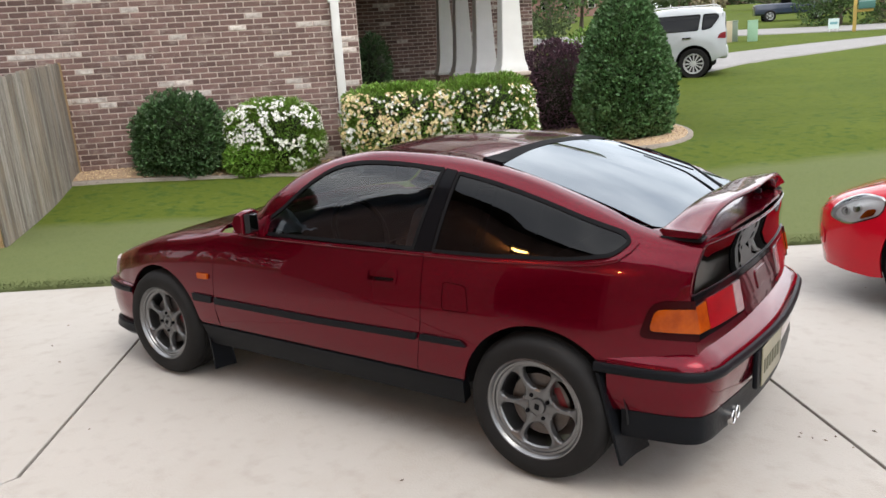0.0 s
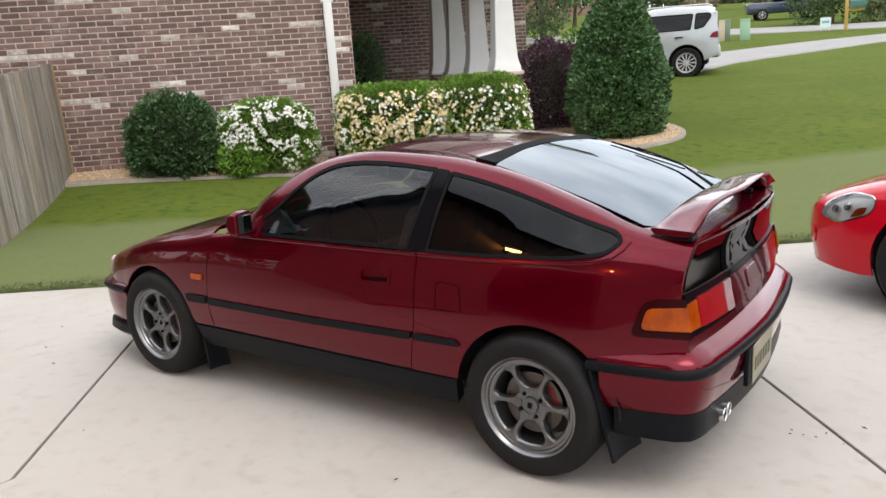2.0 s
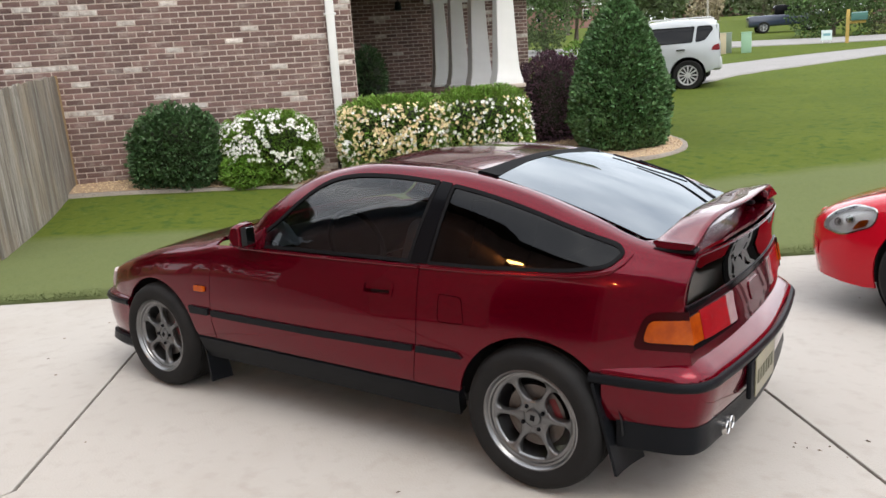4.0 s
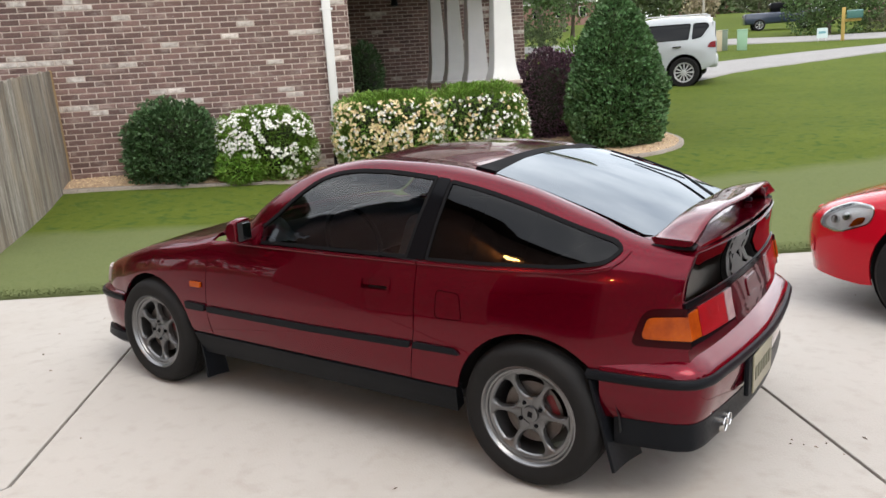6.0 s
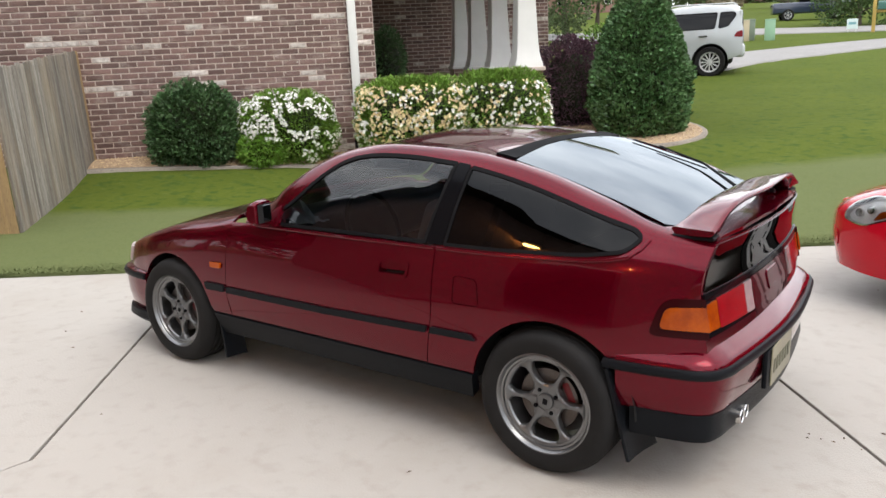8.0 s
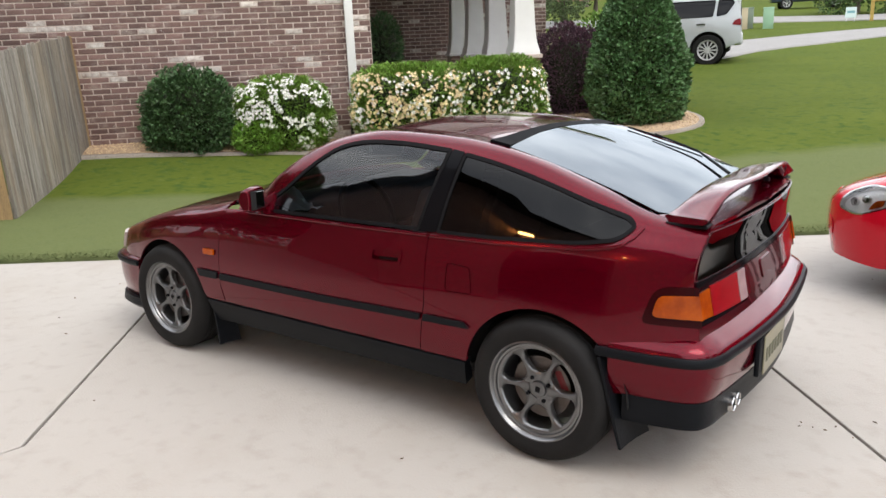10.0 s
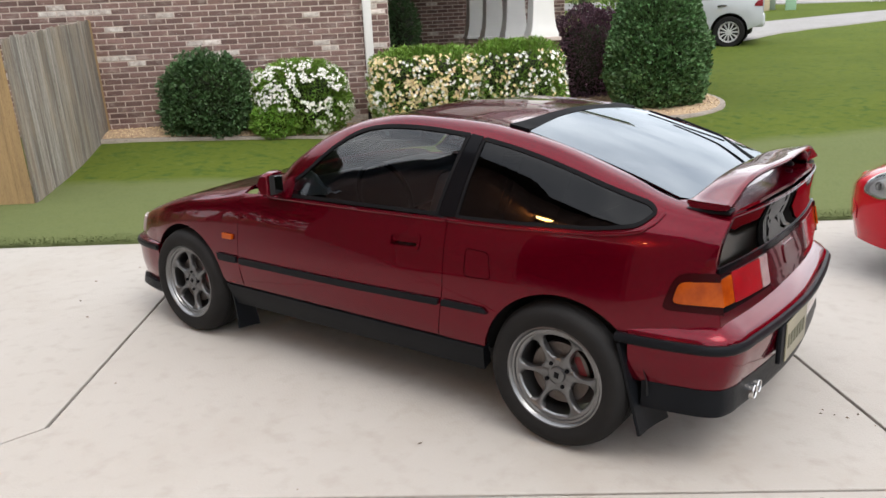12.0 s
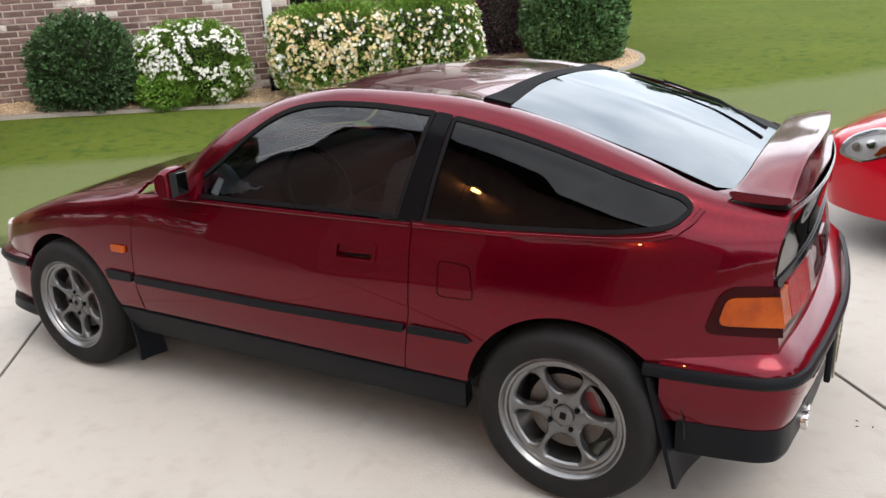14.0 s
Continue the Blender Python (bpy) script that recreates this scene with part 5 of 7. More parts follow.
ho_roof = tagged(part("house_roof", roof_bm, M_shingle, None, smooth=False), "unseen grey shingled roof of the brick house, extended to shape reflections", "roof", kind="structure")
ho_roof.matrix_world = HOUSE_TURN

# ---------------------------------------------------------------- fence
M_fence = material("weathered_fence_wood", (0.24, 0.20, 0.155), 0.92, vary=(0.40, 0.37, 0.33), scale=2.2, amount=0.9, fine=(0.085, 0.07, 0.055), bump=0.8, bump_scale=40, per_object=0.30, stretch=(9, 9, 0.6))
smear(M_fence, (0.085, 0.070, 0.056), 18.0, 0.52, 0.70, 0.6, (1, 1, 0.035))
smear(M_fence, (0.10, 0.085, 0.07), 8.0, 0.50, 0.66, 0.75, (1, 1, 0.06))
smear(M_fence, (0.36, 0.27, 0.17), 1.6, 0.48, 0.70, 0.5, (1, 1, 0.5))
M_fence_new = material("tan_fence_wood", (0.42, 0.28, 0.13), 0.9, vary=(0.30, 0.20, 0.10), scale=2.5, amount=0.6, fine=(0.22, 0.14, 0.07), bump=0.5, bump_scale=40, per_object=0.12, stretch=(9, 9, 0.6))
fence = thing("fence", "weathered grey dog-eared wooden privacy fence", "fence")
# the fence is sheared outwards so its lean fits the camera's view
fence.matrix_world = Matrix(((1, 0, -0.045, 0.014), (0, 1, -0.027, 0.008), (0, 0, 1, 0), (0, 0, 0, 1)))
FENCE_A, FENCE_B, FENCE_C = Vector((-9.24, 2.83)), Vector((-6.55, 0.37)), Vector((-9.56, -2.1))


def picket(p, q, z0, z1, mat):
    w = (q - p).length - 0.006
    t = (q - p).normalized()
    bm = bmesh.new()
    c = 0.028
    f = bm.faces.new([bm.verts.new(v) for v in ((-w / 2, 0, z0), (w / 2, 0, z0), (w / 2, 0, z1 - c), (w / 2 - c, 0, z1), (-w / 2 + c, 0, z1), (-w / 2, 0, z1 - c))])
    r = bmesh.ops.extrude_face_region(bm, geom=[f])
    for v in [g for g in r["geom"] if isinstance(g, bmesh.types.BMVert)]:
        v.co.y += 0.018
    bmesh.ops.recalc_face_normals(bm, faces=bm.faces[:])
    mid = (p + q) / 2
    bm.transform(Matrix.Translation((mid.x, mid.y, 0)) @ Matrix.Rotation(math.atan2(t.y, t.x) + random.uniform(-0.03, 0.03), 4, "Z") @ Matrix.Rotation(random.uniform(-0.006, 0.006), 4, "Y"))
    part("picket", bm, mat, fence, smooth=False)


def fence_run(a, b, fresh):
    n = int((b - a).length / 0.14)
    for i in range(n):
        p, q = a.lerp(b, i / n), a.lerp(b, (i + 1) / n)
        m = (p + q) / 2
        g = height(m.x, m.y)
        top = 2.12 - 0.074 * (m - FENCE_A).length if not fresh else 1.83 - 0.02 * i / n
        picket(p, q, g - 0.02, top + random.uniform(-0.012, 0.012), M_fence_new if (fresh or i == 0) else M_fence)


fence_run(FENCE_A, FENCE_B, False)
fence_run(FENCE_B, FENCE_C, True)
for p in (FENCE_A, FENCE_B):
    d = (FENCE_A - FENCE_B).normalized() * (0.0 if p == FENCE_A else 0.05)
    q = p + d + Vector((-0.07, -0.07))
    part("fence_post", box_bm((0.09, 0.09, 2.1), (q.x, q.y, 1.0), 0.004), M_fence_new, fence, "tan fence post")
for z in (0.55, 1.7):
    a, b = FENCE_A, FENCE_B
    part("rail", tube_bm([(a.x - 0.04, a.y - 0.04, z + 0.15), (b.x - 0.04, b.y - 0.04, z - 0.12)], 0.035, 4), M_fence, fence)

# ---------------------------------------------------------------- planting bed: gravel and edging
M_edging = material("grey_edging_stone", (0.25, 0.21, 0.175), 0.9, vary=(0.32, 0.28, 0.24), scale=4, fine=(0.15, 0.13, 0.11), bump=0.5, bump_scale=50, per_object=0.05)
M_gravel = islands(material("tan_pea_gravel", (0.50, 0.34, 0.20), 0.85, vary=(0.62, 0.47, 0.31), scale=20), 0.55, 1.35, 0.02)
M_soil = material("gravel_bed", (0.40, 0.28, 0.17), 0.95, vary=(0.50, 0.37, 0.24), scale=18, fine=(0.24, 0.16, 0.10), bump=0.8, bump_scale=60)
BED = [(-8.91, 2.28), (-8.34, 2.87), (-7.83, 3.4), (-7.12, 4.15), (-6.53, 4.71), (-5.74, 5.2), (-4.75, 5.79), (-3.89, 6.55), (-3.19, 7.2), (-2.61, 7.58), (-2.36, 8.1), (-2.46, 8.8), (-2.92, 9.46), (-3.73, 10.15), (-4.48, 11.14)]


def bed():
    k = np.array(BED)
    u = np.concatenate([[0], np.cumsum(np.linalg.norm(np.diff(k, axis=0), axis=1))])
    n = int(u[-1] / 0.27)
    line = spline(np.column_stack([u, k]), np.linspace(0, u[-1], n + 1))
    kerb = thing("bed_edging", "curved grey stone edging round the gravel bed", "edging")
    L = np.array(line)
    T = np.gradient(L, axis=0)
    T /= np.linalg.norm(T, axis=1)[:, None]
    W = np.stack([-T[:, 1], T[:, 0]], 1)
    prof = [(-0.075, -0.15), (-0.075, 0.052), (-0.062, 0.070), (0.062, 0.072), (0.075, 0.056), (0.075, -0.15)]
    for k in range(0, n, 4):
        bm = bmesh.new()
        rows = []
        last = min(k + 4, n)
        for i in range(k, last + 1):
            gz = height(*L[i])
            off = T[i] * (0.002 if i == k else -0.002 if i == last else 0)
            rows.append([bm.verts.new((*(L[i] + off + W[i] * w), gz + h)) for w, h in prof])
        for r0, r1 in zip(rows[:-1], rows[1:]):
            for j in range(6):
                bm.faces.new((r0[j], r0[(j + 1) % 6], r1[(j + 1) % 6], r1[j]))
        bm.faces.new(rows[0])
        bm.faces.new(rows[-1])
        bmesh.ops.recalc_face_normals(bm, faces=bm.faces[:])
        part("edging_stone", bm, M_edging, kerb, sharp=40)
    # gravel surface, rising to the wall
    verts, faces = [], []
    for i, (x, y) in enumerate(line):
        inner = at_house((HOUSE_TURN.inverted() @ Vector((x, y, 0))).x, 0.02).to_2d() if x < -4.4 and i < n * 0.62 else Vector((-4.55, 9.0))
        for j in range(7):
            p = Vector((x, y)).lerp(inner, j / 6)
            hz = height(*p) + 0.075 + (0.03 * j / 6) + 0.012 * noise.noise((p.x * 3, p.y * 3, 4))
            verts.append((p.x, p.y, min(hz, 0.42)))
    for i in range(len(line) - 1):
        for j in range(6):
            a = i * 7 + j
            faces.append((a, a + 7, a + 8, a + 1))
    tagged(put("gravel_bed", mesh_of("gravel_bed", verts, faces, M_soil)), "tan pea gravel in the planting bed", "gravel", kind="structure")
    # loose stones on it
    V, F = [], []
    base = [(1, 0, 0), (-1, 0, 0), (0, 1, 0), (0, -1, 0), (0, 0, 1), (0, 0, -1)]
    oct_f = [(0, 2, 4), (2, 1, 4), (1, 3, 4), (3, 0, 4), (2, 0, 5), (1, 2, 5), (3, 1, 5), (0, 3, 5)]
    P = np.array(verts).reshape(len(line), 7, 3)
    for _ in range(9000):
        i, j, a, b = random.randrange(len(line) - 1), random.randrange(6), random.random(), random.random()
        q = (P[i, j] * (1 - a) + P[i + 1, j] * a) * (1 - b) + (P[i, j + 1] * (1 - a) + P[i + 1, j + 1] * a) * b
        r, k = random.uniform(0.008, 0.020), len(V)
        tw = random.uniform(0, 3.14)
        for vx, vy, vz in base:
            V.append((q[0] + r * (vx * math.cos(tw) - vy * 0.7 * math.sin(tw)), q[1] + r * (vx * math.sin(tw) + vy * 0.7 * math.cos(tw)), q[2] + r * 0.6 * vz + 0.003))
        F += [tuple(k + c for c in f) for f in oct_f]
    tagged(put("pea_gravel", mesh_of("pea_gravel", V, F, M_gravel)), "loose tan pea gravel stones", "gravel", kind="stuff")


bed()


# ---------------------------------------------------------------- plants
def leaves(points, normals, size, slim, bend=0.25, spread=0.7, rng=random):
    """Folded leaf blades: two quads each, set about the given normals."""
    V, F = [], []
    for p, n in zip(points, normals):
        n = Vector(n)
        d = (n + Vector((rng.uniform(-1, 1), rng.uniform(-1, 1), rng.uniform(-0.6, 1))) * spread).normalized()
        side = d.cross(Vector((rng.uniform(-1, 1), rng.uniform(-1, 1), rng.uniform(-1, 1)))).normalized()
        up = side.cross(d)
        L = size * rng.uniform(0.65, 1.25)
        w = L * slim
        k = len(V)
        p = Vector(p)
        c0, c1, c2 = p, p + d * L * 0.5 + up * L * bend * 0.3, p + d * L - up * L * bend * 0.2
        V += [tuple(c0), tuple(c1 + up * w * 0.2 - side * w), tuple(c2), tuple(c1 + up * w * 0.2 + side * w), tuple(c1 - up * w * 0.25)]
        F += [(k, k + 1, k + 4), (k + 1, k + 2, k + 4), (k + 2, k + 3, k + 4), (k + 3, k, k + 4)]
    return V, F


def flowers(points, normals, size, petals=5, rng=random):
    V, F = [], []
    for p, n in zip(points, normals):
        n = (Vector(n) + Vector((rng.uniform(-1, 1), rng.uniform(-1, 1), rng.uniform(-0.3, 0.8))) * 0.5).normalized()
        a = n.orthogonal().normalized()
        b = n.cross(a)
        r = size * rng.uniform(0.7, 1.2)
        p = Vector(p) + n * 0.01
        t0 = rng.uniform(0, 6.28)
        c = len(V)
        V.append(tuple(p))
        for k in range(petals):
            t = t0 + 2 * math.pi * k / petals
            h = math.pi / petals * 0.75
            for tt, rr, lift in ((t - h, 0.6, 0.10), (t, 1.0, 0.22), (t + h, 0.6, 0.10)):
                V.append(tuple(p + (a * math.cos(tt) + b * math.sin(tt)) * r * rr + n * r * lift))
            i = c + 1 + 3 * k
            F += [(c, i, i + 1), (c, i + 1, i + 2)]
    return V, F


def blob_points(count, centre, radii, lump=0.12, power=2.0, flat_top=None, seed=1.0, depth=0.28, rng=random):
    """Points scattered in the outer layer of an uneven rounded block."""
    P, N = [], []
    c = Vector(centre)
    while len(P) < count:
        d = Vector((rng.gauss(0, 1), rng.gauss(0, 1), rng.gauss(0, 1))).normalized()
        k = (abs(d.x) ** power + abs(d.y) ** power + abs(d.z) ** power) ** (-1 / power)
        r = k * (1 + lump * noise.noise(d * 2.3 + Vector((seed, 0, 0))) + lump * 0.7 * noise.noise(d * 6 + Vector((0, seed, 0))))
        r *= 1 - depth * rng.random() ** 2
        q = Vector((d.x * r * radii[0], d.y * r * radii[1], d.z * r * radii[2]))
        P.append(c + q)
        N.append(Vector((d.x / radii[0], d.y / radii[1], d.z / radii[2])).normalized())
    return P, N


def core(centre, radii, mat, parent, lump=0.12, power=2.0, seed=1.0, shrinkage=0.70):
    """A dark solid that stands in for the shade inside a bush."""
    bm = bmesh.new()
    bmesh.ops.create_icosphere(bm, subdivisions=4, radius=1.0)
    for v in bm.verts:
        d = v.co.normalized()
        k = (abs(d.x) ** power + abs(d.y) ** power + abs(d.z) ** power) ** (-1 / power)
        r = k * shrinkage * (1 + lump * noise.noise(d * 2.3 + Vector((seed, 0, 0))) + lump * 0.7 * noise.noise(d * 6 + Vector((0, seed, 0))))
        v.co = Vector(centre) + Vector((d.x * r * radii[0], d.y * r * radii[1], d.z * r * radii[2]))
    return part("inner_shade", bm, mat, parent, "dark solid standing in for shade inside the foliage")


def foliage_mat(name, a, b, rough=0.45, low=0.6, high=1.4, hue=0.015):
    m = islands(material(name, a, rough, vary=b, scale=3.0, amount=0.5, spec=0.35), low, high, hue)
    m.node_tree.nodes["Principled BSDF"].inputs["Subsurface Weight"].default_value = 0.0
    return m


# dark colour for stems, and for the shade put inside the foliage
M_stem_and_shade = material("dark_stem_and_shade", (0.020, 0.026, 0.012), 0.95, vary=(0.032, 0.040, 0.018), scale=10)
M_leaf_dark = foliage_mat("dark_green_leaf", (0.042, 0.088, 0.032), (0.080, 0.145, 0.052))
M_leaf_holly = foliage_mat("holly_leaf", (0.066, 0.134, 0.050), (0.115, 0.205, 0.08), rough=0.26)
M_leaf_light = foliage_mat("light_green_leaf", (0.12, 0.24, 0.03), (0.20, 0.34, 0.05))
M_leaf_mid = foliage_mat("mid_green_leaf", (0.125, 0.225, 0.030), (0.19, 0.31, 0.05))
M_leaf_purple = foliage_mat("purple_leaf", (0.085, 0.043, 0.064), (0.165, 0.085, 0.115), hue=0.01)
M_flower = islands(material("white_flower", (0.80, 0.79, 0.74), 0.6, vary=(0.84, 0.82, 0.74), scale=8), 0.85, 1.1)
M_flower_cream = islands(material("cream_flower", (0.72, 0.50, 0.22), 0.6, vary=(0.80, 0.68, 0.42), scale=8), 0.75, 1.15, 0.015)


def stuff_mesh(name, vf, mat, parent, label=""):
    return put(name, mesh_of(name, vf[0], vf[1], mat, smooth=False), parent, label)


def bush(name, label, s, n, z, radii, leaf, size, slim, count, power=2.6, seed=1.0, turn=45, bloom=None, category="bush", spread=0.7, lump=0.12):
    c = at_house(s, n, z)
    b = thing(name, label, category)
    b.matrix_world = Matrix.Translation(c) @ Matrix.Rotation(radians(turn), 4, "Z") @ Matrix.Scale(LARGE, 4)
    rng = random.Random(int(seed * 100))
    core((0, 0, 0), radii, M_stem_and_shade, b, lump=lump, power=power, seed=seed)
    P, N = blob_points(count, (0, 0, 0), radii, lump=lump, power=power, seed=seed, rng=rng)
    stuff_mesh("foliage", leaves(P, N, size, slim, spread=spread, rng=rng), leaf, b)
    gz = (height(c.x, c.y) + 0.08 - c.z) / LARGE
    part("stem", tube_bm([(0, 0, gz - 0.05), (0.03, 0.02, gz + 0.15), (0.02, 0, 0)], [0.03, 0.025, 0.012], 7), M_stem_and_shade, b)
    for cnt, fs, mat, test in bloom or ():
        P, N = blob_points(cnt * 3, (0, 0, 0), radii, lump=lump, power=power, seed=seed, depth=0.05, rng=rng)
        PN = [(p + q * 0.02, q) for p, q in zip(P, N) if test(p, q)][:cnt]
        stuff_mesh("blossom", flowers([a for a, _ in PN], [b2 for _, b2 in PN], fs, rng=rng), mat, b, "white blossom" if mat == M_flower else "cream fading blossom")
    return b


bush("round_shrub", "dense dark green rounded shrub in the gravel bed", -2.0, -0.36, 0.98, (0.53, 0.36, 0.50), M_leaf_dark, 0.046, 0.36, 13000, power=2.3, seed=2.0, lump=0.24, spread=0.9)
clump = lambda f, k: (lambda p, q: noise.noise(p * f + Vector((k, 0, 0))) > -0.05 and p.y < 0.25)
bush("gardenia_shrub", "green shrub covered in white blossom", -0.90, -0.34, 0.91, (0.58, 0.34, 0.44), M_leaf_mid, 0.052, 0.22, 12000, power=2.7, seed=5.0,
     bloom=[(2100, 0.0215, M_flower, lambda p, q: noise.noise(p * 8.5 + Vector((3, 0, 0))) > -0.02 + 0.35 * max(0, p.z - 0.22) and (p.z > -0.10 or p.x > 0.15))])
bush("leafy_shrub", "low light green shrub before the blossoming shrub", -1.22, -0.52, 0.70, (0.27, 0.18, 0.22), M_leaf_light, 0.055, 0.18, 4200, power=2.1, seed=8.0, spread=0.9)
hb = [(620, 0.024, M_flower, lambda p, q: noise.noise(p * 6.3 + Vector((7, 0, 0))) > -0.12 and p.z < 0.36 and p.y < 0.3), (1700, 0.024, M_flower_cream, lambda p, q: noise.noise(p * 5.6 + Vector((1, 4, 0))) > -0.15 and p.z < 0.38 and p.y < 0.3)]
bush("flowering_hedge", "clipped green hedge with white and cream blossom by the porch", 0.62, -0.58, 0.98, (0.66, 0.36, 0.46), M_leaf_mid, 0.050, 0.2, 15000, power=4.5, seed=3.0, bloom=hb)
bush("flowering_hedge", "clipped green hedge with white blossom by the porch column", 1.72, -0.58, 0.98, (0.58, 0.37, 0.49), M_leaf_mid, 0.050, 0.2, 15000, power=4.5, seed=4.0, bloom=[(620, 0.026, M_flower, hb[0][3]), (520, 0.022, M_flower_cream, hb[1][3])])
bush("purple_shrub", "dark purple-leaved shrub beside the porch", 3.2, 0.85, 1.12, (0.50, 0.5, 0.72), M_leaf_purple, 0.042, 0.36, 12000, power=2.8, seed=6.0)
bush("yellow_green_shrub", "light green shrub behind the purple shrub", 4.6, 2.6, 1.45, (0.7, 0.6, 0.62), M_leaf_light, 0.06, 0.3, 3000, seed=7.0)


pot = bush("porch_plant", "dark green leafy plant in a pot on the porch", 0.62, 1.75, 1.66, (0.24, 0.30, 0.46), M_leaf_dark, 0.08, 0.22, 1600, power=2.0, seed=9.0, category="plant")
part("pot", lathe_bm([(0.0, -0.685), (0.17, -0.685), (0.21, -0.36), (0.23, -0.34), (0.19, -0.34), (0.0, -0.38)], 24, "z"), M_black, pot, "dark round pot")


def cone_tree():
    t = thing("holly_tree", "clipped cone-shaped dark green holly in the gravel bed", "tree", at=(-3.327, 8.428, 0.226))
    t.matrix_world = t.matrix_world @ Matrix.Scale(LARGE, 4)
    rng = random.Random(11)
    part("trunk", tube_bm([(0, 0, -0.05), (0.01, 0, 0.4), (0, 0.01, 1.5)], [0.07, 0.06, 0.02], 9), M_stem_and_shade, t)
    prof = [(0.0, 0.36), (0.12, 0.55), (0.45, 0.645), (0.9, 0.60), (1.35, 0.47), (1.7, 0.31), (1.93, 0.13), (2.0, 0.0)]
    # dark inner solid painted as the shade inside the crown
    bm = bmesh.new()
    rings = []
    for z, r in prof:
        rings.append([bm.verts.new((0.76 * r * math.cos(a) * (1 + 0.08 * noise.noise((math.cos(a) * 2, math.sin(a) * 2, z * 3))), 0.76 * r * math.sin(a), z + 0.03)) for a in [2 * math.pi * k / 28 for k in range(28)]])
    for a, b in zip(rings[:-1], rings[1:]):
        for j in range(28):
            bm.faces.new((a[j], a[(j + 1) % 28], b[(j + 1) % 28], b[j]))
    part("inner_shade", bm, M_stem_and_shade, t, "dark solid standing in for shade inside the foliage")
    P, N = [], []
    while len(P) < 26000:
        z, a = rng.uniform(0.0, 2.0), rng.uniform(0, 6.283)
        r = float(np.interp(z, *zip(*prof)))
        if rng.random() > r / 0.7 + 0.08:
            continue
        d = Vector((math.cos(a), math.sin(a), 0))
        k = 1 + 0.10 * noise.noise((d.x * 2.4, d.y * 2.4, z * 3)) + 0.07 * noise.noise((d.x * 6, d.y * 6, z * 8))
        r *= k * (1 - 0.24 * rng.random() ** 2)
        P.append(d * r + Vector((0, 0, z)))
        N.append((d + Vector((0, 0, 0.4))).normalized())
    for _ in range(160):
        a = rng.uniform(0, 6.283)
        P.append(Vector((0.05 * math.cos(a), 0.05 * math.sin(a), rng.uniform(1.95, 2.16))))
        N.append(Vector((math.cos(a), math.sin(a), 1)).normalized())
    stuff_mesh("crown", leaves(P, N, 0.056, 0.36, spread=1.0, rng=rng), M_leaf_holly, t)


cone_tree()

# ---------------------------------------------------------------- other vehicles
def knots_of(rows):
    return np.array([[r[0]] + [c for p in r[1:] for c in p] for r in rows])


def wheel_cover(r, f, slots, M, mat, rim):
    """A domed wheel cover with a ring of slots near its edge."""
    bm = bmesh.new()
    n = slots * 6
    radii = [(0.0, -0.016), (r * 0.16, -0.015), (r * 0.20, -0.008), (r * 0.40, -0.013), (r * 0.62, -0.010), (r * 0.82, 0.0), (r * 0.96, 0.006)]
    rings = [[bm.verts.new((q * math.cos(2 * math.pi * k / n), f + h, q * math.sin(2 * math.pi * k / n))) for k in range(n)] for q, h in radii[1:]]
    mid = bm.verts.new((0, f + radii[0][1], 0))
    for k in range(n):
        bm.faces.new((mid, rings[0][k], rings[0][(k + 1) % n]))
        for j in range(len(rings) - 1):
            if j == 3 and k % 6 in (0, 1, 2, 3):
                continue
            bm.faces.new((rings[j][k], rings[j + 1][k], rings[j + 1][(k + 1) % n], rings[j][(k + 1) % n]))
    bmesh.ops.recalc_face_normals(bm, faces=bm.faces[:])
    bmesh.ops.solidify(bm, geom=bm.faces[:], thickness=0.006)
    bm.transform(M)
    bmesh.ops.recalc_face_normals(bm, faces=bm.faces[:])
    part("wheel_cover", bm, mat, rim, "silver slotted wheel cover")


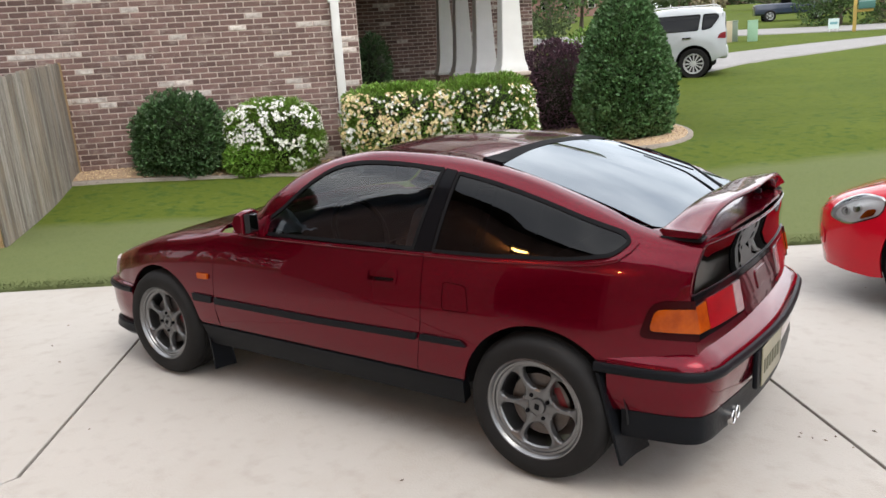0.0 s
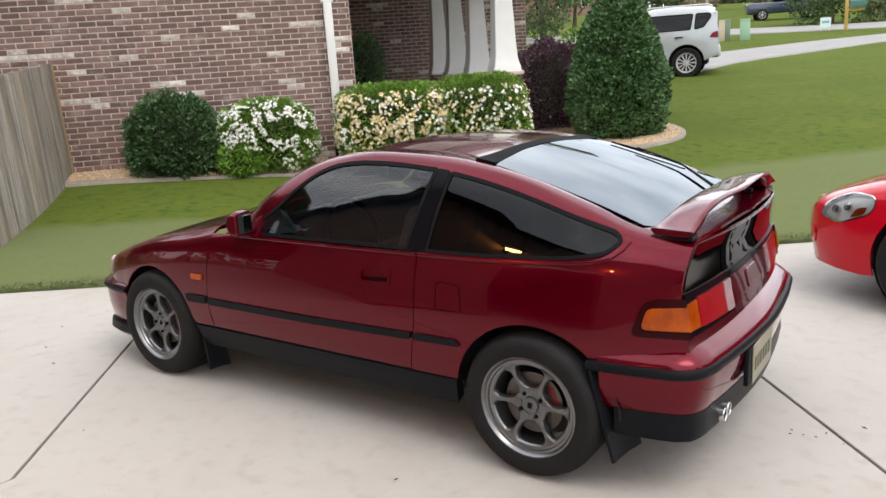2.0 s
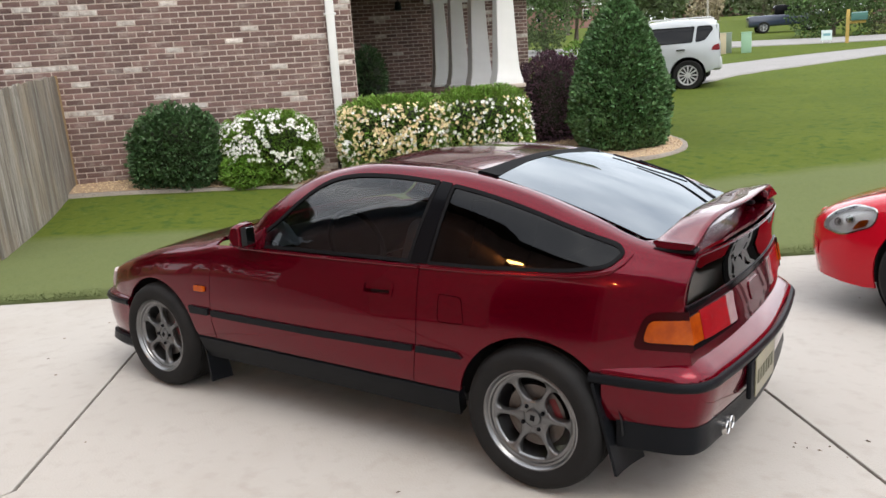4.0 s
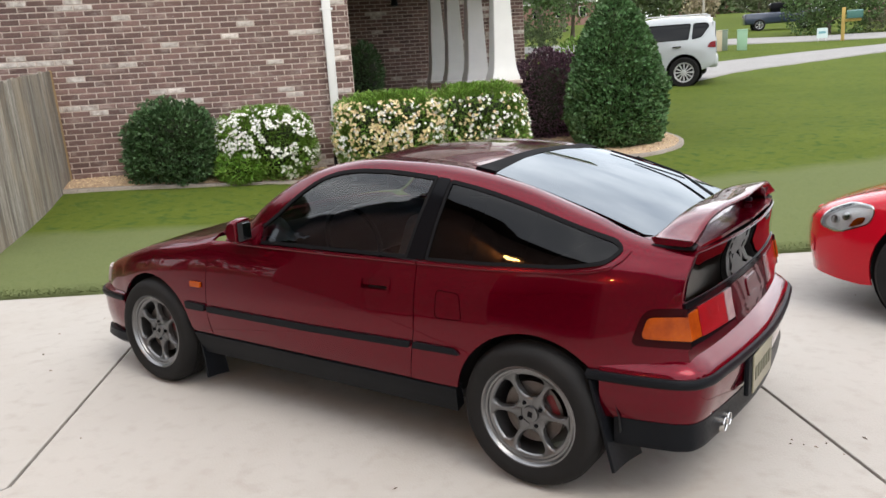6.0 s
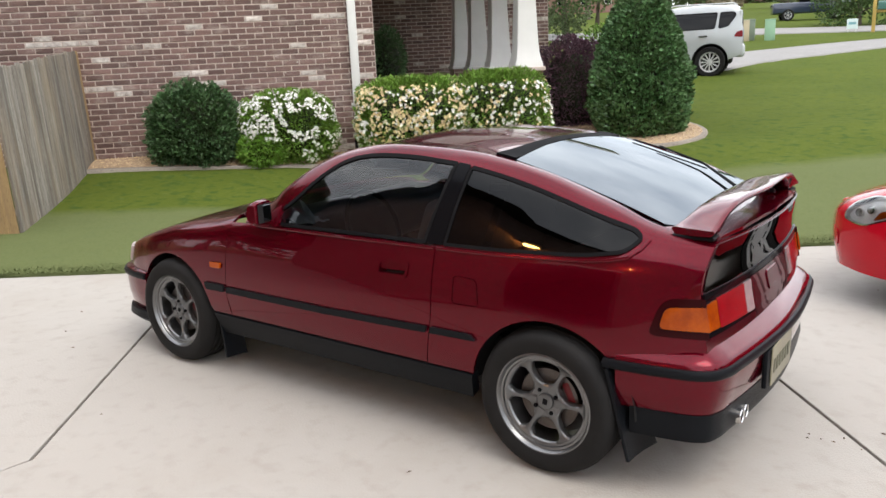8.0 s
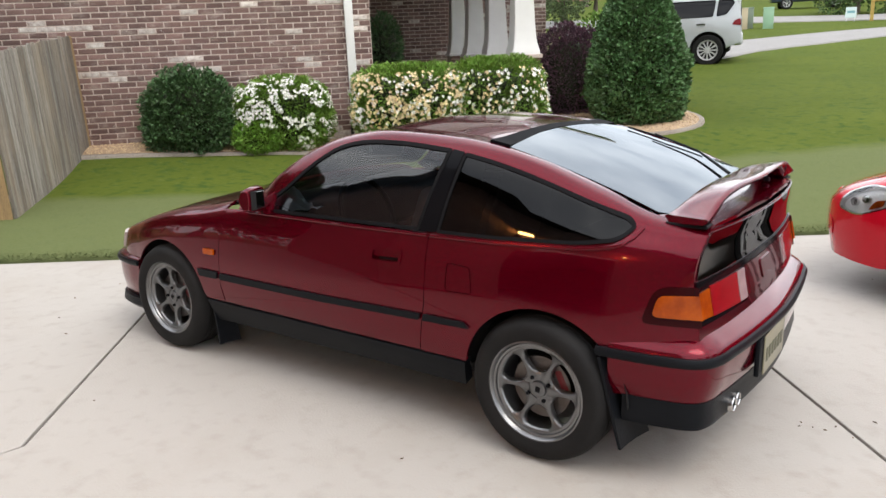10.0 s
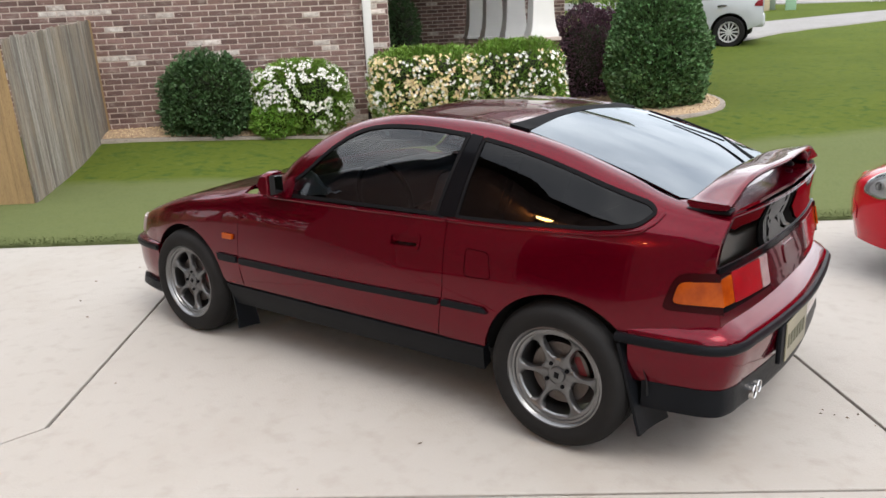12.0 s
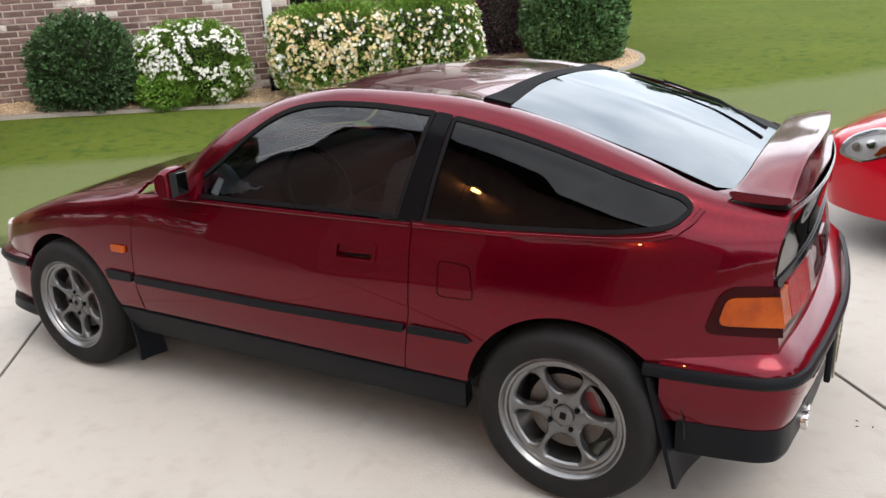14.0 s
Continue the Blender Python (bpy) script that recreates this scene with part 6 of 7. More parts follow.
def road_wheel(x, y, z, R, r, width, sgn, parent, spokes, mat_rim, hub_depth=0.02, label="black tyre", cover=False):
    """A tyre and a many-spoked wheel or wheel cover."""
    M = Matrix.Translation((x, y, z)) @ Matrix.Diagonal((1, -sgn, 1, 1))
    w = width / 2
    part("tyre", lathe_bm([(r, -w + 0.02), (r + 0.015, -w), (R - 0.03, -w - 0.004), (R - 0.008, -w + 0.02), (R, -w + 0.05), (R, w - 0.03), (R - 0.03, w), (r, w)], 56, "y", m=M), M_tyre, parent, label)
    rim = part("rim", lathe_bm([(r + 0.004, -w + 0.015), (r, -w + 0.004), (r - 0.012, -w + 0.008), (r - 0.02, -w + 0.04), (r - 0.03, w * 0.5)], 48, "y", m=M), mat_rim, parent)
    part("wheel_back", lathe_bm([(r - 0.028, w * 0.45), (0.0, w * 0.45)], 32, "y", m=M), M_inner, rim, "dark inside of the wheel")
    f = -w + hub_depth
    if cover:
        wheel_cover(r, f, spokes, M, mat_rim, rim)
        return
    for k in range(spokes):
        bm = bmesh.new()
        rows = [[bm.verts.new((sx * hw, y2, rr)) for sx, y2 in ((-1, f), (1, f), (1, f + 0.03), (-1, f + 0.03))] for rr, hw in ((r * 0.16, r * 0.06), (r * 0.5, r * 0.055), (r * 0.93, r * 0.10))]
        for a, b in zip(rows[:-1], rows[1:]):
            for j in range(4):
                bm.faces.new((a[j], a[(j + 1) % 4], b[(j + 1) % 4], b[j]))
        bm.transform(M @ Matrix.Rotation(2 * math.pi * k / spokes, 4, "Y"))
        bmesh.ops.recalc_face_normals(bm, faces=bm.faces[:])
        part("spoke", bm, mat_rim, rim)
    part("hub", lathe_bm([(0, f - 0.008), (r * 0.14, f - 0.006), (r * 0.22, f), (r * 0.24, f + 0.03)], 24, "y", m=M), mat_rim, rim)


M_lampwell = material("bright_lamp_well", (0.74, 0.74, 0.73), 0.35, 0.0, vary=(0.62, 0.62, 0.62), scale=20)
M_silver = material("silver_wheel", (0.62, 0.62, 0.62), 0.4, 0.4, vary=(0.54, 0.54, 0.54), scale=8)
M_pearl = car_paint("pearl_white_paint", (0.42, 0.44, 0.45), (0.48, 0.50, 0.51), 0.1)
M_redgloss = car_paint("bright_red_paint", (0.42, 0.003, 0.012), (0.48, 0.005, 0.018), 0.05)

# ---- white sport utility on the far driveway
SUV = knots_of([
    (-3.95, (.80, .40), (.84, .50), (.85, .65), (.85, .80), (.84, .95), (.80, 1.05), (.70, 1.10), (.4, 1.12), (0, 1.13)),
    (-3.0, (.95, .36), (.99, .50), (1.0, .70), (1.0, .90), (.97, 1.08), (.90, 1.18), (.75, 1.22), (.4, 1.25), (0, 1.26)),
    (-2.2, (.95, .34), (1.0, .50), (1.01, .75), (1.01, .95), (.98, 1.15), (.93, 1.26), (.82, 1.36), (.45, 1.42), (0, 1.44)),
    (-1.6, (.95, .34), (1.0, .50), (1.01, .75), (1.01, .98), (.98, 1.18), (.92, 1.42), (.82, 1.68), (.55, 1.76), (0, 1.79)),
    (-0.9, (.95, .34), (1.0, .50), (1.01, .75), (1.01, .98), (.98, 1.20), (.91, 1.48), (.80, 1.78), (.60, 1.86), (0, 1.90)),
    (0.3, (.95, .36), (1.0, .50), (1.01, .75), (1.01, 1.0), (.98, 1.22), (.90, 1.50), (.80, 1.78), (.60, 1.86), (0, 1.89)),
    (0.66, (.93, .42), (.98, .54), (.99, .75), (.98, 1.0), (.95, 1.22), (.87, 1.50), (.78, 1.75), (.58, 1.82), (0, 1.85)),
    (0.84, (.88, .50), (.93, .58), (.94, .75), (.93, 1.0), (.90, 1.22), (.82, 1.48), (.74, 1.70), (.55, 1.77), (0, 1.79)),
])


M_redlamp = material("dark_red_lens", (0.16, 0.002, 0.005), 0.2, spec=0.2)


def suv():
    v = thing("sport_utility_vehicle", "white sport utility vehicle parked on the far driveway", "car", at=(-5.592, 19.266, 0.735), turn=14.4)
    v.matrix_world = v.matrix_world @ Matrix.Scale(0.99, 4)
    fn = lambda x, s, lift=0.0: surface(x, s, lift, SUV)
    z = lambda pts, close=False: by_z(pts, close, SUV)
    win1 = rounded([(-1.35, 1.25), (0.10, 1.27), (0.16, 1.68), (-0.95, 1.68)], 0.05)
    win2 = rounded([(0.20, 1.27), (0.44, 1.32), (0.64, 1.60), (0.58, 1.68), (0.24, 1.68)], 0.05)
    arch = z(arc(0, 0.42, 0.47, 178, 2))
    farch = z(arc(-3.07, 0.42, 0.47, 178, 2))
    ol = z([(-3.94, 0.45)]) + farch + z([(-2.55, 0.40), (-0.50, 0.40)]) + arch + z([(0.52, 0.46), (0.76, 0.56), (0.82, 0.80), (0.82, 1.22), (0.73, 1.70)]) + [(0.71, 8.0), (-3.94, 8.0)]
    across("body", patch(ol, fn, [z(win1, True), z(win2, True)], step=(0.12, 0.4), flange=0.03), M_pearl, v)
    for w in (win1, win2):
        both_sides("side_window", patch(z(shrink(w, 0.0), True), fn, lift=-0.008, flange=0), M_dark_glass, v, "dark tinted glass")
        both_sides("window_trim", patch(z(shrink(w, -0.012), True), fn, [z(shrink(w, 0.014), True)], lift=0.004, step=(0.5, 3)), M_gloss_black, v)
    bm = bmesh.new()
    box_bm((0.10, 1.66, 1.15), (0.74, 0, 1.15), 0.05, 3, bm, Matrix())
    part("tailgate", bm, M_pearl, v)
    part("rear_bumper", box_bm((0.30, 1.86, 0.36), (0.73, 0, 0.68), 0.09, 4), M_pearl, v)
    part("interior", box_bm((2.6, 1.5, 0.9), (-0.5, 0, 1.15), 0.1, 2), M_inner, v)
    part("underbody", box_bm((4.3, 1.6, 0.35), (-1.6, 0, 0.50), 0.05, 2), M_inner, v)
    lampm = patch(z(rounded([(0.59, 1.04), (0.815, 1.02), (0.805, 1.20), (0.66, 1.16)], 0.04), True), fn, lift=0.015)
    both_sides("tail_lamp", lampm, M_redlamp, v, "red tail lamp")
    both_sides("door_handle", patch(z(rounded([(-0.30, 1.06), (-0.08, 1.065), (-0.08, 1.10), (-0.30, 1.095)], 0.012), True), fn, lift=0.03, flange=0.03), M_chrome, v)
    for sgn in (-1, 1):
        part("roof_rail", tube_bm([(-1.1, sgn * 0.66, 1.88), (-1.0, sgn * 0.66, 1.925), (0.55, sgn * 0.65, 1.915), (0.66, sgn * 0.65, 1.86)], 0.018, 8), M_silver, v)
        for x in (0.0, -3.07):
            road_wheel(x, sgn * 0.88, 0.40, 0.405, 0.265, 0.27, sgn, v, 12, M_silver, 0.03)
            part("wheel_housing", lathe_bm([(0.46, 0.0), (0.46, 0.2), (0.0, 0.22)], 28, "y", m=Matrix.Translation((x, sgn * 0.95, 0.42)) @ Matrix.Diagonal((1, -sgn, 1, 1))), M_inner, v)


suv()

# ---- bright red coupe beside
RED = knots_of([
    (-0.88, (.50, 0.300), (.54, 0.380), (.56, 0.414), (.56, 0.468), (.54, 0.522), (.46, 0.558), (.34, 0.576), (.17, 0.585), (0, 0.590)),
    (-0.78, (.66, 0.220), (.70, 0.320), (.72, 0.396), (.72, 0.486), (.70, 0.558), (.60, 0.603), (.44, 0.630), (.22, 0.643), (0, 0.648)),
    (-0.60, (.79, 0.180), (.82, 0.300), (.83, 0.419), (.825, 0.528), (.79, 0.619), (.68, 0.669), (.48, 0.696), (.24, 0.710), (0, 0.714)),
    (-0.35, (.85, 0.180), (.87, 0.320), (.88, 0.460), (.87, 0.589), (.84, 0.685), (.72, 0.741), (.50, 0.768), (.25, 0.782), (0, 0.787)),
    (0.10, (.86, 0.180), (.88, 0.340), (.89, 0.489), (.88, 0.639), (.85, 0.752), (.74, 0.813), (.52, 0.846), (.26, 0.860), (0, 0.865)),
    (0.60, (.86, .18), (.88, .34), (.89, .52), (.88, .70), (.85, .83), (.76, .90), (.56, .94), (.28, .96), (0, .97)),
    (1.10, (.86, .18), (.88, .34), (.89, .52), (.88, .72), (.85, .86), (.78, .98), (.66, 1.10), (.40, 1.16), (0, 1.18)),
    (1.70, (.86, .18), (.88, .34), (.89, .52), (.88, .72), (.85, .87), (.76, 1.06), (.63, 1.25), (.42, 1.29), (0, 1.31)),
    (2.40, (.86, .18), (.88, .34), (.89, .52), (.88, .72), (.85, .88), (.76, 1.05), (.64, 1.22), (.42, 1.27), (0, 1.29)),
    (3.30, (.82, .24), (.84, .36), (.85, .52), (.84, .74), (.80, .88), (.72, .94), (.60, 1.00), (.40, 1.03), (0, 1.04)),
])


def red_car():
    v = thing("red_car", "bright red coupe parked beside the dark red one", "car", at=RED_AT, turn=RED_TURN)
    v.matrix_world = TILT @ v.matrix_world @ Matrix.Scale(1.05, 4)
    fn = lambda x, s, lift=0.0: surface(x, s, lift, RED)
    z = lambda pts, close=False: by_z(pts, close, RED)
    yy = lambda pts: by_y(pts, RED)
    lamp_ol = rounded([(-0.70, 0.525), (-0.55, 0.495), (-0.35, 0.575), (-0.33, 0.675), (-0.50, 0.680), (-0.65, 0.615)], 0.06, 0.02)
    win = rounded([(0.95, 0.90), (2.35, 0.91), (2.25, 1.12), (1.75, 1.22), (1.5, 1.18)], 0.06)
    ol = z([(-0.855, 0.30), (-0.78, 0.22), (-0.40, 0.20)]) + z(arc(0, 0.31, 0.345, 197, -17)) + z([(0.40, 0.20), (2.2, 0.20)]) + z(arc(2.56, 0.31, 0.345, 197, -17)) + z([(3.0, 0.26), (3.28, 0.40), (3.28, 0.85)]) + [(3.28, 8.0), (1.35, 8.0)]
    ol += yy([(1.33, 0.05), (1.30, 0.4), (1.1, 0.68), (0.85, 0.70), (0.62, 0.40), (0.58, 0.05)]) + [(0.58, 8.0), (-0.862, 8.0)]
    across("body", patch(ol, fn, [z(lamp_ol, True), z(win, True)], step=(0.07, 0.3)), M_redgloss, v)
    both_sides("side_window", patch(z(win, True), fn, lift=-0.006, flange=0), M_dark_glass, v, "dark side glass")
    scr = yy([(1.10, 0.67), (1.30, 0.40), (1.33, 0.05)]) + [(1.34, 8.0), (0.60, 8.0)] + yy([(0.60, 0.05), (0.64, 0.40), (0.86, 0.69)])
    across("windscreen", patch(scr, fn, lift=-0.004, flange=0), M_dark_glass, v, "dark windscreen")
    for i, m in enumerate((1, 2)):
        k = (lambda q: q) if i == 0 else (lambda q: flip(*q))
        b = k(patch(z(shrink(lamp_ol, -0.004), True), fn, lift=-0.030, flange=0, step=(0.03, 0.15)))
        lamp = put("headlamp", mesh_of("headlamp", b[0], b[1], M_lampwell, normals=b[2]), v, "clear oval headlamp with an amber indicator")
        r = k(patch(z(shrink(lamp_ol, -0.003), True), fn, [z(shrink(lamp_ol, 0.005), True)], lift=0.003, flange=0.035, step=(0.4, 2)))
        put("lamp_bezel", mesh_of("lamp_bezel", r[0], r[1], M_chrome, normals=r[2]), lamp, "bright lamp bezel")
        a = k(patch(z(rounded([(-0.50, 0.535), (-0.42, 0.565), (-0.40, 0.61), (-0.46, 0.595)], 0.02), True), fn, lift=-0.018, flange=0.012, step=(0.03, 0.15)))
        put("indicator", mesh_of("indicator", a[0], a[1], M_amber, normals=a[2]), lamp, "amber indicator")
        for cx, cz in ((-0.60, 0.572), (-0.52, 0.600)):
            o = k(patch(z(arc(cx, cz, 0.026, 0, 340, 16), True), fn, lift=-0.012, flange=0.02, step=(0.03, 0.15)))
            put("reflector", mesh_of("reflector", o[0], o[1], M_chrome, normals=o[2]), lamp)
        g = k(patch(z(shrink(lamp_ol, 0.002), True), fn, lift=0.001, flange=0, step=(0.03, 0.15)))
        put("lens", mesh_of("lens", g[0], g[1], M_clear, normals=g[2]), lamp, "clear lens")
        q = k(patch(z(rounded([(-0.80, 0.36), (-0.73, 0.33), (-0.72, 0.42), (-0.785, 0.47)], 0.03), True), fn, lift=0.003, flange=0.004, step=(0.05, 0.2)))
        put("bumper_vent", mesh_of("bumper_vent", q[0], q[1], M_redgloss, normals=q[2]), v)
    part("nose", box_bm((0.10, 0.98, 0.30), (-0.835, 0, 0.44), 0.045, 4), M_redgloss, v)
    part("chin", box_bm((0.40, 1.20, 0.06), (-0.45, 0, 0.200), 0.02, 2), M_black, v, "black chin under the bumper")
    part("interior", box_bm((2.2, 1.3, 0.75), (1.7, 0, 0.60), 0.1, 2), M_inner, v)
    part("underbody", box_bm((3.6, 1.25, 0.25), (1.2, 0, 0.34), 0.05, 2), M_inner, v)
    for sgn in (-1, 1):
        for x in (0.0, 2.56):
            road_wheel(x, sgn * 0.80, 0.31, 0.315, 0.215, 0.20, sgn, v, 10, M_silver, 0.02, cover=True)
            part("wheel_housing", lathe_bm([(0.345, 0.0), (0.345, 0.2), (0.0, 0.22)], 28, "y", m=Matrix.Translation((x, sgn * 0.84, 0.32)) @ Matrix.Diagonal((1, -sgn, 1, 1))), M_inner, v)


M_clear = pane("clear_lens_glass", (0.92, 0.93, 0.93), 1.45)
RED_AT, RED_TURN = (1.504, 2.721, 0.0), -18.9
red_car()

# ---- dark pickup far off
def pickup():
    x, y = -10.85, 58.1
    v = thing("pickup_truck", "dark blue pickup parked on the road far off", "car", at=(x, y, height(x, y)), turn=20)
    mb = material("dark_blue_paint", (0.02, 0.03, 0.06), 0.3, coat=1.0)
    part("body", box_bm((5.0, 1.9, 0.75), (0, 0, 0.85), 0.12, 3), mb, v)
    part("cab", box_bm((2.0, 1.75, 0.75), (0.2, 0, 1.5), 0.18, 3), M_gloss_black, v)
    for sx in (-1.5, 1.6):
        for sgn in (-1, 1):
            road_wheel(sx, sgn * 0.85, 0.40, 0.40, 0.25, 0.25, sgn, v, 6, M_silver)


pickup()

# ---------------------------------------------------------------- far driveway, road, street things
M_road = material("pale_road", (0.27, 0.262, 0.25), 0.95, spec=0.1, vary=(0.32, 0.31, 0.30), scale=1.0, fine=(0.23, 0.22, 0.215), bump=0.2, bump_scale=60)


def ribbon(name, label, left, right, mat, lift):
    """A strip laid on the slope between two plan lines of (along, uphill) points."""
    a, b = np.array(left, float), np.array(right, float)
    t = np.linspace(0, 1, 60)
    ua, ub = np.linspace(0, 1, len(a)), np.linspace(0, 1, len(b))
    A, B = spline(np.column_stack([ua, a]), t), spline(np.column_stack([ub, b]), t)
    V, F = [], []
    for p, q in zip(A, B):
        for k in range(9):
            e, d = p + (q - p) * k / 8
            x, y = plan(e, d)
            V.append((x, y, height(x, y) + lift))
    for i in range(59):
        for k in range(8):
            c = i * 9 + k
            F.append((c, c + 9, c + 10, c + 1))
    o = put(name, mesh_of(name, V, F, mat))
    z = [f.normal.z for f in o.data.polygons]
    if sum(z) < 0:
        o.data.flip_normals()
    m = o.modifiers.new("thickness", "SOLIDIFY")
    m.thickness, m.offset = 0.12, -1
    return tagged(o, label, name.replace("_", " "), kind="structure")


ribbon("far_driveway", "pale concrete driveway of the house next door", [(4.80, 14.04), (10.91, 15.24), (14.13, 17.98), (16.85, 19.72), (20.01, 21.72), (22.37, 23.25), (28.42, 26.29), (36.78, 28.93)], [(5.22, 20.80), (12.04, 21.23), (16.46, 23.75), (19.99, 25.83), (22.75, 27.08), (25.49, 28.18), (30.63, 30.39), (39.02, 32.88)], M_road, 0.06)
ribbon("road", "pale grey residential road", [(-38.53, 46.98), (2.34, 40.45), (16.57, 36.99), (25.64, 33.54), (32.78, 32.19), (73.88, 26.51)], [(-38.07, 54.11), (2.83, 48.14), (17.04, 44.24), (27.01, 38.85), (35.18, 37.32), (76.11, 31.79)], M_road, 0.07)


def utility_box(e, d, w, h, color, label):
    x, y = plan(e, d)
    u = thing("utility_box", label, "utility box", at=(x, y, height(x, y)), turn=15)
    m = material("utility_paint", color, 0.6, vary=tuple(c * 0.85 for c in color), scale=4)
    part("cabinet", box_bm((w, w * 0.8, h), (0, 0, h / 2), 0.03, 2), m, u)
    part("lid", box_bm((w * 1.06, w * 0.86, 0.06), (0, 0, h), 0.02, 2), m, u)


utility_box(18.85, 30.6, 0.36, 0.95, (0.50, 0.42, 0.28), "tan utility pedestal on the verge")
utility_box(19.21, 31.14, 0.62, 0.95, (0.20, 0.25, 0.19), "dull green transformer cabinet on the verge")
utility_box(19.95, 30.45, 0.45, 0.95, (0.28, 0.45, 0.30), "light green utility cabinet on the verge")


def yard_sign():
    x, y = plan(25.37, 33.22)
    s = thing("yard_sign", "small pale yard sign on two stakes", "sign", at=(x, y, height(x, y)), turn=20)
    part("panel", box_bm((0.50, 0.03, 0.50), (0, 0, 0.45), 0.004, 1), material("pale_sign", (0.62, 0.72, 0.72), 0.5), s)
    for sx in (-0.18, 0.18):
        part("stake", tube_bm([(sx, 0, -0.05), (sx, 0, 0.4)], 0.012, 6), M_silver, s)
    part("mark", box_bm((0.34, 0.006, 0.12), (0, -0.018, 0.48), 0.001, 1), material("sign_mark", (0.18, 0.38, 0.42), 0.6), s, "plain teal bar")


yard_sign()


def mailbox():
    x, y = plan(26.16, 32.73)
    s = thing("mailbox", "dark green mailbox on a yellow wooden post", "mailbox", at=(x, y, height(x, y)), turn=8)
    wood = material("yellow_post_wood", (0.52, 0.36, 0.10), 0.8, vary=(0.42, 0.28, 0.08), scale=6)
    part("post", box_bm((0.16, 0.16, 1.7), (0, 0, 0.80), 0.01), wood, s)
    part("arm", box_bm((0.8, 0.14, 0.14), (0.40, 0, 1.02), 0.01), wood, s)
    bm = bmesh.new()
    rings = []
    for xx in (0.14, 0.86):
        rings.append([bm.verts.new((xx, 0.22 * c, 1.10 + h)) for c, h in ((-1, 0), (1, 0), (1, 0.22), (0.7, 0.34), (0, 0.40), (-0.7, 0.34), (-1, 0.22))])
    for j in range(7):
        bm.faces.new((rings[0][j], rings[0][(j + 1) % 7], rings[1][(j + 1) % 7], rings[1][j]))
    bm.faces.new(rings[0])
    bm.faces.new(rings[1])
    bmesh.ops.recalc_face_normals(bm, faces=bm.faces[:])
    part("box", bm, material("dark_green_enamel", (0.02, 0.10, 0.075), 0.35), s, "dark green metal box")


mailbox()

# ---------------------------------------------------------------- trees and shrubs in the distance
M_bark = material("grey_bark", (0.10, 0.08, 0.06), 0.95, vary=(0.16, 0.13, 0.10), scale=6, bump=0.6, bump_scale=25, stretch=(4, 4, 0.6))
M_leaf_tree = foliage_mat("tree_leaf", (0.045, 0.085, 0.022), (0.080, 0.135, 0.032), rough=0.6)
M_leaf_far = foliage_mat("far_tree_leaf", (0.065, 0.095, 0.035), (0.10, 0.14, 0.05), rough=0.7)
M_leaf_grey = foliage_mat("grey_green_leaf", (0.080, 0.10, 0.045), (0.12, 0.135, 0.065), rough=0.7)


def tree(x, y, tall, wide, leaf, count, leaf_size, seed, label, low=0.25, power=2.0, name="tree", category="tree", solid=False):
    """A tapered trunk with limbs and a crown of leaf clumps."""
    rng = random.Random(seed)
    g = height(x, y)
    t = thing(name, label, category, at=(x, y, g))
    top = tall * 0.82
    part("trunk", tube_bm([(0, 0, -0.3), (0.02 * tall * rng.uniform(-1, 1), 0, tall * 0.3), (0.03 * tall * rng.uniform(-1, 1), 0.02 * tall, top)], [0.032 * tall, 0.022 * tall, 0.005 * tall], 10), M_bark, t)
    V, F = [], []
    P, N = [], []
    for k in range(11):
        a, h = rng.uniform(0, 6.28), rng.uniform(low + 0.05, 0.8) * tall
        reach = wide * 0.5 * rng.uniform(0.55, 0.95)
        end = Vector((math.cos(a) * reach, math.sin(a) * reach, h + 0.14 * tall))
        if k < 7:
            part("limb", tube_bm([(0, 0, h * 0.85), tuple(end * 0.5 + Vector((0, 0, h * 0.45))), tuple(end)], [0.010 * tall, 0.007 * tall, 0.003 * tall], 6), M_bark, t)
    clumps = 34
    for k in range(clumps):
        u, a = rng.random(), rng.uniform(0, 6.283)
        z = tall * (low + (1 - low) * u)
        prof = math.sin(min(1, (u * 0.92 + 0.12)) * math.pi) ** (1 / power)
        rr = wide * 0.5 * prof * math.sqrt(rng.uniform(0.15, 1))
        c = Vector((math.cos(a) * rr, math.sin(a) * rr, z))
        cr = wide * rng.uniform(0.12, 0.21)
        n = count // clumps
        p, q = blob_points(n, c, (cr, cr, cr * 0.75), lump=0.3, depth=0.5, seed=seed + k, rng=rng)
        P += p
        N += q
    stuff_mesh("crown", leaves(P, N, leaf_size, 0.45, rng=rng), leaf, t)
    # dark solid blocks the sky and stands in for shade within the crown
    if solid:
        core((0, 0, tall * (0.5 + low / 2)), (wide * 0.5, wide * 0.5, tall * (0.5 - low / 2)), M_stem_and_shade, t, lump=0.35, seed=seed, shrinkage=0.9)
    return t


tree(-21.11, 40.90, 8.5, 4.2, M_leaf_far, 5200, 0.16, 21, "tall olive-green tree behind the house", low=0.04, power=1.4)
tree(-16.82, 35.97, 9.5, 6.4, M_leaf_tree, 8200, 0.17, 22, "broad green tree beyond the far driveway", low=0.24)
tree(-34.42, 71.86, 11, 8.0, M_leaf_tree, 5200, 0.28, 23, "green tree across the road", low=0.2)
tree(-6.40, 49.30, 5.2, 5.0, M_leaf_tree, 6500, 0.17, 24, "large dense dark shrub beyond the road", low=0.02, power=1.3, name="large_shrub", category="shrub")
tree(-3.73, 50.75, 1.5, 3.2, M_leaf_grey, 2200, 0.12, 25, "low reddish shrub beyond the road", low=0.02, power=1.2, name="low_shrub", category="shrub")
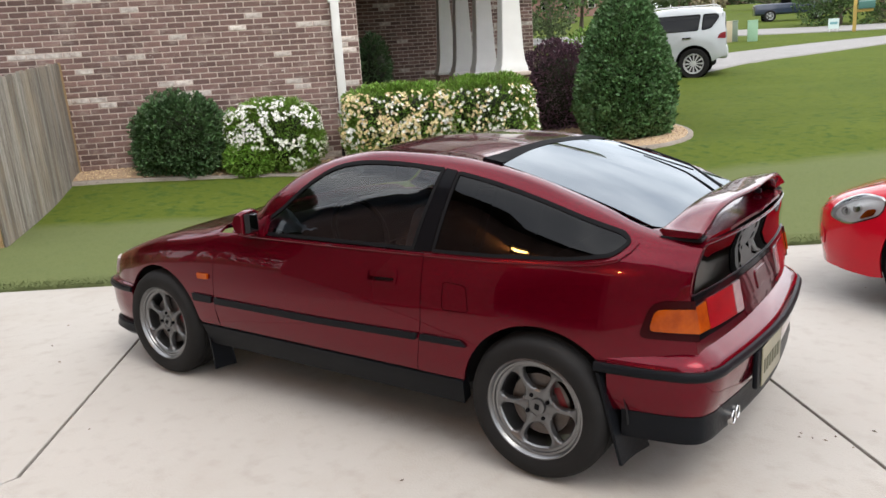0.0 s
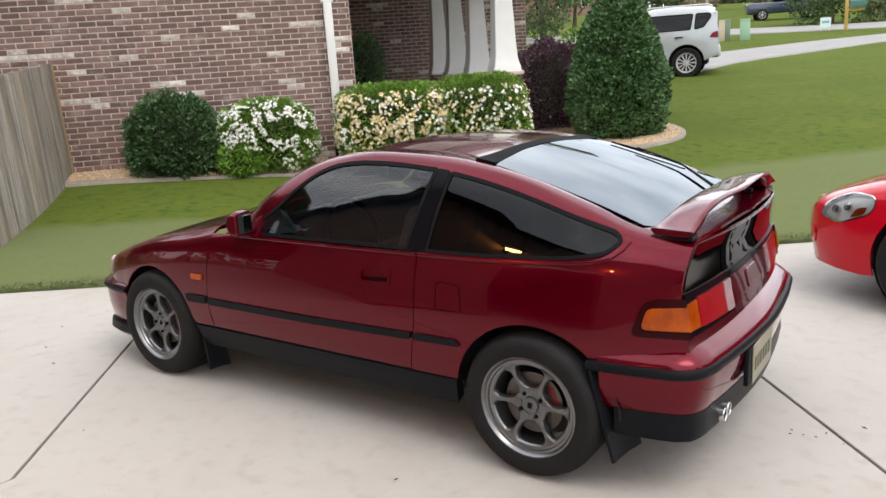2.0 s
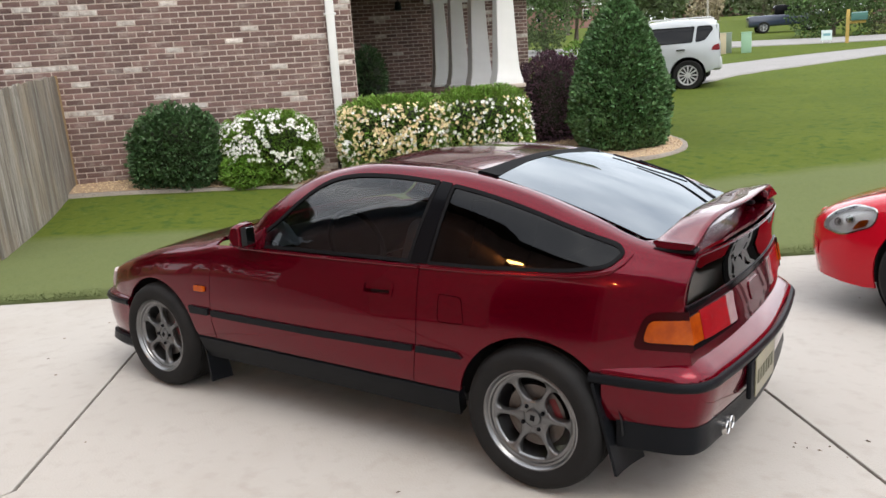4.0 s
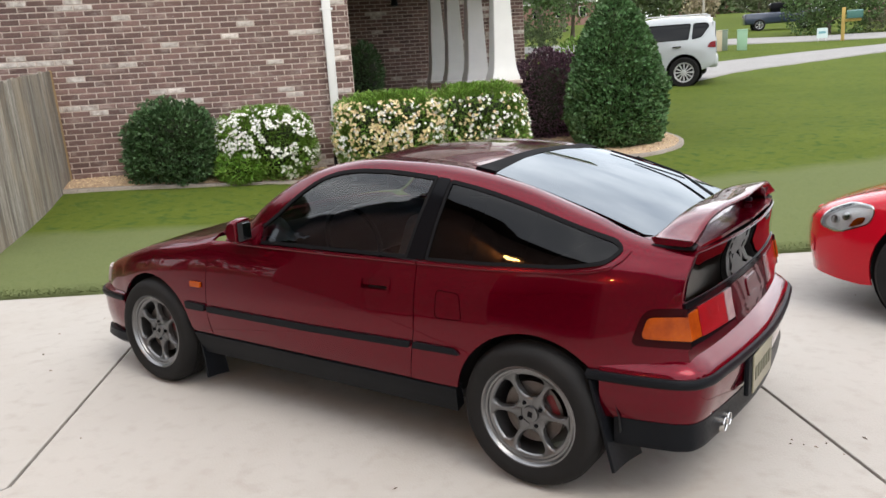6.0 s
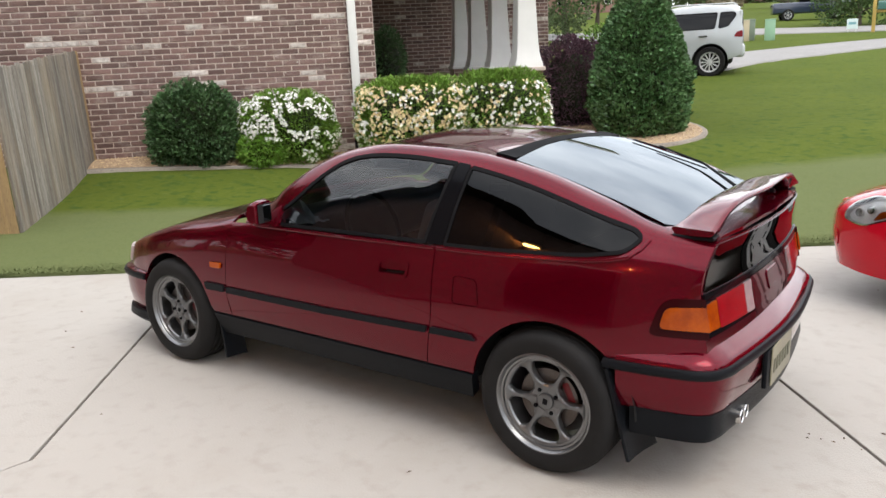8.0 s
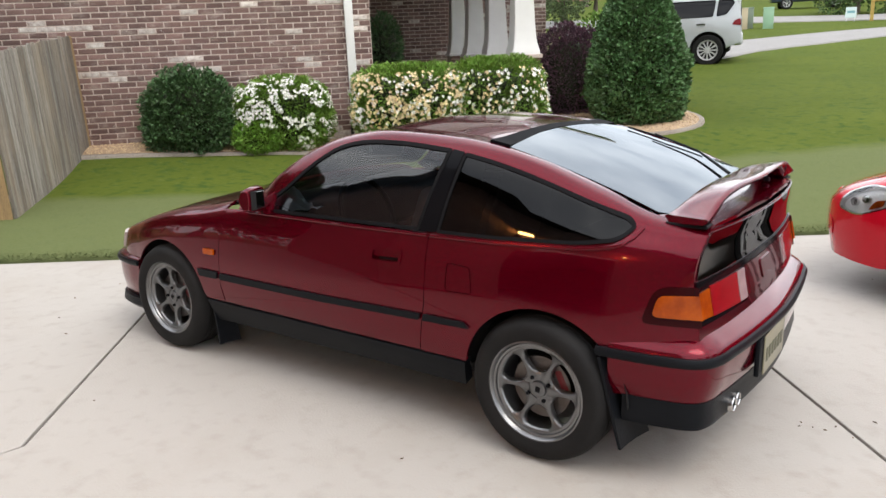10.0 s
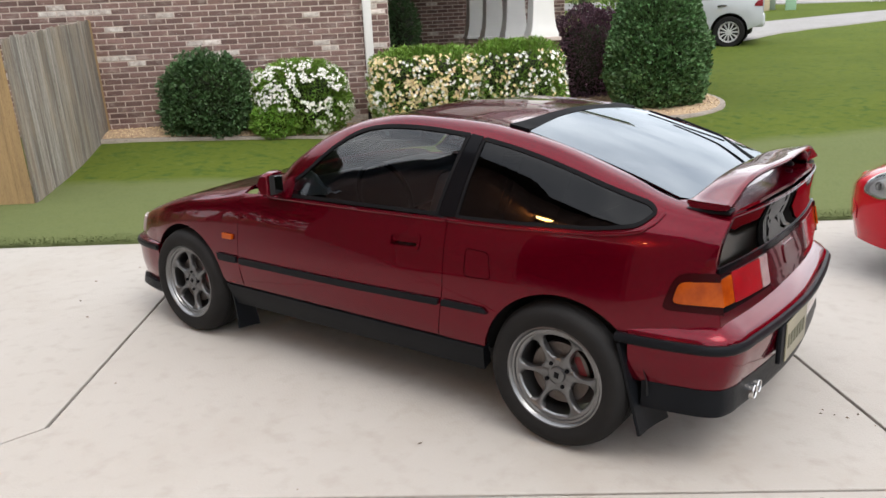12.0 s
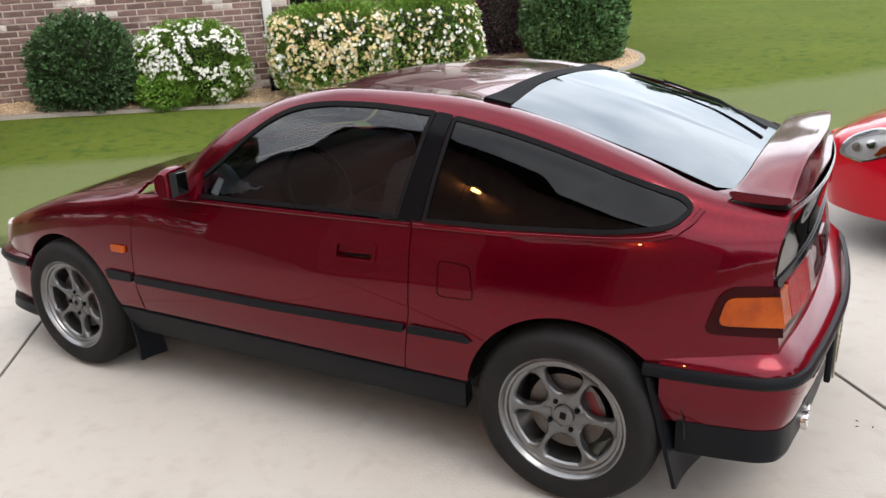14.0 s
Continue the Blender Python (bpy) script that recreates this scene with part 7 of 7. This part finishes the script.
tree(-27.14, 95.38, 4.6, 3.8, foliage_mat("plume_grass", (0.30, 0.25, 0.16), (0.42, 0.36, 0.25), 0.8), 3000, 0.3, 26, "tall tan plume grass far off", low=0.02, power=1.2, name="plume_grass", category="grass")
tree(-20.11, 93.07, 5.4, 4.8, M_leaf_grey, 3200, 0.3, 27, "grey-green shrub far off", low=0.02, power=1.2, name="far_shrub", category="shrub")
tree(-11.96, 75.68, 9, 7.0, M_leaf_tree, 4200, 0.28, 28, "green tree far off", low=0.25)


def far_woods():
    """One joined belt of woods on the horizon."""
    rng = random.Random(5)
    P, N = [], []
    for k in range(190):
        e = -60 + 1.15 * k + rng.uniform(-1, 1)
        x, y = plan(e, rng.uniform(140, 175))
        g, tall = height(x, y), rng.uniform(7, 14)
        for j in range(5):
            c = Vector((x + rng.uniform(-1.5, 1.5), y + rng.uniform(-1, 1), g + tall * (0.12 + 0.19 * j)))
            r = rng.uniform(2.4, 3.9) * (1.1 - 0.10 * j)
            p, q = blob_points(46, c, (r, r, r), lump=0.3, depth=0.4, seed=k, rng=rng)
            P += p
            N += q
    tagged(stuff_mesh("far_woods", leaves(P, N, 1.0, 0.5, rng=rng), M_leaf_far, None), "belt of green woods on the horizon", "woods", kind="stuff")


far_woods()


def far_house(x, y, w, d, turn, label, seed):
    h = thing("far_house", label, "house", at=(x, y, height(x, y)), turn=turn)
    mb = material("far_brick", (0.22, 0.12, 0.10), 0.9, vary=(0.28, 0.16, 0.13), scale=3, fine=(0.16, 0.09, 0.07))
    part("wall", box_bm((w, d, 3.2), (0, 0, 1.3)), mb, h, smooth=False)
    bm = bmesh.new()
    a = [bm.verts.new(p) for p in ((-w / 2 - 0.4, -d / 2 - 0.4, 2.9), (w / 2 + 0.4, -d / 2 - 0.4, 2.9), (w / 2 + 0.4, d / 2 + 0.4, 2.9), (-w / 2 - 0.4, d / 2 + 0.4, 2.9), (-w / 2 + d * 0.4, 0, 5.6), (w / 2 - d * 0.4, 0, 5.6))]
    for f in ((0, 1, 5, 4), (1, 2, 5), (2, 3, 4, 5), (3, 0, 4), (0, 3, 2, 1)):
        bm.faces.new([a[i] for i in f])
    part("roof", bm, M_shingle, h, smooth=False)
    part("fascia", box_bm((w + 0.8, 0.06, 0.22), (0, -d / 2 - 0.41, 2.85)), M_white, h, smooth=False)
    for k in range(4):
        xx = -w * 0.38 + w * 0.25 * k
        win = part("window", box_bm((1.0, 0.10, 1.4), (xx, -d / 2 - 0.02, 1.6), 0.02), M_white, h, "white framed window")
        part("pane", box_bm((0.86, 0.04, 1.26), (xx, -d / 2 - 0.06, 1.6)), M_gloss_black, win)
    part("corner_board", box_bm((0.16, 0.16, 3.0), (-w / 2, -d / 2, 1.4)), M_white, h)
    return h


far_house(-0.03, 68.96, 11, 9, 20, "red brick house across the road", 1)
far_house(-51.23, 178.77, 14, 9, 5, "brick house far up the slope", 2)
far_house(-52.52, 104.53, 13, 9, 30, "brick house far off among trees", 3)


def pole(x, y, tall):
    p = thing("utility_pole", "pale utility pole far off", "pole", at=(x, y, height(x, y)))
    part("shaft", tube_bm([(0, 0, -0.3), (0, 0, tall)], [0.13, 0.09], 8), material("pole_wood", (0.38, 0.35, 0.30), 0.9), p)


pole(-24.48, 86.71, 8)
pole(-21.27, 103.86, 8)

# ---------------------------------------------------------------- garage behind the camera, and unseen trees added for reflections
def garage():
    """The garage whose open door faces the driveway: brick front with two lit wall lamps."""
    g = thing("garage", "brick garage with an open door facing the driveway", "garage", kind="structure")
    o = Vector(plan(0.3, -9.55))
    m = Matrix.Translation((o.x, o.y, height(o.x, o.y))) @ Matrix.Rotation(math.atan2(UPHILL.y, UPHILL.x), 4, "Z")
    # local x runs uphill along the front, local y away from the driveway
    g.matrix_world = m
    for nm, size, at in (("front_pier", (7.6, 0.25, 2.2), (-2.2, 0.125, 1.1)), ("front_pier", (1.25, 0.25, 2.2), (5.275, 0.125, 1.1)), ("front_header", (11.9, 0.25, 1.1), (-0.05, 0.125, 2.75)),
                         ("side_wall", (0.25, 6.0, 3.3), (-5.875, 3.25, 1.65)), ("side_wall", (0.25, 6.0, 3.3), (5.775, 3.25, 1.65)), ("back_wall", (11.9, 0.25, 3.3), (-0.05, 6.4, 1.65))):
        part(nm, box_bm(size, at), M_brick_rest, g, smooth=False)
    part("garage_ceiling", box_bm((11.4, 6.0, 0.1), (-0.05, 3.2, 2.6)), M_mortar, g, smooth=False)
    part("garage_floor", box_bm((11.4, 6.0, 0.1), (-0.05, 3.2, -0.04)), M_concrete, g, smooth=False)
    part("door_trim", box_bm((2.9, 0.06, 0.14), (3.0, -0.03, 2.22)), M_white, g, "white door trim")
    bm = bmesh.new()
    for x in (6.1, -6.2):
        bm.faces.new([bm.verts.new(p) for p in ((x, -0.4, 3.25), (x, 6.9, 3.25), (-0.05, 6.9, 7.6), (-0.05, -0.4, 7.6))])
    bmesh.ops.solidify(bm, geom=bm.faces[:], thickness=0.12)
    part("garage_roof", bm, M_shingle, g, smooth=False)
    bm = bmesh.new()
    for y in (0.0, 0.25):
        bm.faces.new([bm.verts.new(p) for p in ((5.9, y, 3.3), (-6.0, y, 3.3), (-0.05, y, 7.45))])
    part("gable", bm, M_brick_rest, g, smooth=False)
    for x, back, yaw in ((1.28, -0.10, 0), (4.78, -0.10, 0)):
        l = thing("wall_lamp", "lit warm lantern on the garage wall", "lamp", group="garage wall lamps")
        l.matrix_world = m @ Matrix.Translation((x, back, 2.88)) @ Matrix.Rotation(radians(yaw), 4, "Z")
        part("bulb", lathe_bm([(0.0, -0.07), (0.045, -0.05), (0.055, 0.0), (0.045, 0.05), (0.0, 0.07)], 16, "z"), material("warm_bulb", (1, 0.8, 0.5), 0.5, emission=(1.0, 0.50, 0.13), strength=170.0), l, "glowing warm bulb")
        part("cap", lathe_bm([(0.0, 0.16), (0.10, 0.10), (0.11, 0.085), (0.0, 0.085)], 16, "z"), M_black, l)
        part("bracket", box_bm((0.05, 0.12, 0.25), (0, 0.09, 0.0), 0.01), M_black, l)


garage()
# unseen trees, set and sized for the reflections in the coupe's side
for i, (x, y, h, w) in enumerate(((-15, -3.5, 7.0, 8), (-18, 3, 7.0, 8), (-15, -10, 8.5, 8), (-20, -7, 9.0, 9), (-10, -17, 8.5, 7), (-1, -24, 7, 8), (10, -24, 6, 8), (20, -14, 7, 8), (22, -2, 8, 8), (26, 10, 9, 9))):
    tree(x, y, h, w, M_leaf_tree, 2600, 0.34, 40 + i, "unseen leafy tree added to shape the coupe's reflections", low=0.12, solid=True)


# ---------------------------------------------------------------- grass blades near the driveway
def grass():
    rng = np.random.default_rng(3)
    V, F = [], []
    n = 26000
    e = rng.uniform(-2.6, 15.0, n)
    d = 0.25 * rng.random(n) ** 1.5
    zz = height_at(e, d)
    a, lean_, hgt = rng.uniform(0, 6.283, n), rng.uniform(0.02, 0.045, n), rng.uniform(-0.012, 0.002, n)
    x = EDGE.x + ALONG.x * e + UPHILL.x * d
    y = EDGE.y + ALONG.y * e + UPHILL.y * d
    # keep the gravel bed and the house clear
    keep = ((x + 5.17) * -0.7071 + (y - 4.01) * 0.7071 < -1.0) | (d < 2.2)
    keep &= ~((e > -1.2) & (e < 8) & (d > 2.75))
    keep |= (e > 7.6)
    idx = np.nonzero(keep)[0]
    for i in idx:
        k = len(V)
        cx, cy, w = math.cos(a[i]), math.sin(a[i]), 0.0045
        z = zz[i] + 0.022
        V += [(x[i] - cy * w, y[i] + cx * w, z), (x[i] + cy * w, y[i] - cx * w, z), (x[i] + cx * lean_[i], y[i] + cy * lean_[i], z + hgt[i] + 0.02)]
        F.append((k, k + 1, k + 2))
    m = dry_margin(islands(material("grass_blade", (0.085, 0.135, 0.026), 0.9, vary=(0.110, 0.160, 0.032), scale=0.5, amount=0.4, spec=0.1), 0.85, 1.25, 0.01))
    tagged(put("grass", mesh_of("grass", V, F, m, smooth=False)), "short mown grass blades along the driveway", "grass", kind="stuff")


grass()


# ---------------------------------------------------------------- small dry bits and stain specks lying on the slabs
def debris():
    rng = random.Random(17)
    V, F = [], []
    for _ in range(90):
        e, d = rng.uniform(-1.5, 6.5), rng.uniform(-7.0, -0.1)
        x, y = plan(e, d)
        if -3.1 < x < 0.8 and abs(y) < 0.95 and _ <= 83:
            continue
        # the last few bits stand in for a small dark stain
        if _ > 83:
            x, y = 0.89 + rng.uniform(-0.10, 0.12), 0.06 + rng.uniform(-0.05, 0.05)
        r, a, k = rng.uniform(0.003, 0.011 if _ <= 83 else 0.007), rng.uniform(0, 6.28), len(V)
        c, s = math.cos(a), math.sin(a)
        for u, w, h in ((-1.6, 0, 0.001), (0, -0.7, 0.002), (1.6, 0, 0.001), (0, 0.7, 0.002), (0, 0, 0.006)):
            V.append((x + r * (u * c - w * s), y + r * (u * s + w * c), 0.001 + h))
        F += [(k, k + 1, k + 4), (k + 1, k + 2, k + 4), (k + 2, k + 3, k + 4), (k + 3, k, k + 4)]
    m = islands(material("dry_leaf_and_stain_bits", (0.11, 0.08, 0.055), 0.9, vary=(0.17, 0.12, 0.08), scale=9), 0.5, 1.5)
    o = put("leaf_and_stain_bits", mesh_of("leaf_and_stain_bits", V, F, m, smooth=False))
    o.matrix_world = TILT
    tagged(o, "small dry leaf bits and stain specks scattered on the concrete driveway", "debris", kind="stuff")


debris()
